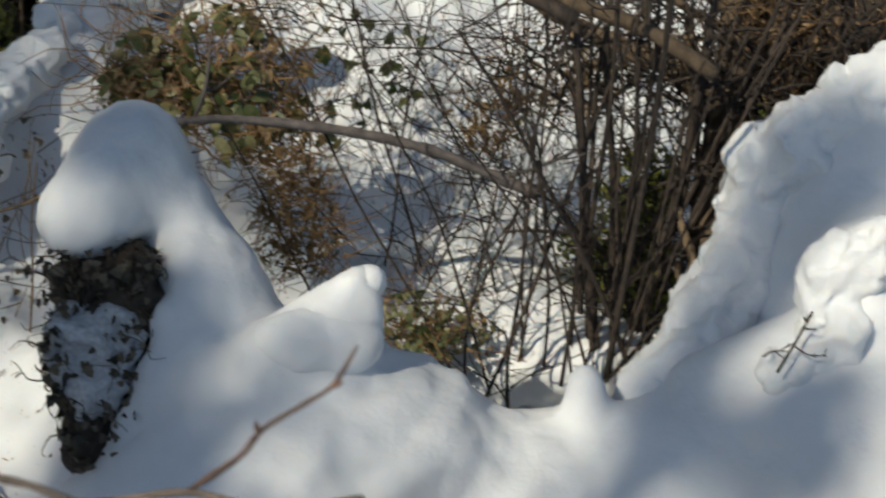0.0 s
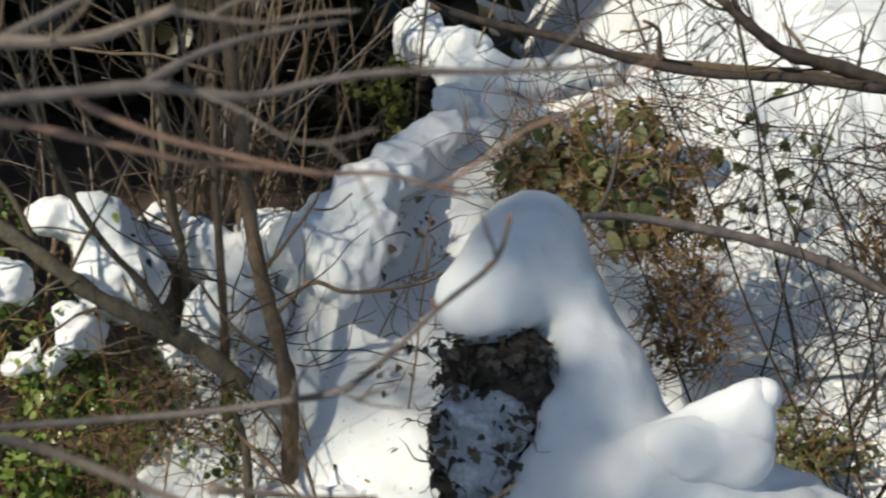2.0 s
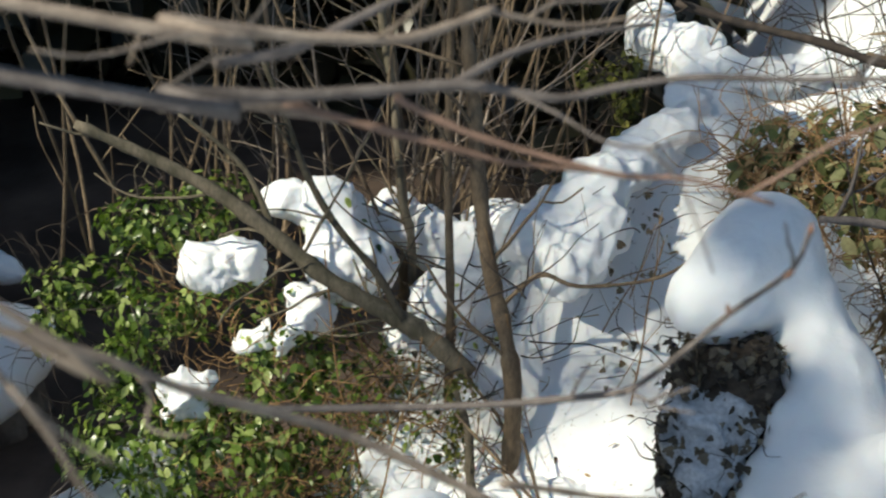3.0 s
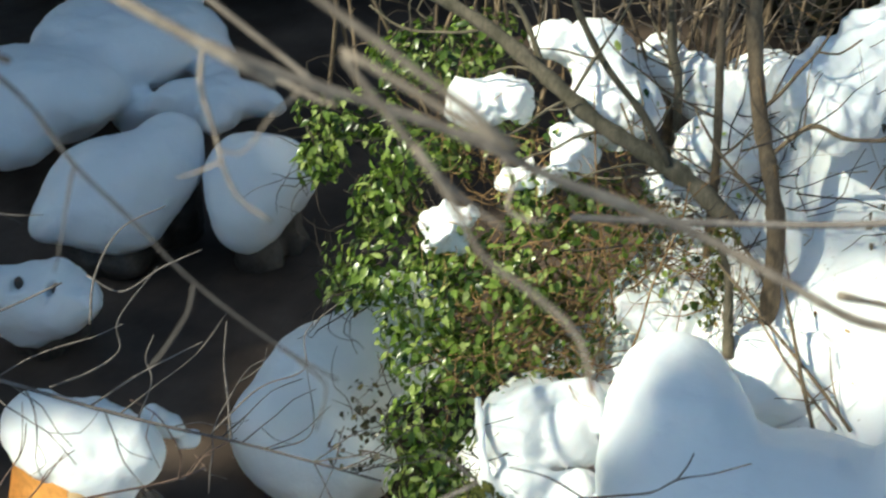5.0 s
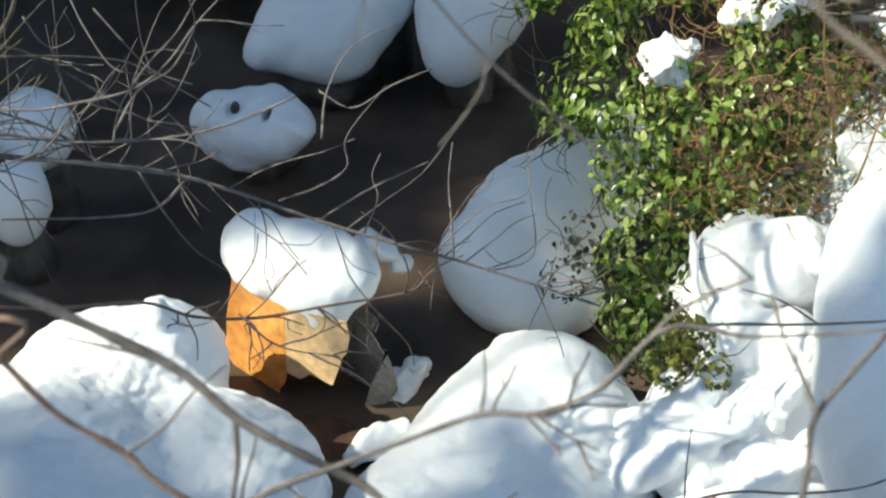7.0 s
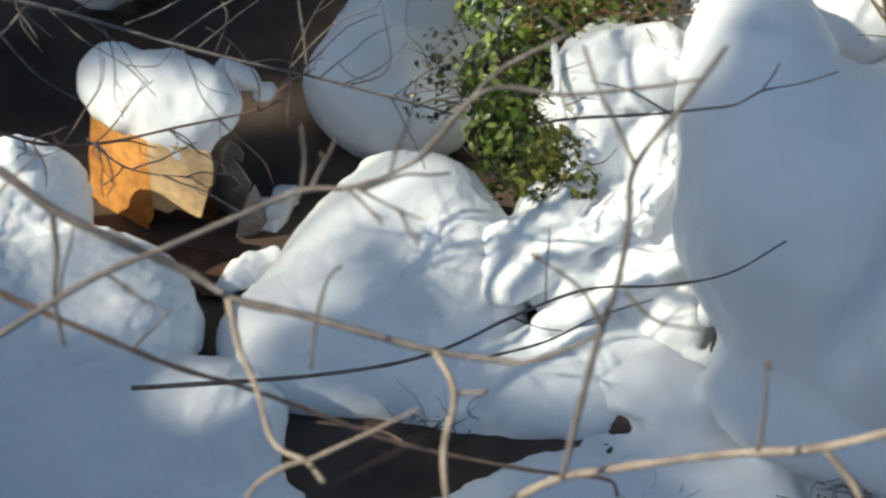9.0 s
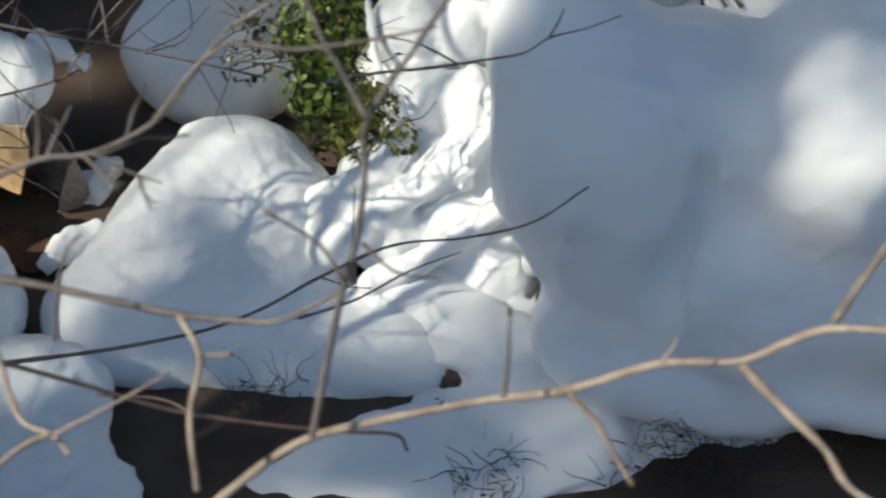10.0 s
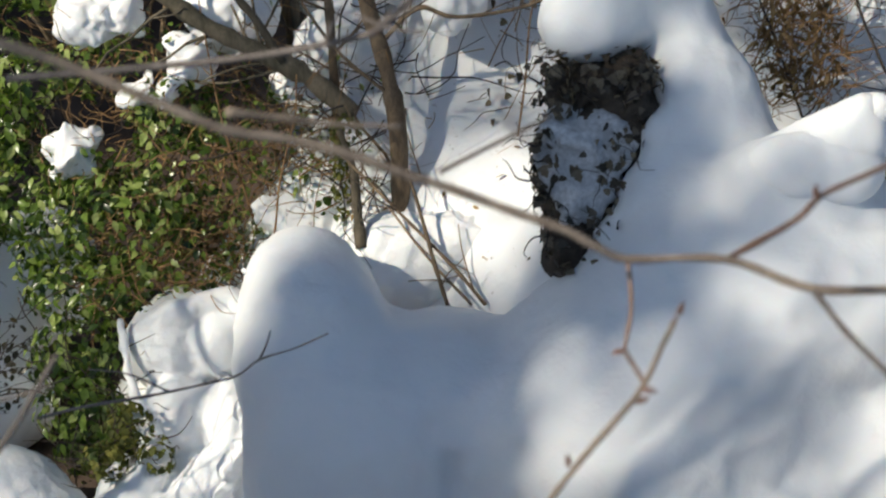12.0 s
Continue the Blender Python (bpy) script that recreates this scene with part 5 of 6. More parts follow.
leaf_plant("mossy_shrub", "yellow-green mossy shrub behind dark stems", "shrub", [((2.579, 5.458, 1.565), (0.172, 0.183, 0.193)), ((2.509, 5.262, 1.303), (0.211, 0.222, 0.233)), ((2.339, 5.365, 1.291), (0.086, 0.14, 0.193)), ((3.02, 5.229, 1.934), (0.127, 0.095, 0.063))], MOSS, 1300, 0.032, "oval", 45, stems=120, stem_len=0.4, stem_mat=TWIG_DARK)
leaf_plant("low_ivy", "ivy climbing a bare tree by the dark stream", "ivy", [((0.228, 6.547, 1.961), (0.057, 0.132, 0.206)), ((0.099, 6.649, 2.018), (0.116, 0.093, 0.07))], MOSS, 900, 0.035, "ivy", 46, stems=30)


# fallen leaves and twig ends on the snow
rng = random.Random(71)
store = ([], [])
for _ in range(900):
    x, y = rng.uniform(-1.2, 2.2), rng.uniform(4.7, 8.5)
    z = float(ground_z(np.array(x), np.array(y)))
    p = Vector((x, y, z + crumple(x, y, z) + 0.008))
    if z < 0.5:
        continue
    if rng.random() < 0.7:
        leaf(store, p, (rng.gauss(0, 1), rng.gauss(0, 1), rng.gauss(0, 0.3)), (rng.gauss(0, 0.4), rng.gauss(0, 0.4), 1), rng.uniform(0.015, 0.045), "shred", 0.3)
    else:
        d = Vector((rng.gauss(0, 1), rng.gauss(0, 1), rng.gauss(0.5, 0.5))).normalized() * rng.uniform(0.05, 0.2)
        limb([p, p + d * 0.5 + Vector((0.01, 0, 0)), p + d], 0.0022, 0.0012, 4, 2, store=store)
tagged(part("leaf_litter", store, DEAD), "brown fallen leaf shreds and twig ends strewn on snow", "litter", kind="stuff")
thicket("shrub", "thin dry stems standing in sunlit snow", (-0.214, 5.48, 0.86), (0.55, 0.4), 16, 1.0, 0.004, DRY, 27, 0.2, 2)


twigs = holder("shrub", (-0.434, 4.889, 1.084), "bare thin dark twigs standing before the snowy slope", "shrub")
store = ([], [])
tangle(store, [((-0.495, 5.304, 1.243), (0.219, 0.279, 0.339)), ((-0.231, 5.419, 1.442), (0.141, 0.191, 0.241)), ((-0.313, 5.842, 1.79), (0.25, 0.229, 0.208))], 75, 0.5, 0.0034, random.Random(72), -0.3, 0.25, 5)
under(twigs, tagged(part("twig_spray", store, TWIG_DARK), kind="stuff"))


# woods on the slopes round the stream
def woods(name, label, boxes, per, size, mat, seed, category="woods"):
    """Evergreen growth out of many leaf clumps: (centre, radii) each."""
    rng = random.Random(seed)
    store = ([], [])
    for c, r in boxes:
        for _ in range(int(per * (r[0] * r[1] + r[1] * r[2] + r[0] * r[2]))):
            d = Vector((rng.gauss(0, 1), rng.gauss(0, 1), rng.gauss(0, 1))).normalized() * rng.uniform(0.2, 1.0) ** 0.5
            p = Vector(c) + Vector((d.x * r[0], d.y * r[1], d.z * r[2]))
            leaf(store, p, (rng.gauss(0, 1), rng.gauss(0, 1), rng.gauss(-0.4, 0.6)), (rng.gauss(0, 1), rng.gauss(0, 1), rng.gauss(0.6, 1)), size * rng.uniform(0.6, 1.4), "oval", 0.2)
    return tagged(part(name, store, mat), label, category, kind="stuff")


def evergreen(label, crowns, per, size, seed):
    """An added tall tree out of view that casts shade: leaf clumps round a trunk, with limbs to each clump."""
    x, y = [sum(c[q] for c, r in crowns) / len(crowns) for q in (0, 1)]
    foot = (x, y, float(ground_z(np.array(x), np.array(y))))
    t = holder("unseen_shade_tree", foot, label, "tree")
    top = Vector(crowns[0][0])
    under(t, part("trunk", limb([foot, Vector(foot).lerp(top, 0.5) + Vector((0.1, 0, 0)), top], 0.10, 0.03, 9, 5, 0.2), BARK))
    for c, r in crowns[1:]:
        under(t, part("limb", limb([Vector(foot).lerp(top, 0.6), Vector(foot).lerp(top, 0.75).lerp(Vector(c), 0.6), c], 0.022, 0.01, 6, 4, 0.2), BARK))
    rng = random.Random(seed)
    store = ([], [])
    for c, r in crowns:
        for _ in range(int(per * (r[0] * r[1] + r[1] * r[2] + r[0] * r[2]))):
            d = Vector((rng.gauss(0, 1), rng.gauss(0, 1), rng.gauss(0, 1))).normalized() * rng.uniform(0.1, 1.0) ** 0.5
            p = Vector(c) + Vector((d.x * r[0], d.y * r[1], d.z * r[2]))
            leaf(store, p, (rng.gauss(0, 1), rng.gauss(0, 1), rng.gauss(-0.4, 0.6)), (rng.gauss(0, 1), rng.gauss(0, 1), rng.gauss(0.6, 1)), size * rng.uniform(0.6, 1.4), "oval", 0.2)
    under(t, tagged(part("crown", store, IVY_DARK), kind="stuff"))


# A crown clump out of view on the sun's line through p, shading p.
def toward_sun(p, r, k=26.0):
    return tuple(Vector(p) + SUN_TO * k), r


evergreen("unseen dense tall evergreen tree added behind the near bank to shade the snow", [
    toward_sun((-0.013, 4.109, 0.869), (0.55, 0.35, 0.5)), toward_sun((-0.157, 4.093, 0.704), (0.42, 0.35, 0.5)), toward_sun((0.14, 3.724, 0.283), (0.75, 0.35, 0.3)), toward_sun((0.558, 4.712, 1.395), (0.24, 0.3, 0.3)),
    toward_sun((0.724, 5.012, 2.047), (0.2, 0.2, 0.2)), toward_sun((0.886, 4.653, 1.594), (0.16, 0.18, 0.2)), toward_sun((0.25, 4.47, 1.255), (0.25, 0.2, 0.25)), toward_sun((0.478, 4.484, 1.673), (0.26, 0.22, 0.28)), toward_sun((0.568, 4.189, 1.401), (0.35, 0.25, 0.2)), toward_sun((-0.22, 4.42, 1.15), (0.22, 0.18, 0.18)),
    toward_sun((0.924, 3.682, 0.336), (0.6, 0.3, 0.22)), toward_sun((-0.658, 3.494, -0.012), (0.5, 0.3, 0.2)), toward_sun((0.691, 3.472, 0), (0.7, 0.35, 0.2)), toward_sun((-1.526, 10.736, 0), (0.8, 0.5, 0.4)), toward_sun((2.568, 3.869, 1.389), (0.35, 0.25, 0.16))], 620, 0.17, 51)
evergreen("unseen tall evergreen tree added to cast shade streaks on the snow bank", [
    toward_sun((3.05, 4.562, 2.104), (0.18, 0.16, 0.2)), toward_sun((2.888, 4.54, 1.878), (0.15, 0.15, 0.2)), toward_sun((2.719, 4.515, 1.672), (0.15, 0.15, 0.2)), toward_sun((2.522, 4.391, 1.522), (0.17, 0.15, 0.18)),
    toward_sun((2.241, 4.291, 1.375), (0.2, 0.15, 0.14)), toward_sun((2.758, 3.982, 1.502), (0.22, 0.15, 0.1)), toward_sun((2.461, 3.925, 1.387), (0.3, 0.15, 0.12))], 420, 0.15, 56)
evergreen("unseen slender evergreen tree added to band the bank with shade", [
    toward_sun((2.238, 4.2, 1.452), (0.2, 0.18, 0.2)), toward_sun((2.542, 4.4, 1.558), (0.2, 0.18, 0.22)), toward_sun((2.806, 4.5, 1.735), (0.2, 0.18, 0.22)), toward_sun((3.03, 4.55, 1.924), (0.22, 0.18, 0.22)), toward_sun((2.305, 4, 1.358), (0.25, 0.2, 0.14)), toward_sun((2.582, 3.85, 1.358), (0.25, 0.2, 0.12)), toward_sun((2.116, 4, 1.362), (0.2, 0.15, 0.1)), toward_sun((0.659, 5.05, 2.145), (0.18, 0.15, 0.12)), toward_sun((0.748, 4.95, 1.91), (0.13, 0.13, 0.15))], 480, 0.13, 59)
evergreen("unseen thin tall evergreen tree added to dim the snow bank", [
    toward_sun((0.932, 3.959, 1.081), (0.5, 0.35, 0.4)), toward_sun((1.122, 4.316, 1.495), (0.35, 0.3, 0.2)), toward_sun((2.78, 4.544, 1.78), (0.5, 0.3, 0.5)), toward_sun((-1.448, 4.067, 0.144), (0.2, 0.2, 0.2)), toward_sun((0.462, 5.597, 2.072), (0.4, 0.3, 0.3))], 115, 0.16, 54)
evergreen("unseen thin evergreen tree added to dapple the slope", [
    toward_sun((0.287, 5.404, 1.402), (0.35, 0.3, 0.4)), toward_sun((0.751, 6.45, 2.113), (0.4, 0.3, 0.2)), toward_sun((-0.396, 5.78, 1.512), (0.25, 0.3, 0.2)), toward_sun((0.439, 6.315, 1.911), (0.5, 0.3, 0.35)), toward_sun((2.876, 4.58, 1.944), (0.4, 0.3, 0.4)),
    toward_sun((-0.05, 5.75, 1.75), (0.4, 0.3, 0.3)), toward_sun((0.25, 6.1, 1.95), (0.35, 0.3, 0.3)), toward_sun((-0.2, 5.35, 1.4), (0.35, 0.3, 0.3))], 170, 0.13, 55)
evergreen("unseen dense evergreen tree added on the far side to shade the stream", [
    toward_sun((-3.2, 6.4, 0.5), (1.1, 0.7, 0.8)), toward_sun((-4.6, 7.6, 0.8), (1.6, 1.0, 1.2)), toward_sun((-3.4, 5.5, 0.4), (0.55, 0.35, 0.35)), toward_sun((-2.6, 8.2, 0.5), (1.5, 1.0, 1.1)),
    toward_sun((-1.0, 8.6, 1.0), (1.5, 0.8, 1.1)), toward_sun((-4.4, 5.0, 0.4), (0.8, 0.5, 0.45)), toward_sun((0.5, 10.5, 1.0), (2.0, 0.8, 1.2)), toward_sun((-2.008, 5.327, 0.322), (0.42, 0.25, 0.36)), toward_sun((-1.825, 5.112, 0.139), (0.3, 0.2, 0.2)), toward_sun((-2.327, 4.984, 0), (0.22, 0.16, 0.1)), toward_sun((-4.25, 6.123, 0), (0.5, 0.3, 0.25)), toward_sun((-2.996, 5.111, 0), (0.25, 0.2, 0.1)), toward_sun((-2.577, 5.574, 0), (0.25, 0.2, 0.12)),
    toward_sun((-1.9, 5.4, 0.5), (0.34, 0.25, 0.3)), toward_sun((-1.75, 5.6, 0.6), (0.22, 0.2, 0.25)), toward_sun((-3.7, 9.7, 0), (1.2, 0.7, 0.5))], 420, 0.2, 52)
evergreen("unseen evergreen tree added to shade the water beside the mounds", [
    toward_sun((-3.0, 5.07, 0), (0.35, 0.25, 0.16)), toward_sun((-3.24, 5.0, 0), (0.3, 0.25, 0.16)), toward_sun((-2.33, 5.06, 0), (0.16, 0.16, 0.1)), toward_sun((-2.1, 5.05, 0.1), (0.25, 0.2, 0.16)), toward_sun((-2.08, 4.48, 0.12), (0.1, 0.1, 0.1)), toward_sun((-3.6, 5.4, 0), (0.4, 0.3, 0.2)), toward_sun((-5.2, 6.7, 0), (0.9, 0.5, 0.5)), toward_sun((-5.9, 7.3, 0.2), (0.9, 0.6, 0.6)), toward_sun((-4.7, 6.1, 0), (0.6, 0.4, 0.3)), toward_sun((-3.76, 5.9, 0), (0.4, 0.3, 0.2)), toward_sun((-3.2, 6.2, 0), (0.5, 0.3, 0.2))], 900, 0.12, 58)
evergreen("unseen broad evergreen tree added to keep the stream in shade", [
    toward_sun((-3.926, 6.95, 0), (0.5, 0.35, 0.25)), toward_sun((-4.297, 7.04, 0), (0.5, 0.35, 0.25)), toward_sun((-3.315, 10.164, 0), (1.0, 0.6, 0.5)), toward_sun((-5.176, 9.416, 0), (0.8, 0.5, 0.4)), toward_sun((-3.902, 4.543, 0), (0.4, 0.25, 0.15)), toward_sun((-3.126, 10.637, 0), (1.0, 0.6, 0.5))], 460, 0.2, 60)
evergreen("unseen evergreen tree added to shade the stems above the stream", [
    toward_sun((-1.231, 6.717, 1.816), (0.6, 0.4, 0.5)), toward_sun((-0.568, 6.784, 1.904), (0.5, 0.4, 0.45))], 300, 0.18, 57)
evergreen("unseen evergreen tree added to shade the foot of the snow mounds", [
    toward_sun((-2.32, 3.052, 0.025), (0.8, 0.3, 0.2)), toward_sun((-2.5, 3.2, 0.38), (0.32, 0.16, 0.2)), toward_sun((-2.2, 3.1, 0.3), (0.3, 0.16, 0.2)), toward_sun((-2.75, 3.3, 0.5), (0.2, 0.14, 0.2)), toward_sun((-2.35, 3.35, 0.42), (0.22, 0.14, 0.16)), toward_sun((-1.858, 3.024, 0.077), (0.7, 0.4, 0.2)), toward_sun((-1.355, 3.819, 0.014), (0.5, 0.3, 0.12)), toward_sun((-1.45, 4.0, 0.25), (0.24, 0.14, 0.14))], 500, 0.16, 53)
# Last three clumps sit out of view and block skylight over the stream.
woods("woods", "dark evergreen woods on the far slopes, with unseen clumps added to dim the stream", [((-9, 12, 3), (3.0, 2, 3)), ((-5, 14, 3), (3, 2, 3.5)), ((-1, 15, 3.2), (3, 2, 3.4)), ((3, 16, 4), (3, 2, 3)), ((-2.5, 12.0, 1.0), (3.5, 1.0, 1.5)), ((-4.6, 10.2, 1.0), (1.2, 0.8, 0.9)), ((0.2, 10.6, 0.8), (0.9, 0.6, 0.9)), ((-7.8, 8.6, 4.8), (2.0, 2.0, 2.4)), ((-8.4, 5.2, 4.4), (2.0, 2.0, 2.4)), ((-5.0, 11.5, 5.0), (2.5, 1.5, 2.0))], 170, 0.3, IVY_DARK, 61)


# ---------------------------------------------------------------- branches close by
def branch(label, points, r0, r1, mat, seed=0, side=0, side_len=0.3, side_r=0.003):
    """A bare branch with its main stem; side: how many crooked side twigs."""
    t = holder("branch", points[0], label, "branch", "bare branches over the stream")
    return fork(t, points, r0, r1, mat, "stem", seed, side, side_len, side_r)


def fork(t, points, r0, r1, mat, name="side_twig", seed=0, side=0, side_len=0.3, side_r=0.003):
    """A further stem of a branch."""
    under(t, part(name, limb(points, r0, r1, 8, 6, 0.3), mat))
    rng = random.Random(seed)
    for _ in range(side):
        store = ([], [])
        sprouts(points, rng, 1, side_len, side_r, store, 0.9, 0.1)
        under(t, part("side_twig", store, mat))
    return t


def add_bud(t, at, along):
    under(t, part("bud", bud(at, along), BUD))


HAZEL = Vector((-2.9, 1.3, 0))
hazel = holder("hazel_bush", (-2.9, 1.3, 1.2), "grey hazel stool on the near bank, with unseen stems added to shade the slope", "shrub")
for k in range(7):
    a = k * 0.9
    under(hazel, part("stem", limb([HAZEL + Vector((0.12 * math.cos(a), 0.12 * math.sin(a), 1.2)), HAZEL + Vector((0.1 * math.cos(a), 0.1 * math.sin(a), 2.6)), HAZEL + Vector((0.3 * math.cos(a), 0.2 * math.sin(a) - 0.1, 4.2)), HAZEL + Vector((0.6 * math.cos(a), 0.3 * math.sin(a) - 0.4, 6.0))], 0.03, 0.012, 7, 5, 0.2), TWIG_GREY))


# Extra stems out of view, set sunward to streak the snow slope with shade.
for line in ([(-3.198, 2.87, 2.64), (-3.079, 2.985, 2.716), (-3.005, 3.129, 2.811), (-2.97, 3.277, 2.909), (-2.983, 3.42, 3.003)],
             [(-3.146, 2.743, 2.556), (-3.012, 2.834, 2.616), (-2.843, 2.94, 2.686), (-2.7, 3.075, 2.776)],
             [(-2.853, 2.728, 2.547), (-2.71, 2.788, 2.586), (-2.604, 2.835, 2.617)]):
    under(hazel, part("stem", limb([HAZEL + Vector((-0.1, 0.1, 1.2)), (-3.9, 1.6, 2.2)] + line + [tuple(2 * Vector(line[-1]) - Vector(line[-2]))], 0.026, 0.020, 8, 5, 0.2), TWIG_GREY))


def from_hazel(z, line):
    return [tuple(HAZEL + Vector((0, 0, z)))] + line


twig = branch("blurred pale hazel branch close overhead", from_hazel(4.3, [(-0.59, 1.663, 3.815), (-0.49, 1.717, 3.793), (-0.422, 1.758, 3.773), (-0.344, 1.797, 3.755), (-0.243, 1.838, 3.744), (-0.195, 1.874, 3.749), (-0.141, 1.911, 3.762)]), 0.009, 0.006, TWIG_PALE, seed=1, side=2)
fork(twig, [(-0.146, 1.91, 3.759), (-0.094, 1.929, 3.744), (-0.041, 1.949, 3.734), (0.02, 1.972, 3.739), (0.075, 1.991, 3.738)], 0.004, 0.002, TWIG_PALE, seed=1, side=1)
twig = branch("grey hazel branch forking close overhead", from_hazel(4.2, [(-0.615, 1.709, 3.718), (-0.51, 1.765, 3.694), (-0.396, 1.816, 3.675), (-0.274, 1.865, 3.67), (-0.172, 1.905, 3.667), (-0.065, 1.932, 3.646), (0.023, 1.965, 3.655), (0.114, 1.992, 3.66), (0.255, 2.007, 3.658), (0.399, 2.014, 3.666)]), 0.011, 0.003, TWIG_GREY, seed=2, side=3)
fork(twig, [(-0.254, 1.865, 3.662), (-0.169, 1.875, 3.619), (-0.082, 1.887, 3.59), (0.02, 1.895, 3.564), (0.103, 1.908, 3.558), (0.208, 1.905, 3.532)], 0.006, 0.0025, TWIG_RED, seed=2, side=1)
fork(twig, [(-0.382, 1.842, 3.659), (-0.275, 1.864, 3.623), (-0.197, 1.881, 3.598), (-0.13, 1.896, 3.576), (-0.076, 1.911, 3.565), (-0.007, 1.926, 3.555)], 0.006, 0.003, TWIG_RED)
fork(twig, [(-0.513, 1.772, 3.676), (-0.451, 1.827, 3.661), (-0.383, 1.876, 3.635), (-0.331, 1.92, 3.61)], 0.010, 0.005, TWIG_PALE)
fork(twig, [(-0.19, 1.954, 3.65), (-0.126, 2.022, 3.669), (-0.043, 2.085, 3.678), (0.059, 2.141, 3.679)], 0.006, 0.003, TWIG_GREY)
fork(twig, [(-0.454, 1.803, 3.717), (-0.383, 1.861, 3.714), (-0.32, 1.922, 3.731), (-0.247, 1.983, 3.757)], 0.008, 0.005, TWIG_GREY)
twig = branch("thin budded twig before the snow bank", [(-0.495, 2.152, 3.05), (-0.31, 2.145, 3.069), (-0.127, 2.129, 3.096), (0.02, 2.104, 3.136), (0.066, 2.072, 3.17), (0.125, 2.055, 3.236), (0.182, 2.039, 3.308), (0.243, 2.017, 3.377), (0.259, 1.986, 3.421), (0.266, 1.962, 3.476)], 0.006, 0.0035, TWIG_GREY, seed=3, side=2, side_len=0.15)
fork(twig, [(0.046, 1.891, 3.268), (0.09, 1.873, 3.257), (0.133, 1.862, 3.257)], 0.0025, 0.0015, TWIG_GREY, seed=3, side=1, side_len=0.15)
add_bud(twig, (0.265, 1.959, 3.47), (0.1, 0, 1))
add_bud(twig, (0.237, 1.938, 3.417), (0.5, 0, 0.6))
add_bud(twig, (0.174, 1.956, 3.351), (-0.2, 0, 1))
twig = branch("long pale branch slanting across ivy and forking over the snow bank", from_hazel(4.7, [(-0.866, 1.335, 3.702), (-0.771, 1.386, 3.627), (-0.683, 1.435, 3.572), (-0.605, 1.479, 3.53), (-0.519, 1.518, 3.483), (-0.441, 1.549, 3.433)]) + [(-0.293, 1.653, 3.328), (-0.177, 1.675, 3.261), (-0.092, 1.69, 3.212), (-0.023, 1.712, 3.188), (0.049, 1.727, 3.158), (0.115, 1.737, 3.125), (0.169, 1.748, 3.099), (0.239, 1.753, 3.066), (0.31, 1.756, 3.035), (0.353, 1.759, 3.007), (0.393, 1.766, 2.986), (0.515, 1.773, 2.982), (0.626, 1.756, 2.949), (0.752, 1.751, 2.953)], 0.006, 0.0055, TWIG_PALE, seed=5)
fork(twig, [(-0.499, 1.55, 3.453), (-0.484, 1.547, 3.424), (-0.488, 1.539, 3.393), (-0.466, 1.544, 3.379), (-0.444, 1.554, 3.373)], 0.003, 0.0015, TWIG_PALE)
fork(twig, [(-0.679, 1.423, 3.575), (-0.718, 1.418, 3.538), (-0.748, 1.413, 3.497), (-0.783, 1.422, 3.489)], 0.002, 0.001, TWIG_PALE)
fork(twig, [(0.397, 1.847, 2.933), (0.401, 1.802, 2.888), (0.391, 1.761, 2.849)], 0.0035, 0.0025, TWIG_RED)
fork(twig, [(0.39, 1.75, 2.856), (0.406, 1.611, 2.905)], 0.0035, 0.003, TWIG_RED)
fork(twig, [(0.52, 1.806, 2.961)] + [(0.571, 1.65, 3.112), (0.607, 1.676, 3.133), (0.664, 1.697, 3.151), (0.704, 1.715, 3.164), (0.741, 1.746, 3.199)], 0.005, 0.0025, TWIG_RED)
fork(twig, [(0.623, 1.739, 2.958), (0.661, 1.693, 2.925), (0.711, 1.642, 2.894)], 0.0045, 0.0035, TWIG_GREY)
fork(twig, [(-0.106, 1.777, 3.19), (-0.041, 1.801, 3.169), (0.026, 1.823, 3.148), (0.102, 1.847, 3.133)], 0.006, 0.003, TWIG_PALE)
fork(twig, [(0.152, 1.822, 3.081), (0.209, 1.856, 3.096), (0.253, 1.885, 3.105), (0.293, 1.913, 3.114)], 0.004, 0.002, TWIG_GREY)
add_bud(twig, (0.39, 1.75, 2.856), (-0.6, 0, -0.2))
add_bud(twig, (0.599, 1.671, 3.133), (-0.1, 0, 1))
add_bud(twig, (0.7, 1.712, 3.162), (0.8, 0, 0.3))
twig = branch("pale knobbly branch drooping before the ivy", from_hazel(5.2, [(-0.603, 1.227, 3.75), (-0.585, 1.223, 3.707), (-0.561, 1.222, 3.672), (-0.524, 1.219, 3.628), (-0.485, 1.212, 3.58), (-0.451, 1.2, 3.53), (-0.406, 1.198, 3.499), (-0.362, 1.191, 3.465), (-0.344, 1.177, 3.425)]), 0.0045, 0.0028, TWIG_PALE, seed=6)
fork(twig, [(-0.517, 1.214, 3.626), (-0.492, 1.219, 3.592), (-0.466, 1.226, 3.564), (-0.436, 1.235, 3.539)], 0.003, 0.0015, TWIG_PALE)
add_bud(twig, (-0.344, 1.177, 3.425), (0.1, 0, -1))
twig = branch("thin grey twig hanging over snowy boulders", from_hazel(4.3, [(-1.208, 1.502, 3.589), (-1.13, 1.539, 3.521), (-1.069, 1.561, 3.454), (-1.018, 1.566, 3.373), (-0.958, 1.576, 3.302), (-0.883, 1.579, 3.22), (-0.789, 1.586, 3.143), (-0.708, 1.597, 3.089)]), 0.0036, 0.0016, TWIG_GREY, seed=7)
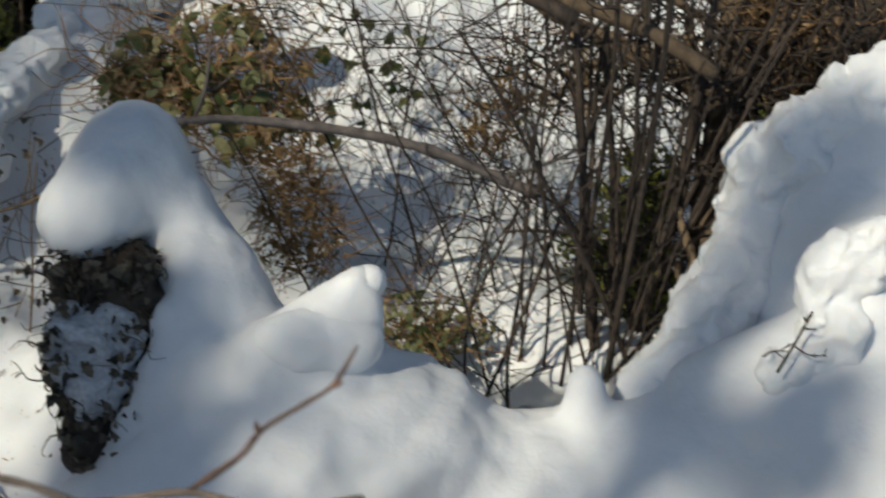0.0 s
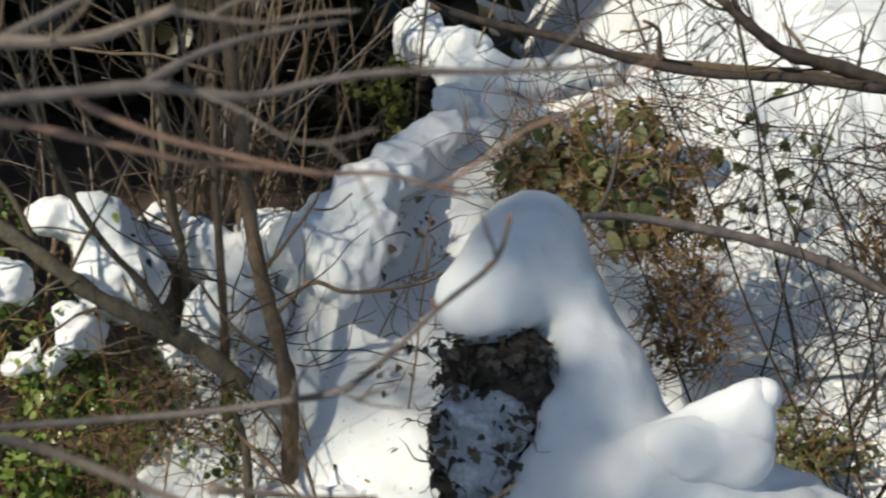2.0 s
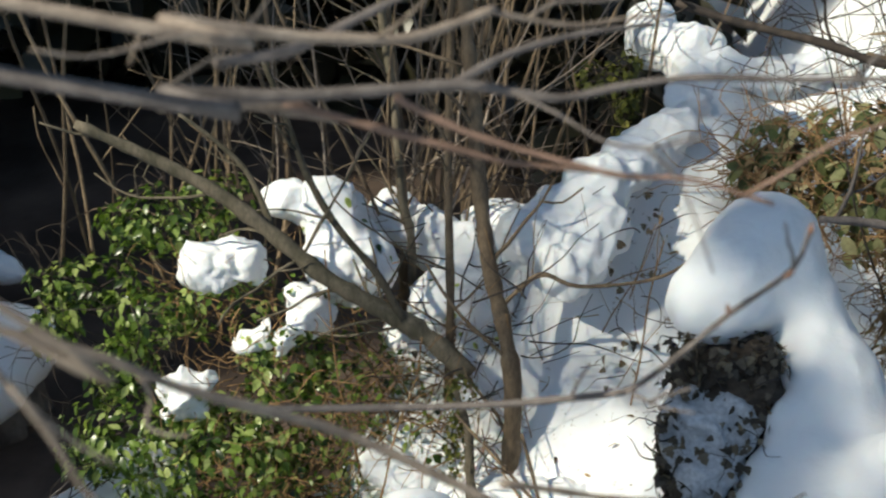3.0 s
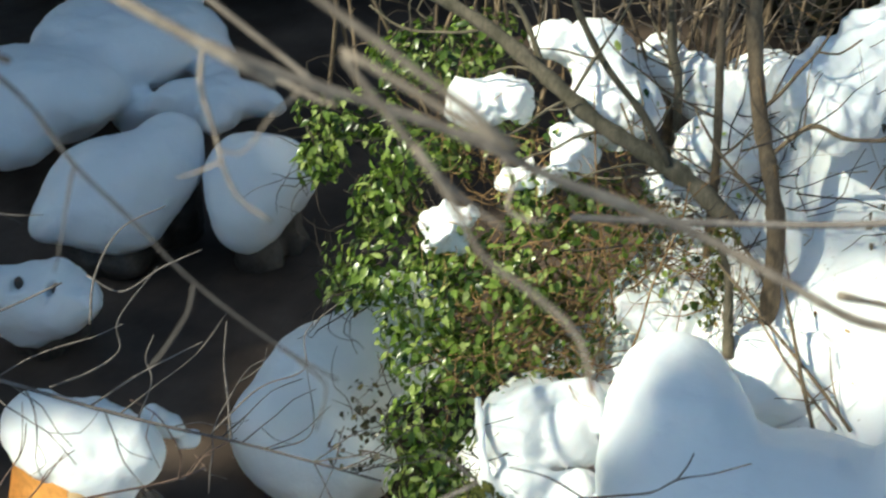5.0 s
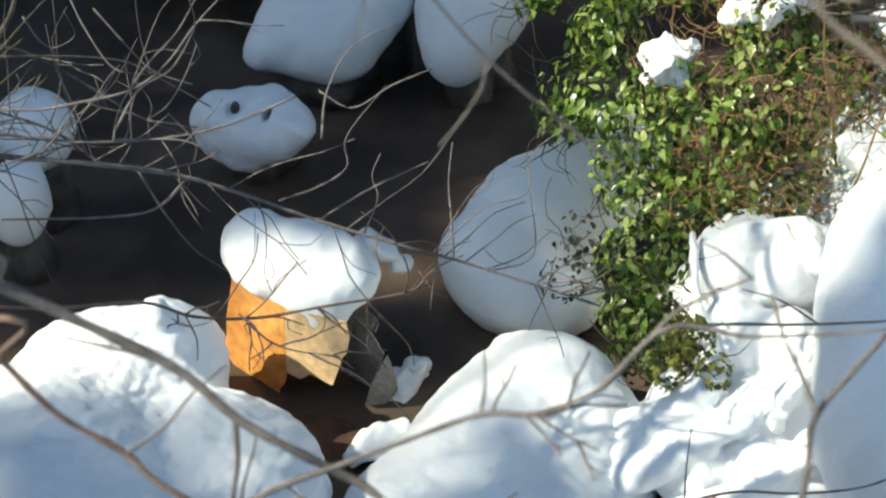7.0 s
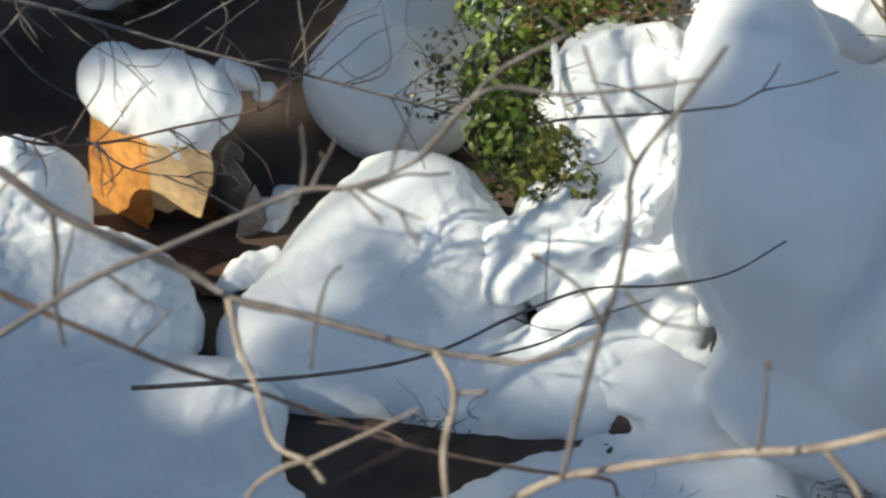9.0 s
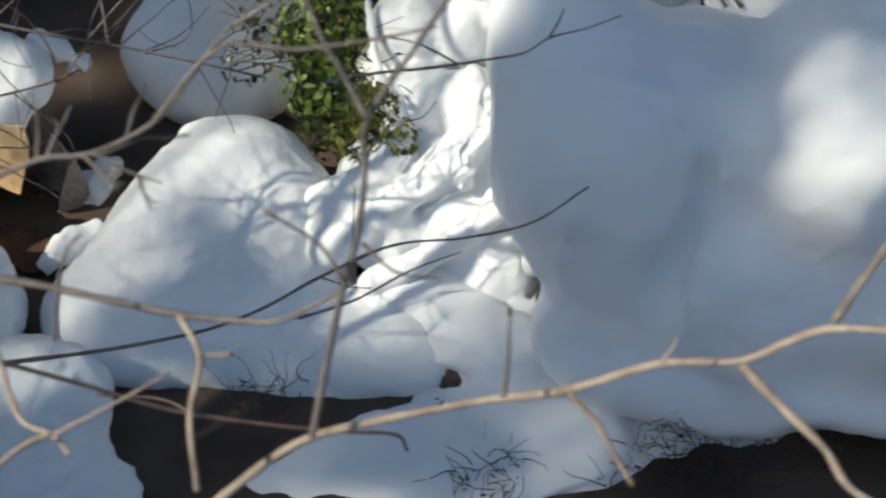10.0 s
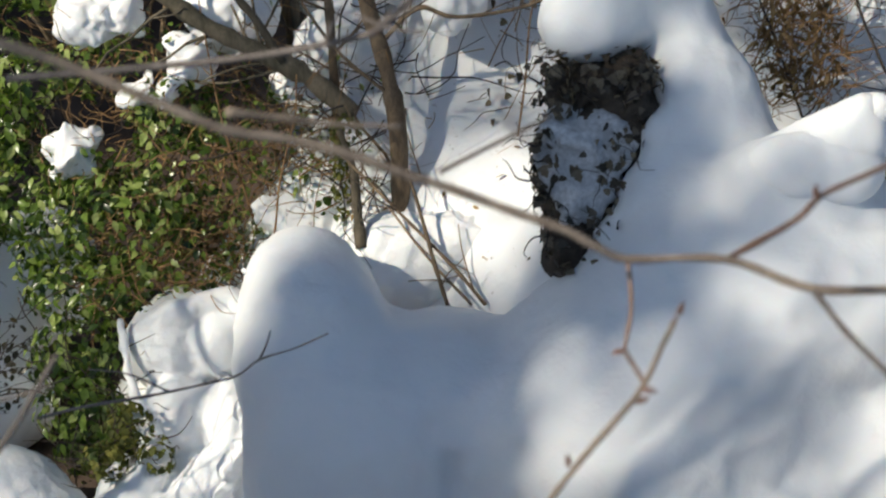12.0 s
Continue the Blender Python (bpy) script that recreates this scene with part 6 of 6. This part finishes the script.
fork(twig, [(-1.021, 1.574, 3.369), (-1.025, 1.547, 3.324), (-1.026, 1.529, 3.294), (-1.029, 1.504, 3.257)], 0.0018, 0.001, TWIG_GREY)
fork(twig, [(-0.884, 1.581, 3.214), (-0.891, 1.57, 3.179), (-0.914, 1.547, 3.139), (-0.934, 1.534, 3.113)], 0.0022, 0.0012, TWIG_GREY)
fork(twig, [(-0.794, 1.601, 3.133), (-0.736, 1.594, 3.096), (-0.72, 1.586, 3.079), (-0.726, 1.554, 3.038)], 0.002, 0.001, TWIG_GREY)
twig = branch("thin reddish twig hanging before boulders", from_hazel(5.2, [(-0.842, 1.538, 3.625), (-0.832, 1.529, 3.563), (-0.832, 1.518, 3.514), (-0.817, 1.512, 3.463), (-0.805, 1.505, 3.418), (-0.788, 1.506, 3.384), (-0.757, 1.513, 3.357)]), 0.0035, 0.0018, TWIG_PALE, seed=8)
fork(twig, [(-0.808, 1.5, 3.434), (-0.833, 1.486, 3.424), (-0.851, 1.477, 3.42)], 0.002, 0.001, TWIG_PALE)
twig = branch("long grey twiggy branch low over the water", [(-3.343, 2.764, 1.978), (-3.029, 3.019, 1.865), (-2.797, 3.187, 1.783), (-2.571, 3.332, 1.709), (-2.414, 3.428, 1.649), (-2.276, 3.496, 1.58), (-2.035, 3.575, 1.468), (-1.817, 3.643, 1.381), (-1.661, 3.698, 1.322), (-1.465, 3.747, 1.252), (-1.231, 3.79, 1.177)], 0.009, 0.0035, TWIG_GREY, seed=9, side=34, side_len=0.4, side_r=0.0026)
fork(twig, [(-2.575, 3.337, 1.7), (-2.666, 3.329, 1.773), (-2.752, 3.308, 1.826), (-2.887, 3.254, 1.889)], 0.005, 0.003, TWIG_GREY, seed=9, side=11, side_len=0.4, side_r=0.0026)
fork(twig, [(-2.405, 3.504, 1.591), (-2.478, 3.414, 1.526), (-2.602, 3.335, 1.524), (-2.846, 3.194, 1.559)], 0.005, 0.003, TWIG_GREY)
fork(twig, [(-2.537, 3.451, 1.625), (-2.461, 3.445, 1.49), (-2.387, 3.451, 1.38), (-2.3, 3.481, 1.295)], 0.004, 0.002, TWIG_GREY)
fork(twig, [(-2.195, 3.656, 1.456), (-2.093, 3.723, 1.483), (-2.024, 3.785, 1.528), (-2.037, 3.831, 1.607), (-1.947, 3.946, 1.733)], 0.004, 0.0025, TWIG_GREY)
fork(twig, [(-2.078, 3.669, 1.399), (-1.965, 3.763, 1.462), (-1.877, 3.825, 1.5), (-1.796, 3.877, 1.533)], 0.004, 0.002, TWIG_GREY)
fork(twig, [(-1.945, 3.696, 1.356), (-1.923, 3.769, 1.445), (-1.949, 3.799, 1.503), (-1.935, 3.842, 1.559)], 0.003, 0.002, TWIG_GREY)
fork(twig, [(-1.677, 3.744, 1.284), (-1.707, 3.815, 1.396), (-1.73, 3.866, 1.481), (-1.737, 3.929, 1.581)], 0.004, 0.002, TWIG_GREY)
fork(twig, [(-1.737, 3.739, 1.306), (-1.62, 3.853, 1.409), (-1.499, 3.918, 1.451), (-1.507, 3.977, 1.544), (-1.415, 4.052, 1.624)], 0.003, 0.0015, TWIG_GREY)
fork(twig, [(-1.574, 3.756, 1.255), (-1.452, 3.823, 1.296), (-1.49, 3.921, 1.451)], 0.0025, 0.0015, TWIG_GREY)
twig = branch("grey twigs crossing above shaded snow", [(-3.123, 2.907, 1.889), (-2.848, 3.127, 1.878), (-2.696, 3.214, 1.844), (-2.577, 3.275, 1.816), (-2.402, 3.372, 1.802), (-2.24, 3.472, 1.817), (-2.079, 3.586, 1.871)], 0.006, 0.003, TWIG_GREY, seed=10, side=10, side_len=0.3)
fork(twig, [(-2.852, 3.268, 2.097), (-2.735, 3.342, 2.024), (-2.621, 3.391, 1.927), (-2.5, 3.433, 1.824), (-2.378, 3.488, 1.748)], 0.005, 0.0025, TWIG_GREY, seed=10, side=5, side_len=0.3)
fork(twig, [(-2.798, 3.277, 2.049), (-2.657, 3.387, 2.013), (-2.534, 3.472, 1.969), (-2.427, 3.518, 1.889), (-2.331, 3.555, 1.811)], 0.004, 0.002, TWIG_GREY)
fork(twig, [(-2.514, 3.328, 1.836), (-2.489, 3.435, 1.906), (-2.429, 3.534, 1.935), (-2.4, 3.639, 2.01)], 0.004, 0.002, TWIG_GREY)
fork(twig, [(-2.059, 3.7, 1.83), (-1.963, 3.712, 1.783), (-1.866, 3.783, 1.834), (-1.765, 3.843, 1.872)], 0.003, 0.002, TWIG_GREY)
fork(twig, [(-2.015, 3.595, 1.738), (-2.025, 3.681, 1.845), (-1.98, 3.781, 1.945), (-1.873, 3.869, 1.988)], 0.004, 0.002, TWIG_GREY)
twig = branch("dark thin branch with forked twigs over the mounds", [(-1.269, 1.3, 2.533), (-1.154, 1.405, 2.578), (-1.071, 1.46, 2.601), (-0.986, 1.512, 2.627), (-0.892, 1.563, 2.656), (-0.818, 1.582, 2.661), (-0.735, 1.623, 2.694), (-0.69, 1.665, 2.743), (-0.645, 1.705, 2.794), (-0.553, 1.746, 2.842)], 0.005, 0.0025, TWIG_GREY, seed=11, side=5, side_len=0.2)
fork(twig, [(-0.817, 1.579, 2.662), (-0.768, 1.566, 2.648), (-0.716, 1.556, 2.639)], 0.0025, 0.0012, TWIG_GREY, seed=11, side=2, side_len=0.2)
fork(twig, [(-0.893, 1.565, 2.655), (-0.895, 1.594, 2.689), (-0.906, 1.622, 2.726)], 0.0025, 0.0012, TWIG_GREY)
fork(twig, [(-0.732, 1.61, 2.705), (-0.655, 1.683, 2.777), (-0.547, 1.698, 2.775), (-0.435, 1.718, 2.79), (-0.363, 1.732, 2.805)], 0.004, 0.002, TWIG_GREY)
fork(twig, [(-0.554, 1.761, 2.827), (-0.597, 1.765, 2.859), (-0.629, 1.759, 2.876)], 0.0025, 0.0012, TWIG_GREY)
twig = branch("dark low twig across rusty scrap", [(-2.949, 2.586, 1.706), (-2.685, 2.762, 1.6), (-2.499, 2.889, 1.54), (-2.318, 3.017, 1.506), (-2.2, 3.073, 1.444), (-2.056, 3.158, 1.409), (-1.885, 3.274, 1.406), (-1.721, 3.378, 1.406), (-1.644, 3.447, 1.413)], 0.006, 0.003, TWIG_RED, seed=12, side=14, side_len=0.3)
fork(twig, [(-2.052, 3.054, 1.499), (-1.983, 3.069, 1.417), (-1.92, 3.105, 1.366), (-1.814, 3.166, 1.324)], 0.003, 0.0015, TWIG_GREY, seed=12, side=7, side_len=0.3)
twig = branch("grey branch slanting over both mounds", from_hazel(2.6, [(-1.676, 1.418, 2.877), (-1.572, 1.45, 2.817), (-1.46, 1.476, 2.754), (-1.335, 1.496, 2.687), (-1.244, 1.489, 2.624), (-1.172, 1.491, 2.587)]) + [(-1.071, 1.526, 2.508), (-0.99, 1.505, 2.486), (-0.897, 1.502, 2.479), (-0.796, 1.494, 2.47), (-0.691, 1.485, 2.463), (-0.604, 1.478, 2.47), (-0.552, 1.467, 2.486), (-0.497, 1.47, 2.518), (-0.458, 1.47, 2.551)], 0.010, 0.003, TWIG_GREY, seed=13)
fork(twig, [(-1.251, 1.502, 2.609), (-1.235, 1.464, 2.561), (-1.227, 1.419, 2.513), (-1.203, 1.38, 2.465)], 0.005, 0.003, TWIG_GREY)
fork(twig, [(-1.335, 1.496, 2.687), (-1.389, 1.484, 2.711), (-1.456, 1.461, 2.734), (-1.514, 1.44, 2.756)], 0.003, 0.0015, TWIG_GREY)
fork(twig, [(-0.989, 1.482, 2.505), (-0.952, 1.417, 2.473), (-0.914, 1.369, 2.46), (-0.868, 1.3, 2.426), (-0.813, 1.274, 2.428), (-0.778, 1.24, 2.433)], 0.005, 0.003, TWIG_PALE)
fork(twig, [(-0.669, 1.421, 2.526), (-0.63, 1.37, 2.503), (-0.627, 1.294, 2.469), (-0.6, 1.21, 2.425)], 0.005, 0.0035, TWIG_PALE)
fork(twig, [(-0.631, 1.373, 2.5), (-0.588, 1.386, 2.5)], 0.003, 0.002, TWIG_PALE)
fork(twig, [(-0.833, 1.378, 2.498), (-0.837, 1.42, 2.542), (-0.83, 1.465, 2.585), (-0.814, 1.484, 2.599)], 0.003, 0.0015, TWIG_GREY)
fork(twig, [(-0.803, 1.255, 2.455), (-0.841, 1.245, 2.437), (-0.877, 1.224, 2.408), (-0.89, 1.199, 2.367)], 0.004, 0.003, TWIG_PALE)
fork(twig, [(-0.813, 1.274, 2.428), (-0.74, 1.327, 2.446), (-0.676, 1.373, 2.465)], 0.003, 0.002, TWIG_PALE)
twig = branch("reddish branch slanting over the mound and dark water", from_hazel(2.4, [(-1.616, 1.392, 2.79), (-1.558, 1.397, 2.728), (-1.513, 1.397, 2.675), (-1.469, 1.402, 2.63), (-1.389, 1.417, 2.575), (-1.327, 1.417, 2.521)]) + [(-1.152, 1.459, 2.4), (-1.094, 1.516, 2.312), (-1.03, 1.577, 2.231), (-0.94, 1.634, 2.139), (-0.822, 1.687, 2.04), (-0.682, 1.751, 1.956), (-0.573, 1.813, 1.887), (-0.483, 1.873, 1.827), (-0.468, 1.903, 1.753)], 0.0055, 0.0032, TWIG_RED, seed=14)
fork(twig, [(-1.372, 1.392, 2.603), (-1.333, 1.437, 2.623), (-1.306, 1.484, 2.656), (-1.27, 1.529, 2.683)], 0.003, 0.0015, TWIG_GREY)
fork(twig, [(-0.825, 1.803, 1.904), (-0.893, 1.827, 1.909), (-1.008, 1.823, 1.908)], 0.003, 0.002, TWIG_RED)
fork(twig, [(-1.184, 1.539, 2.32), (-1.158, 1.574, 2.339), (-1.138, 1.6, 2.354)], 0.003, 0.0015, TWIG_GREY)
twig = branch("pale branch close by with many forks", [(-0.827, 1.056, 2.222), (-0.705, 1.178, 2.275), (-0.574, 1.3, 2.342), (-0.495, 1.35, 2.382), (-0.402, 1.377, 2.404), (-0.257, 1.413, 2.428), (-0.152, 1.425, 2.449), (-0.033, 1.451, 2.489), (0.07, 1.449, 2.511), (0.127, 1.455, 2.545), (0.179, 1.455, 2.577), (0.273, 1.44, 2.599), (0.36, 1.424, 2.624), (0.482, 1.396, 2.653), (0.591, 1.361, 2.681), (0.704, 1.323, 2.717)], 0.0068, 0.0040, TWIG_PALE, seed=15)
fork(twig, [(0.17, 1.376, 2.662), (0.215, 1.426, 2.724), (0.273, 1.48, 2.8), (0.33, 1.519, 2.866), (0.393, 1.554, 2.933), (0.422, 1.58, 2.987), (0.436, 1.59, 3.016)], 0.005, 0.003, TWIG_PALE)
fork(twig, [(0.07, 1.391, 2.563), (0.13, 1.353, 2.526), (0.181, 1.32, 2.499), (0.214, 1.286, 2.471), (0.281, 1.259, 2.455)], 0.006, 0.004, TWIG_PALE)
fork(twig, [(-0.473, 1.318, 2.427), (-0.464, 1.38, 2.491), (-0.45, 1.455, 2.573), (-0.436, 1.497, 2.626), (-0.432, 1.544, 2.692), (-0.433, 1.582, 2.754), (-0.381, 1.639, 2.825), (-0.335, 1.685, 2.891)], 0.005, 0.0035, TWIG_GREY)
fork(twig, [(-0.43, 1.57, 2.764), (-0.463, 1.591, 2.819), (-0.486, 1.6, 2.855), (-0.512, 1.62, 2.909)], 0.004, 0.0025, TWIG_GREY)
fork(twig, [(-0.446, 1.447, 2.591), (-0.48, 1.463, 2.638), (-0.533, 1.463, 2.677)], 0.003, 0.002, TWIG_GREY)
fork(twig, [(-0.427, 1.486, 2.626), (-0.38, 1.462, 2.602), (-0.32, 1.459, 2.599)], 0.003, 0.0015, TWIG_GREY)
fork(twig, [(-0.142, 1.368, 2.506), (-0.106, 1.347, 2.482), (-0.082, 1.322, 2.457), (-0.051, 1.292, 2.428)], 0.005, 0.003, TWIG_PALE)
fork(twig, [(-0.226, 1.367, 2.487), (-0.225, 1.407, 2.524), (-0.227, 1.44, 2.558)], 0.004, 0.002, TWIG_GREY)
fork(twig, [(-0.029, 1.392, 2.55), (-0.016, 1.408, 2.565), (-0.012, 1.416, 2.573)], 0.003, 0.002, TWIG_PALE)
add_bud(twig, (0.439, 1.593, 3.02), (0.3, 0, 1))
add_bud(twig, (0.398, 1.549, 2.943), (0.9, 0, -0.2))
add_bud(twig, (0.39, 1.552, 2.922), (0.9, 0, 0.3))
add_bud(twig, (0.312, 1.514, 2.856), (-0.1, 0, 1))
add_bud(twig, (0.269, 1.482, 2.788), (-0.3, 0, 1))
add_bud(twig, (-0.533, 1.463, 2.677), (-0.8, 0, 0.5))
add_bud(twig, (-0.228, 1.443, 2.561), (0, 0, 1))
twig = branch("dark twig rising across the mound", [(-1.721, 2.447, 1.239), (-1.472, 2.573, 1.195), (-1.313, 2.656, 1.171), (-1.137, 2.748, 1.162), (-1.012, 2.832, 1.172), (-0.886, 2.929, 1.204), (-0.715, 3.032, 1.241), (-0.535, 3.089, 1.238), (-0.37, 3.152, 1.256), (-0.238, 3.239, 1.316)], 0.006, 0.0025, TWIG_GREY, seed=18)
fork(twig, [(-0.93, 2.848, 1.131), (-0.801, 2.934, 1.131), (-0.672, 3.037, 1.156), (-0.552, 3.115, 1.165)], 0.004, 0.002, TWIG_GREY)
fork(twig, [(-0.896, 2.971, 1.165), (-0.822, 2.969, 1.144), (-0.765, 2.976, 1.138)], 0.0025, 0.0015, TWIG_GREY)
fork(twig, [(-0.816, 3.015, 1.192), (-0.83, 3.093, 1.239), (-0.839, 3.181, 1.299)], 0.0025, 0.0015, TWIG_GREY)
twig = branch("thin dark forked twig before the ice", [(-0.867, 3.056, 1.718), (-0.759, 3.067, 1.745), (-0.599, 3.081, 1.769), (-0.468, 3.088, 1.799), (-0.39, 3.084, 1.827), (-0.334, 3.088, 1.87), (-0.252, 3.085, 1.904), (-0.173, 3.085, 1.946)], 0.004, 0.002, TWIG_GREY, seed=19)
fork(twig, [(-0.34, 3.092, 1.861), (-0.317, 3.09, 1.909), (-0.304, 3.085, 1.952)], 0.0025, 0.0015, TWIG_GREY)
fork(twig, [(-0.54, 3.038, 1.813), (-0.635, 3.052, 1.852), (-0.727, 3.048, 1.869)], 0.003, 0.0015, TWIG_GREY)
twig = branch("thin grey twigs crossing high over the dark water", [(-2.731, 2.988, 2.062), (-2.565, 3.039, 2.053), (-2.445, 3.093, 2.068), (-2.34, 3.146, 2.089), (-2.268, 3.207, 2.137), (-2.21, 3.29, 2.222), (-2.165, 3.344, 2.274)], 0.0045, 0.002, TWIG_GREY, seed=31, side=8, side_len=0.3, side_r=0.0022)
fork(twig, [(-2.336, 3.023, 2.009), (-2.334, 3.075, 2.079), (-2.289, 3.153, 2.162), (-2.23, 3.225, 2.231), (-2.196, 3.291, 2.304)], 0.003, 0.002, TWIG_GREY)
fork(twig, [(-2.583, 3.309, 2.25), (-2.526, 3.274, 2.176), (-2.438, 3.241, 2.089), (-2.348, 3.26, 2.073)], 0.003, 0.0015, TWIG_GREY)
fork(twig, [(-2.489, 3.27, 2.241), (-2.348, 3.235, 2.126), (-2.293, 3.232, 2.096), (-2.21, 3.244, 2.073)], 0.003, 0.0015, TWIG_GREY)
fork(twig, [(-2.353, 3.065, 1.986), (-2.181, 3.12, 1.979), (-2.086, 3.117, 1.929)], 0.003, 0.0012, TWIG_GREY)
fork(twig, [(-2.215, 3.107, 2.064), (-2.139, 3.087, 2.002), (-2.133, 3.055, 1.955)], 0.002, 0.001, TWIG_GREY)
fork(twig, [(-2.712, 3.277, 2.181), (-2.659, 3.257, 2.128), (-2.616, 3.26, 2.113), (-2.573, 3.294, 2.139), (-2.612, 3.321, 2.193)], 0.0028, 0.0015, TWIG_GREY)
fork(twig, [(-2.677, 2.955, 1.904), (-2.547, 3.032, 1.946), (-2.483, 3.126, 2.043)], 0.003, 0.002, TWIG_GREY)
twig = branch("mossy brown stem leaning over the stream", [(-2.866, 3.107, 1.85), (-2.844, 3.244, 2.025), (-2.815, 3.309, 2.099), (-2.795, 3.358, 2.155), (-2.795, 3.427, 2.249)], 0.009, 0.006, BARK_MOSS, seed=31, side=8, side_len=0.3, side_r=0.0022)
fork(twig, [(-2.793, 3.233, 2.073), (-2.712, 3.333, 2.17), (-2.665, 3.386, 2.218)], 0.003, 0.002, BARK_MOSS)
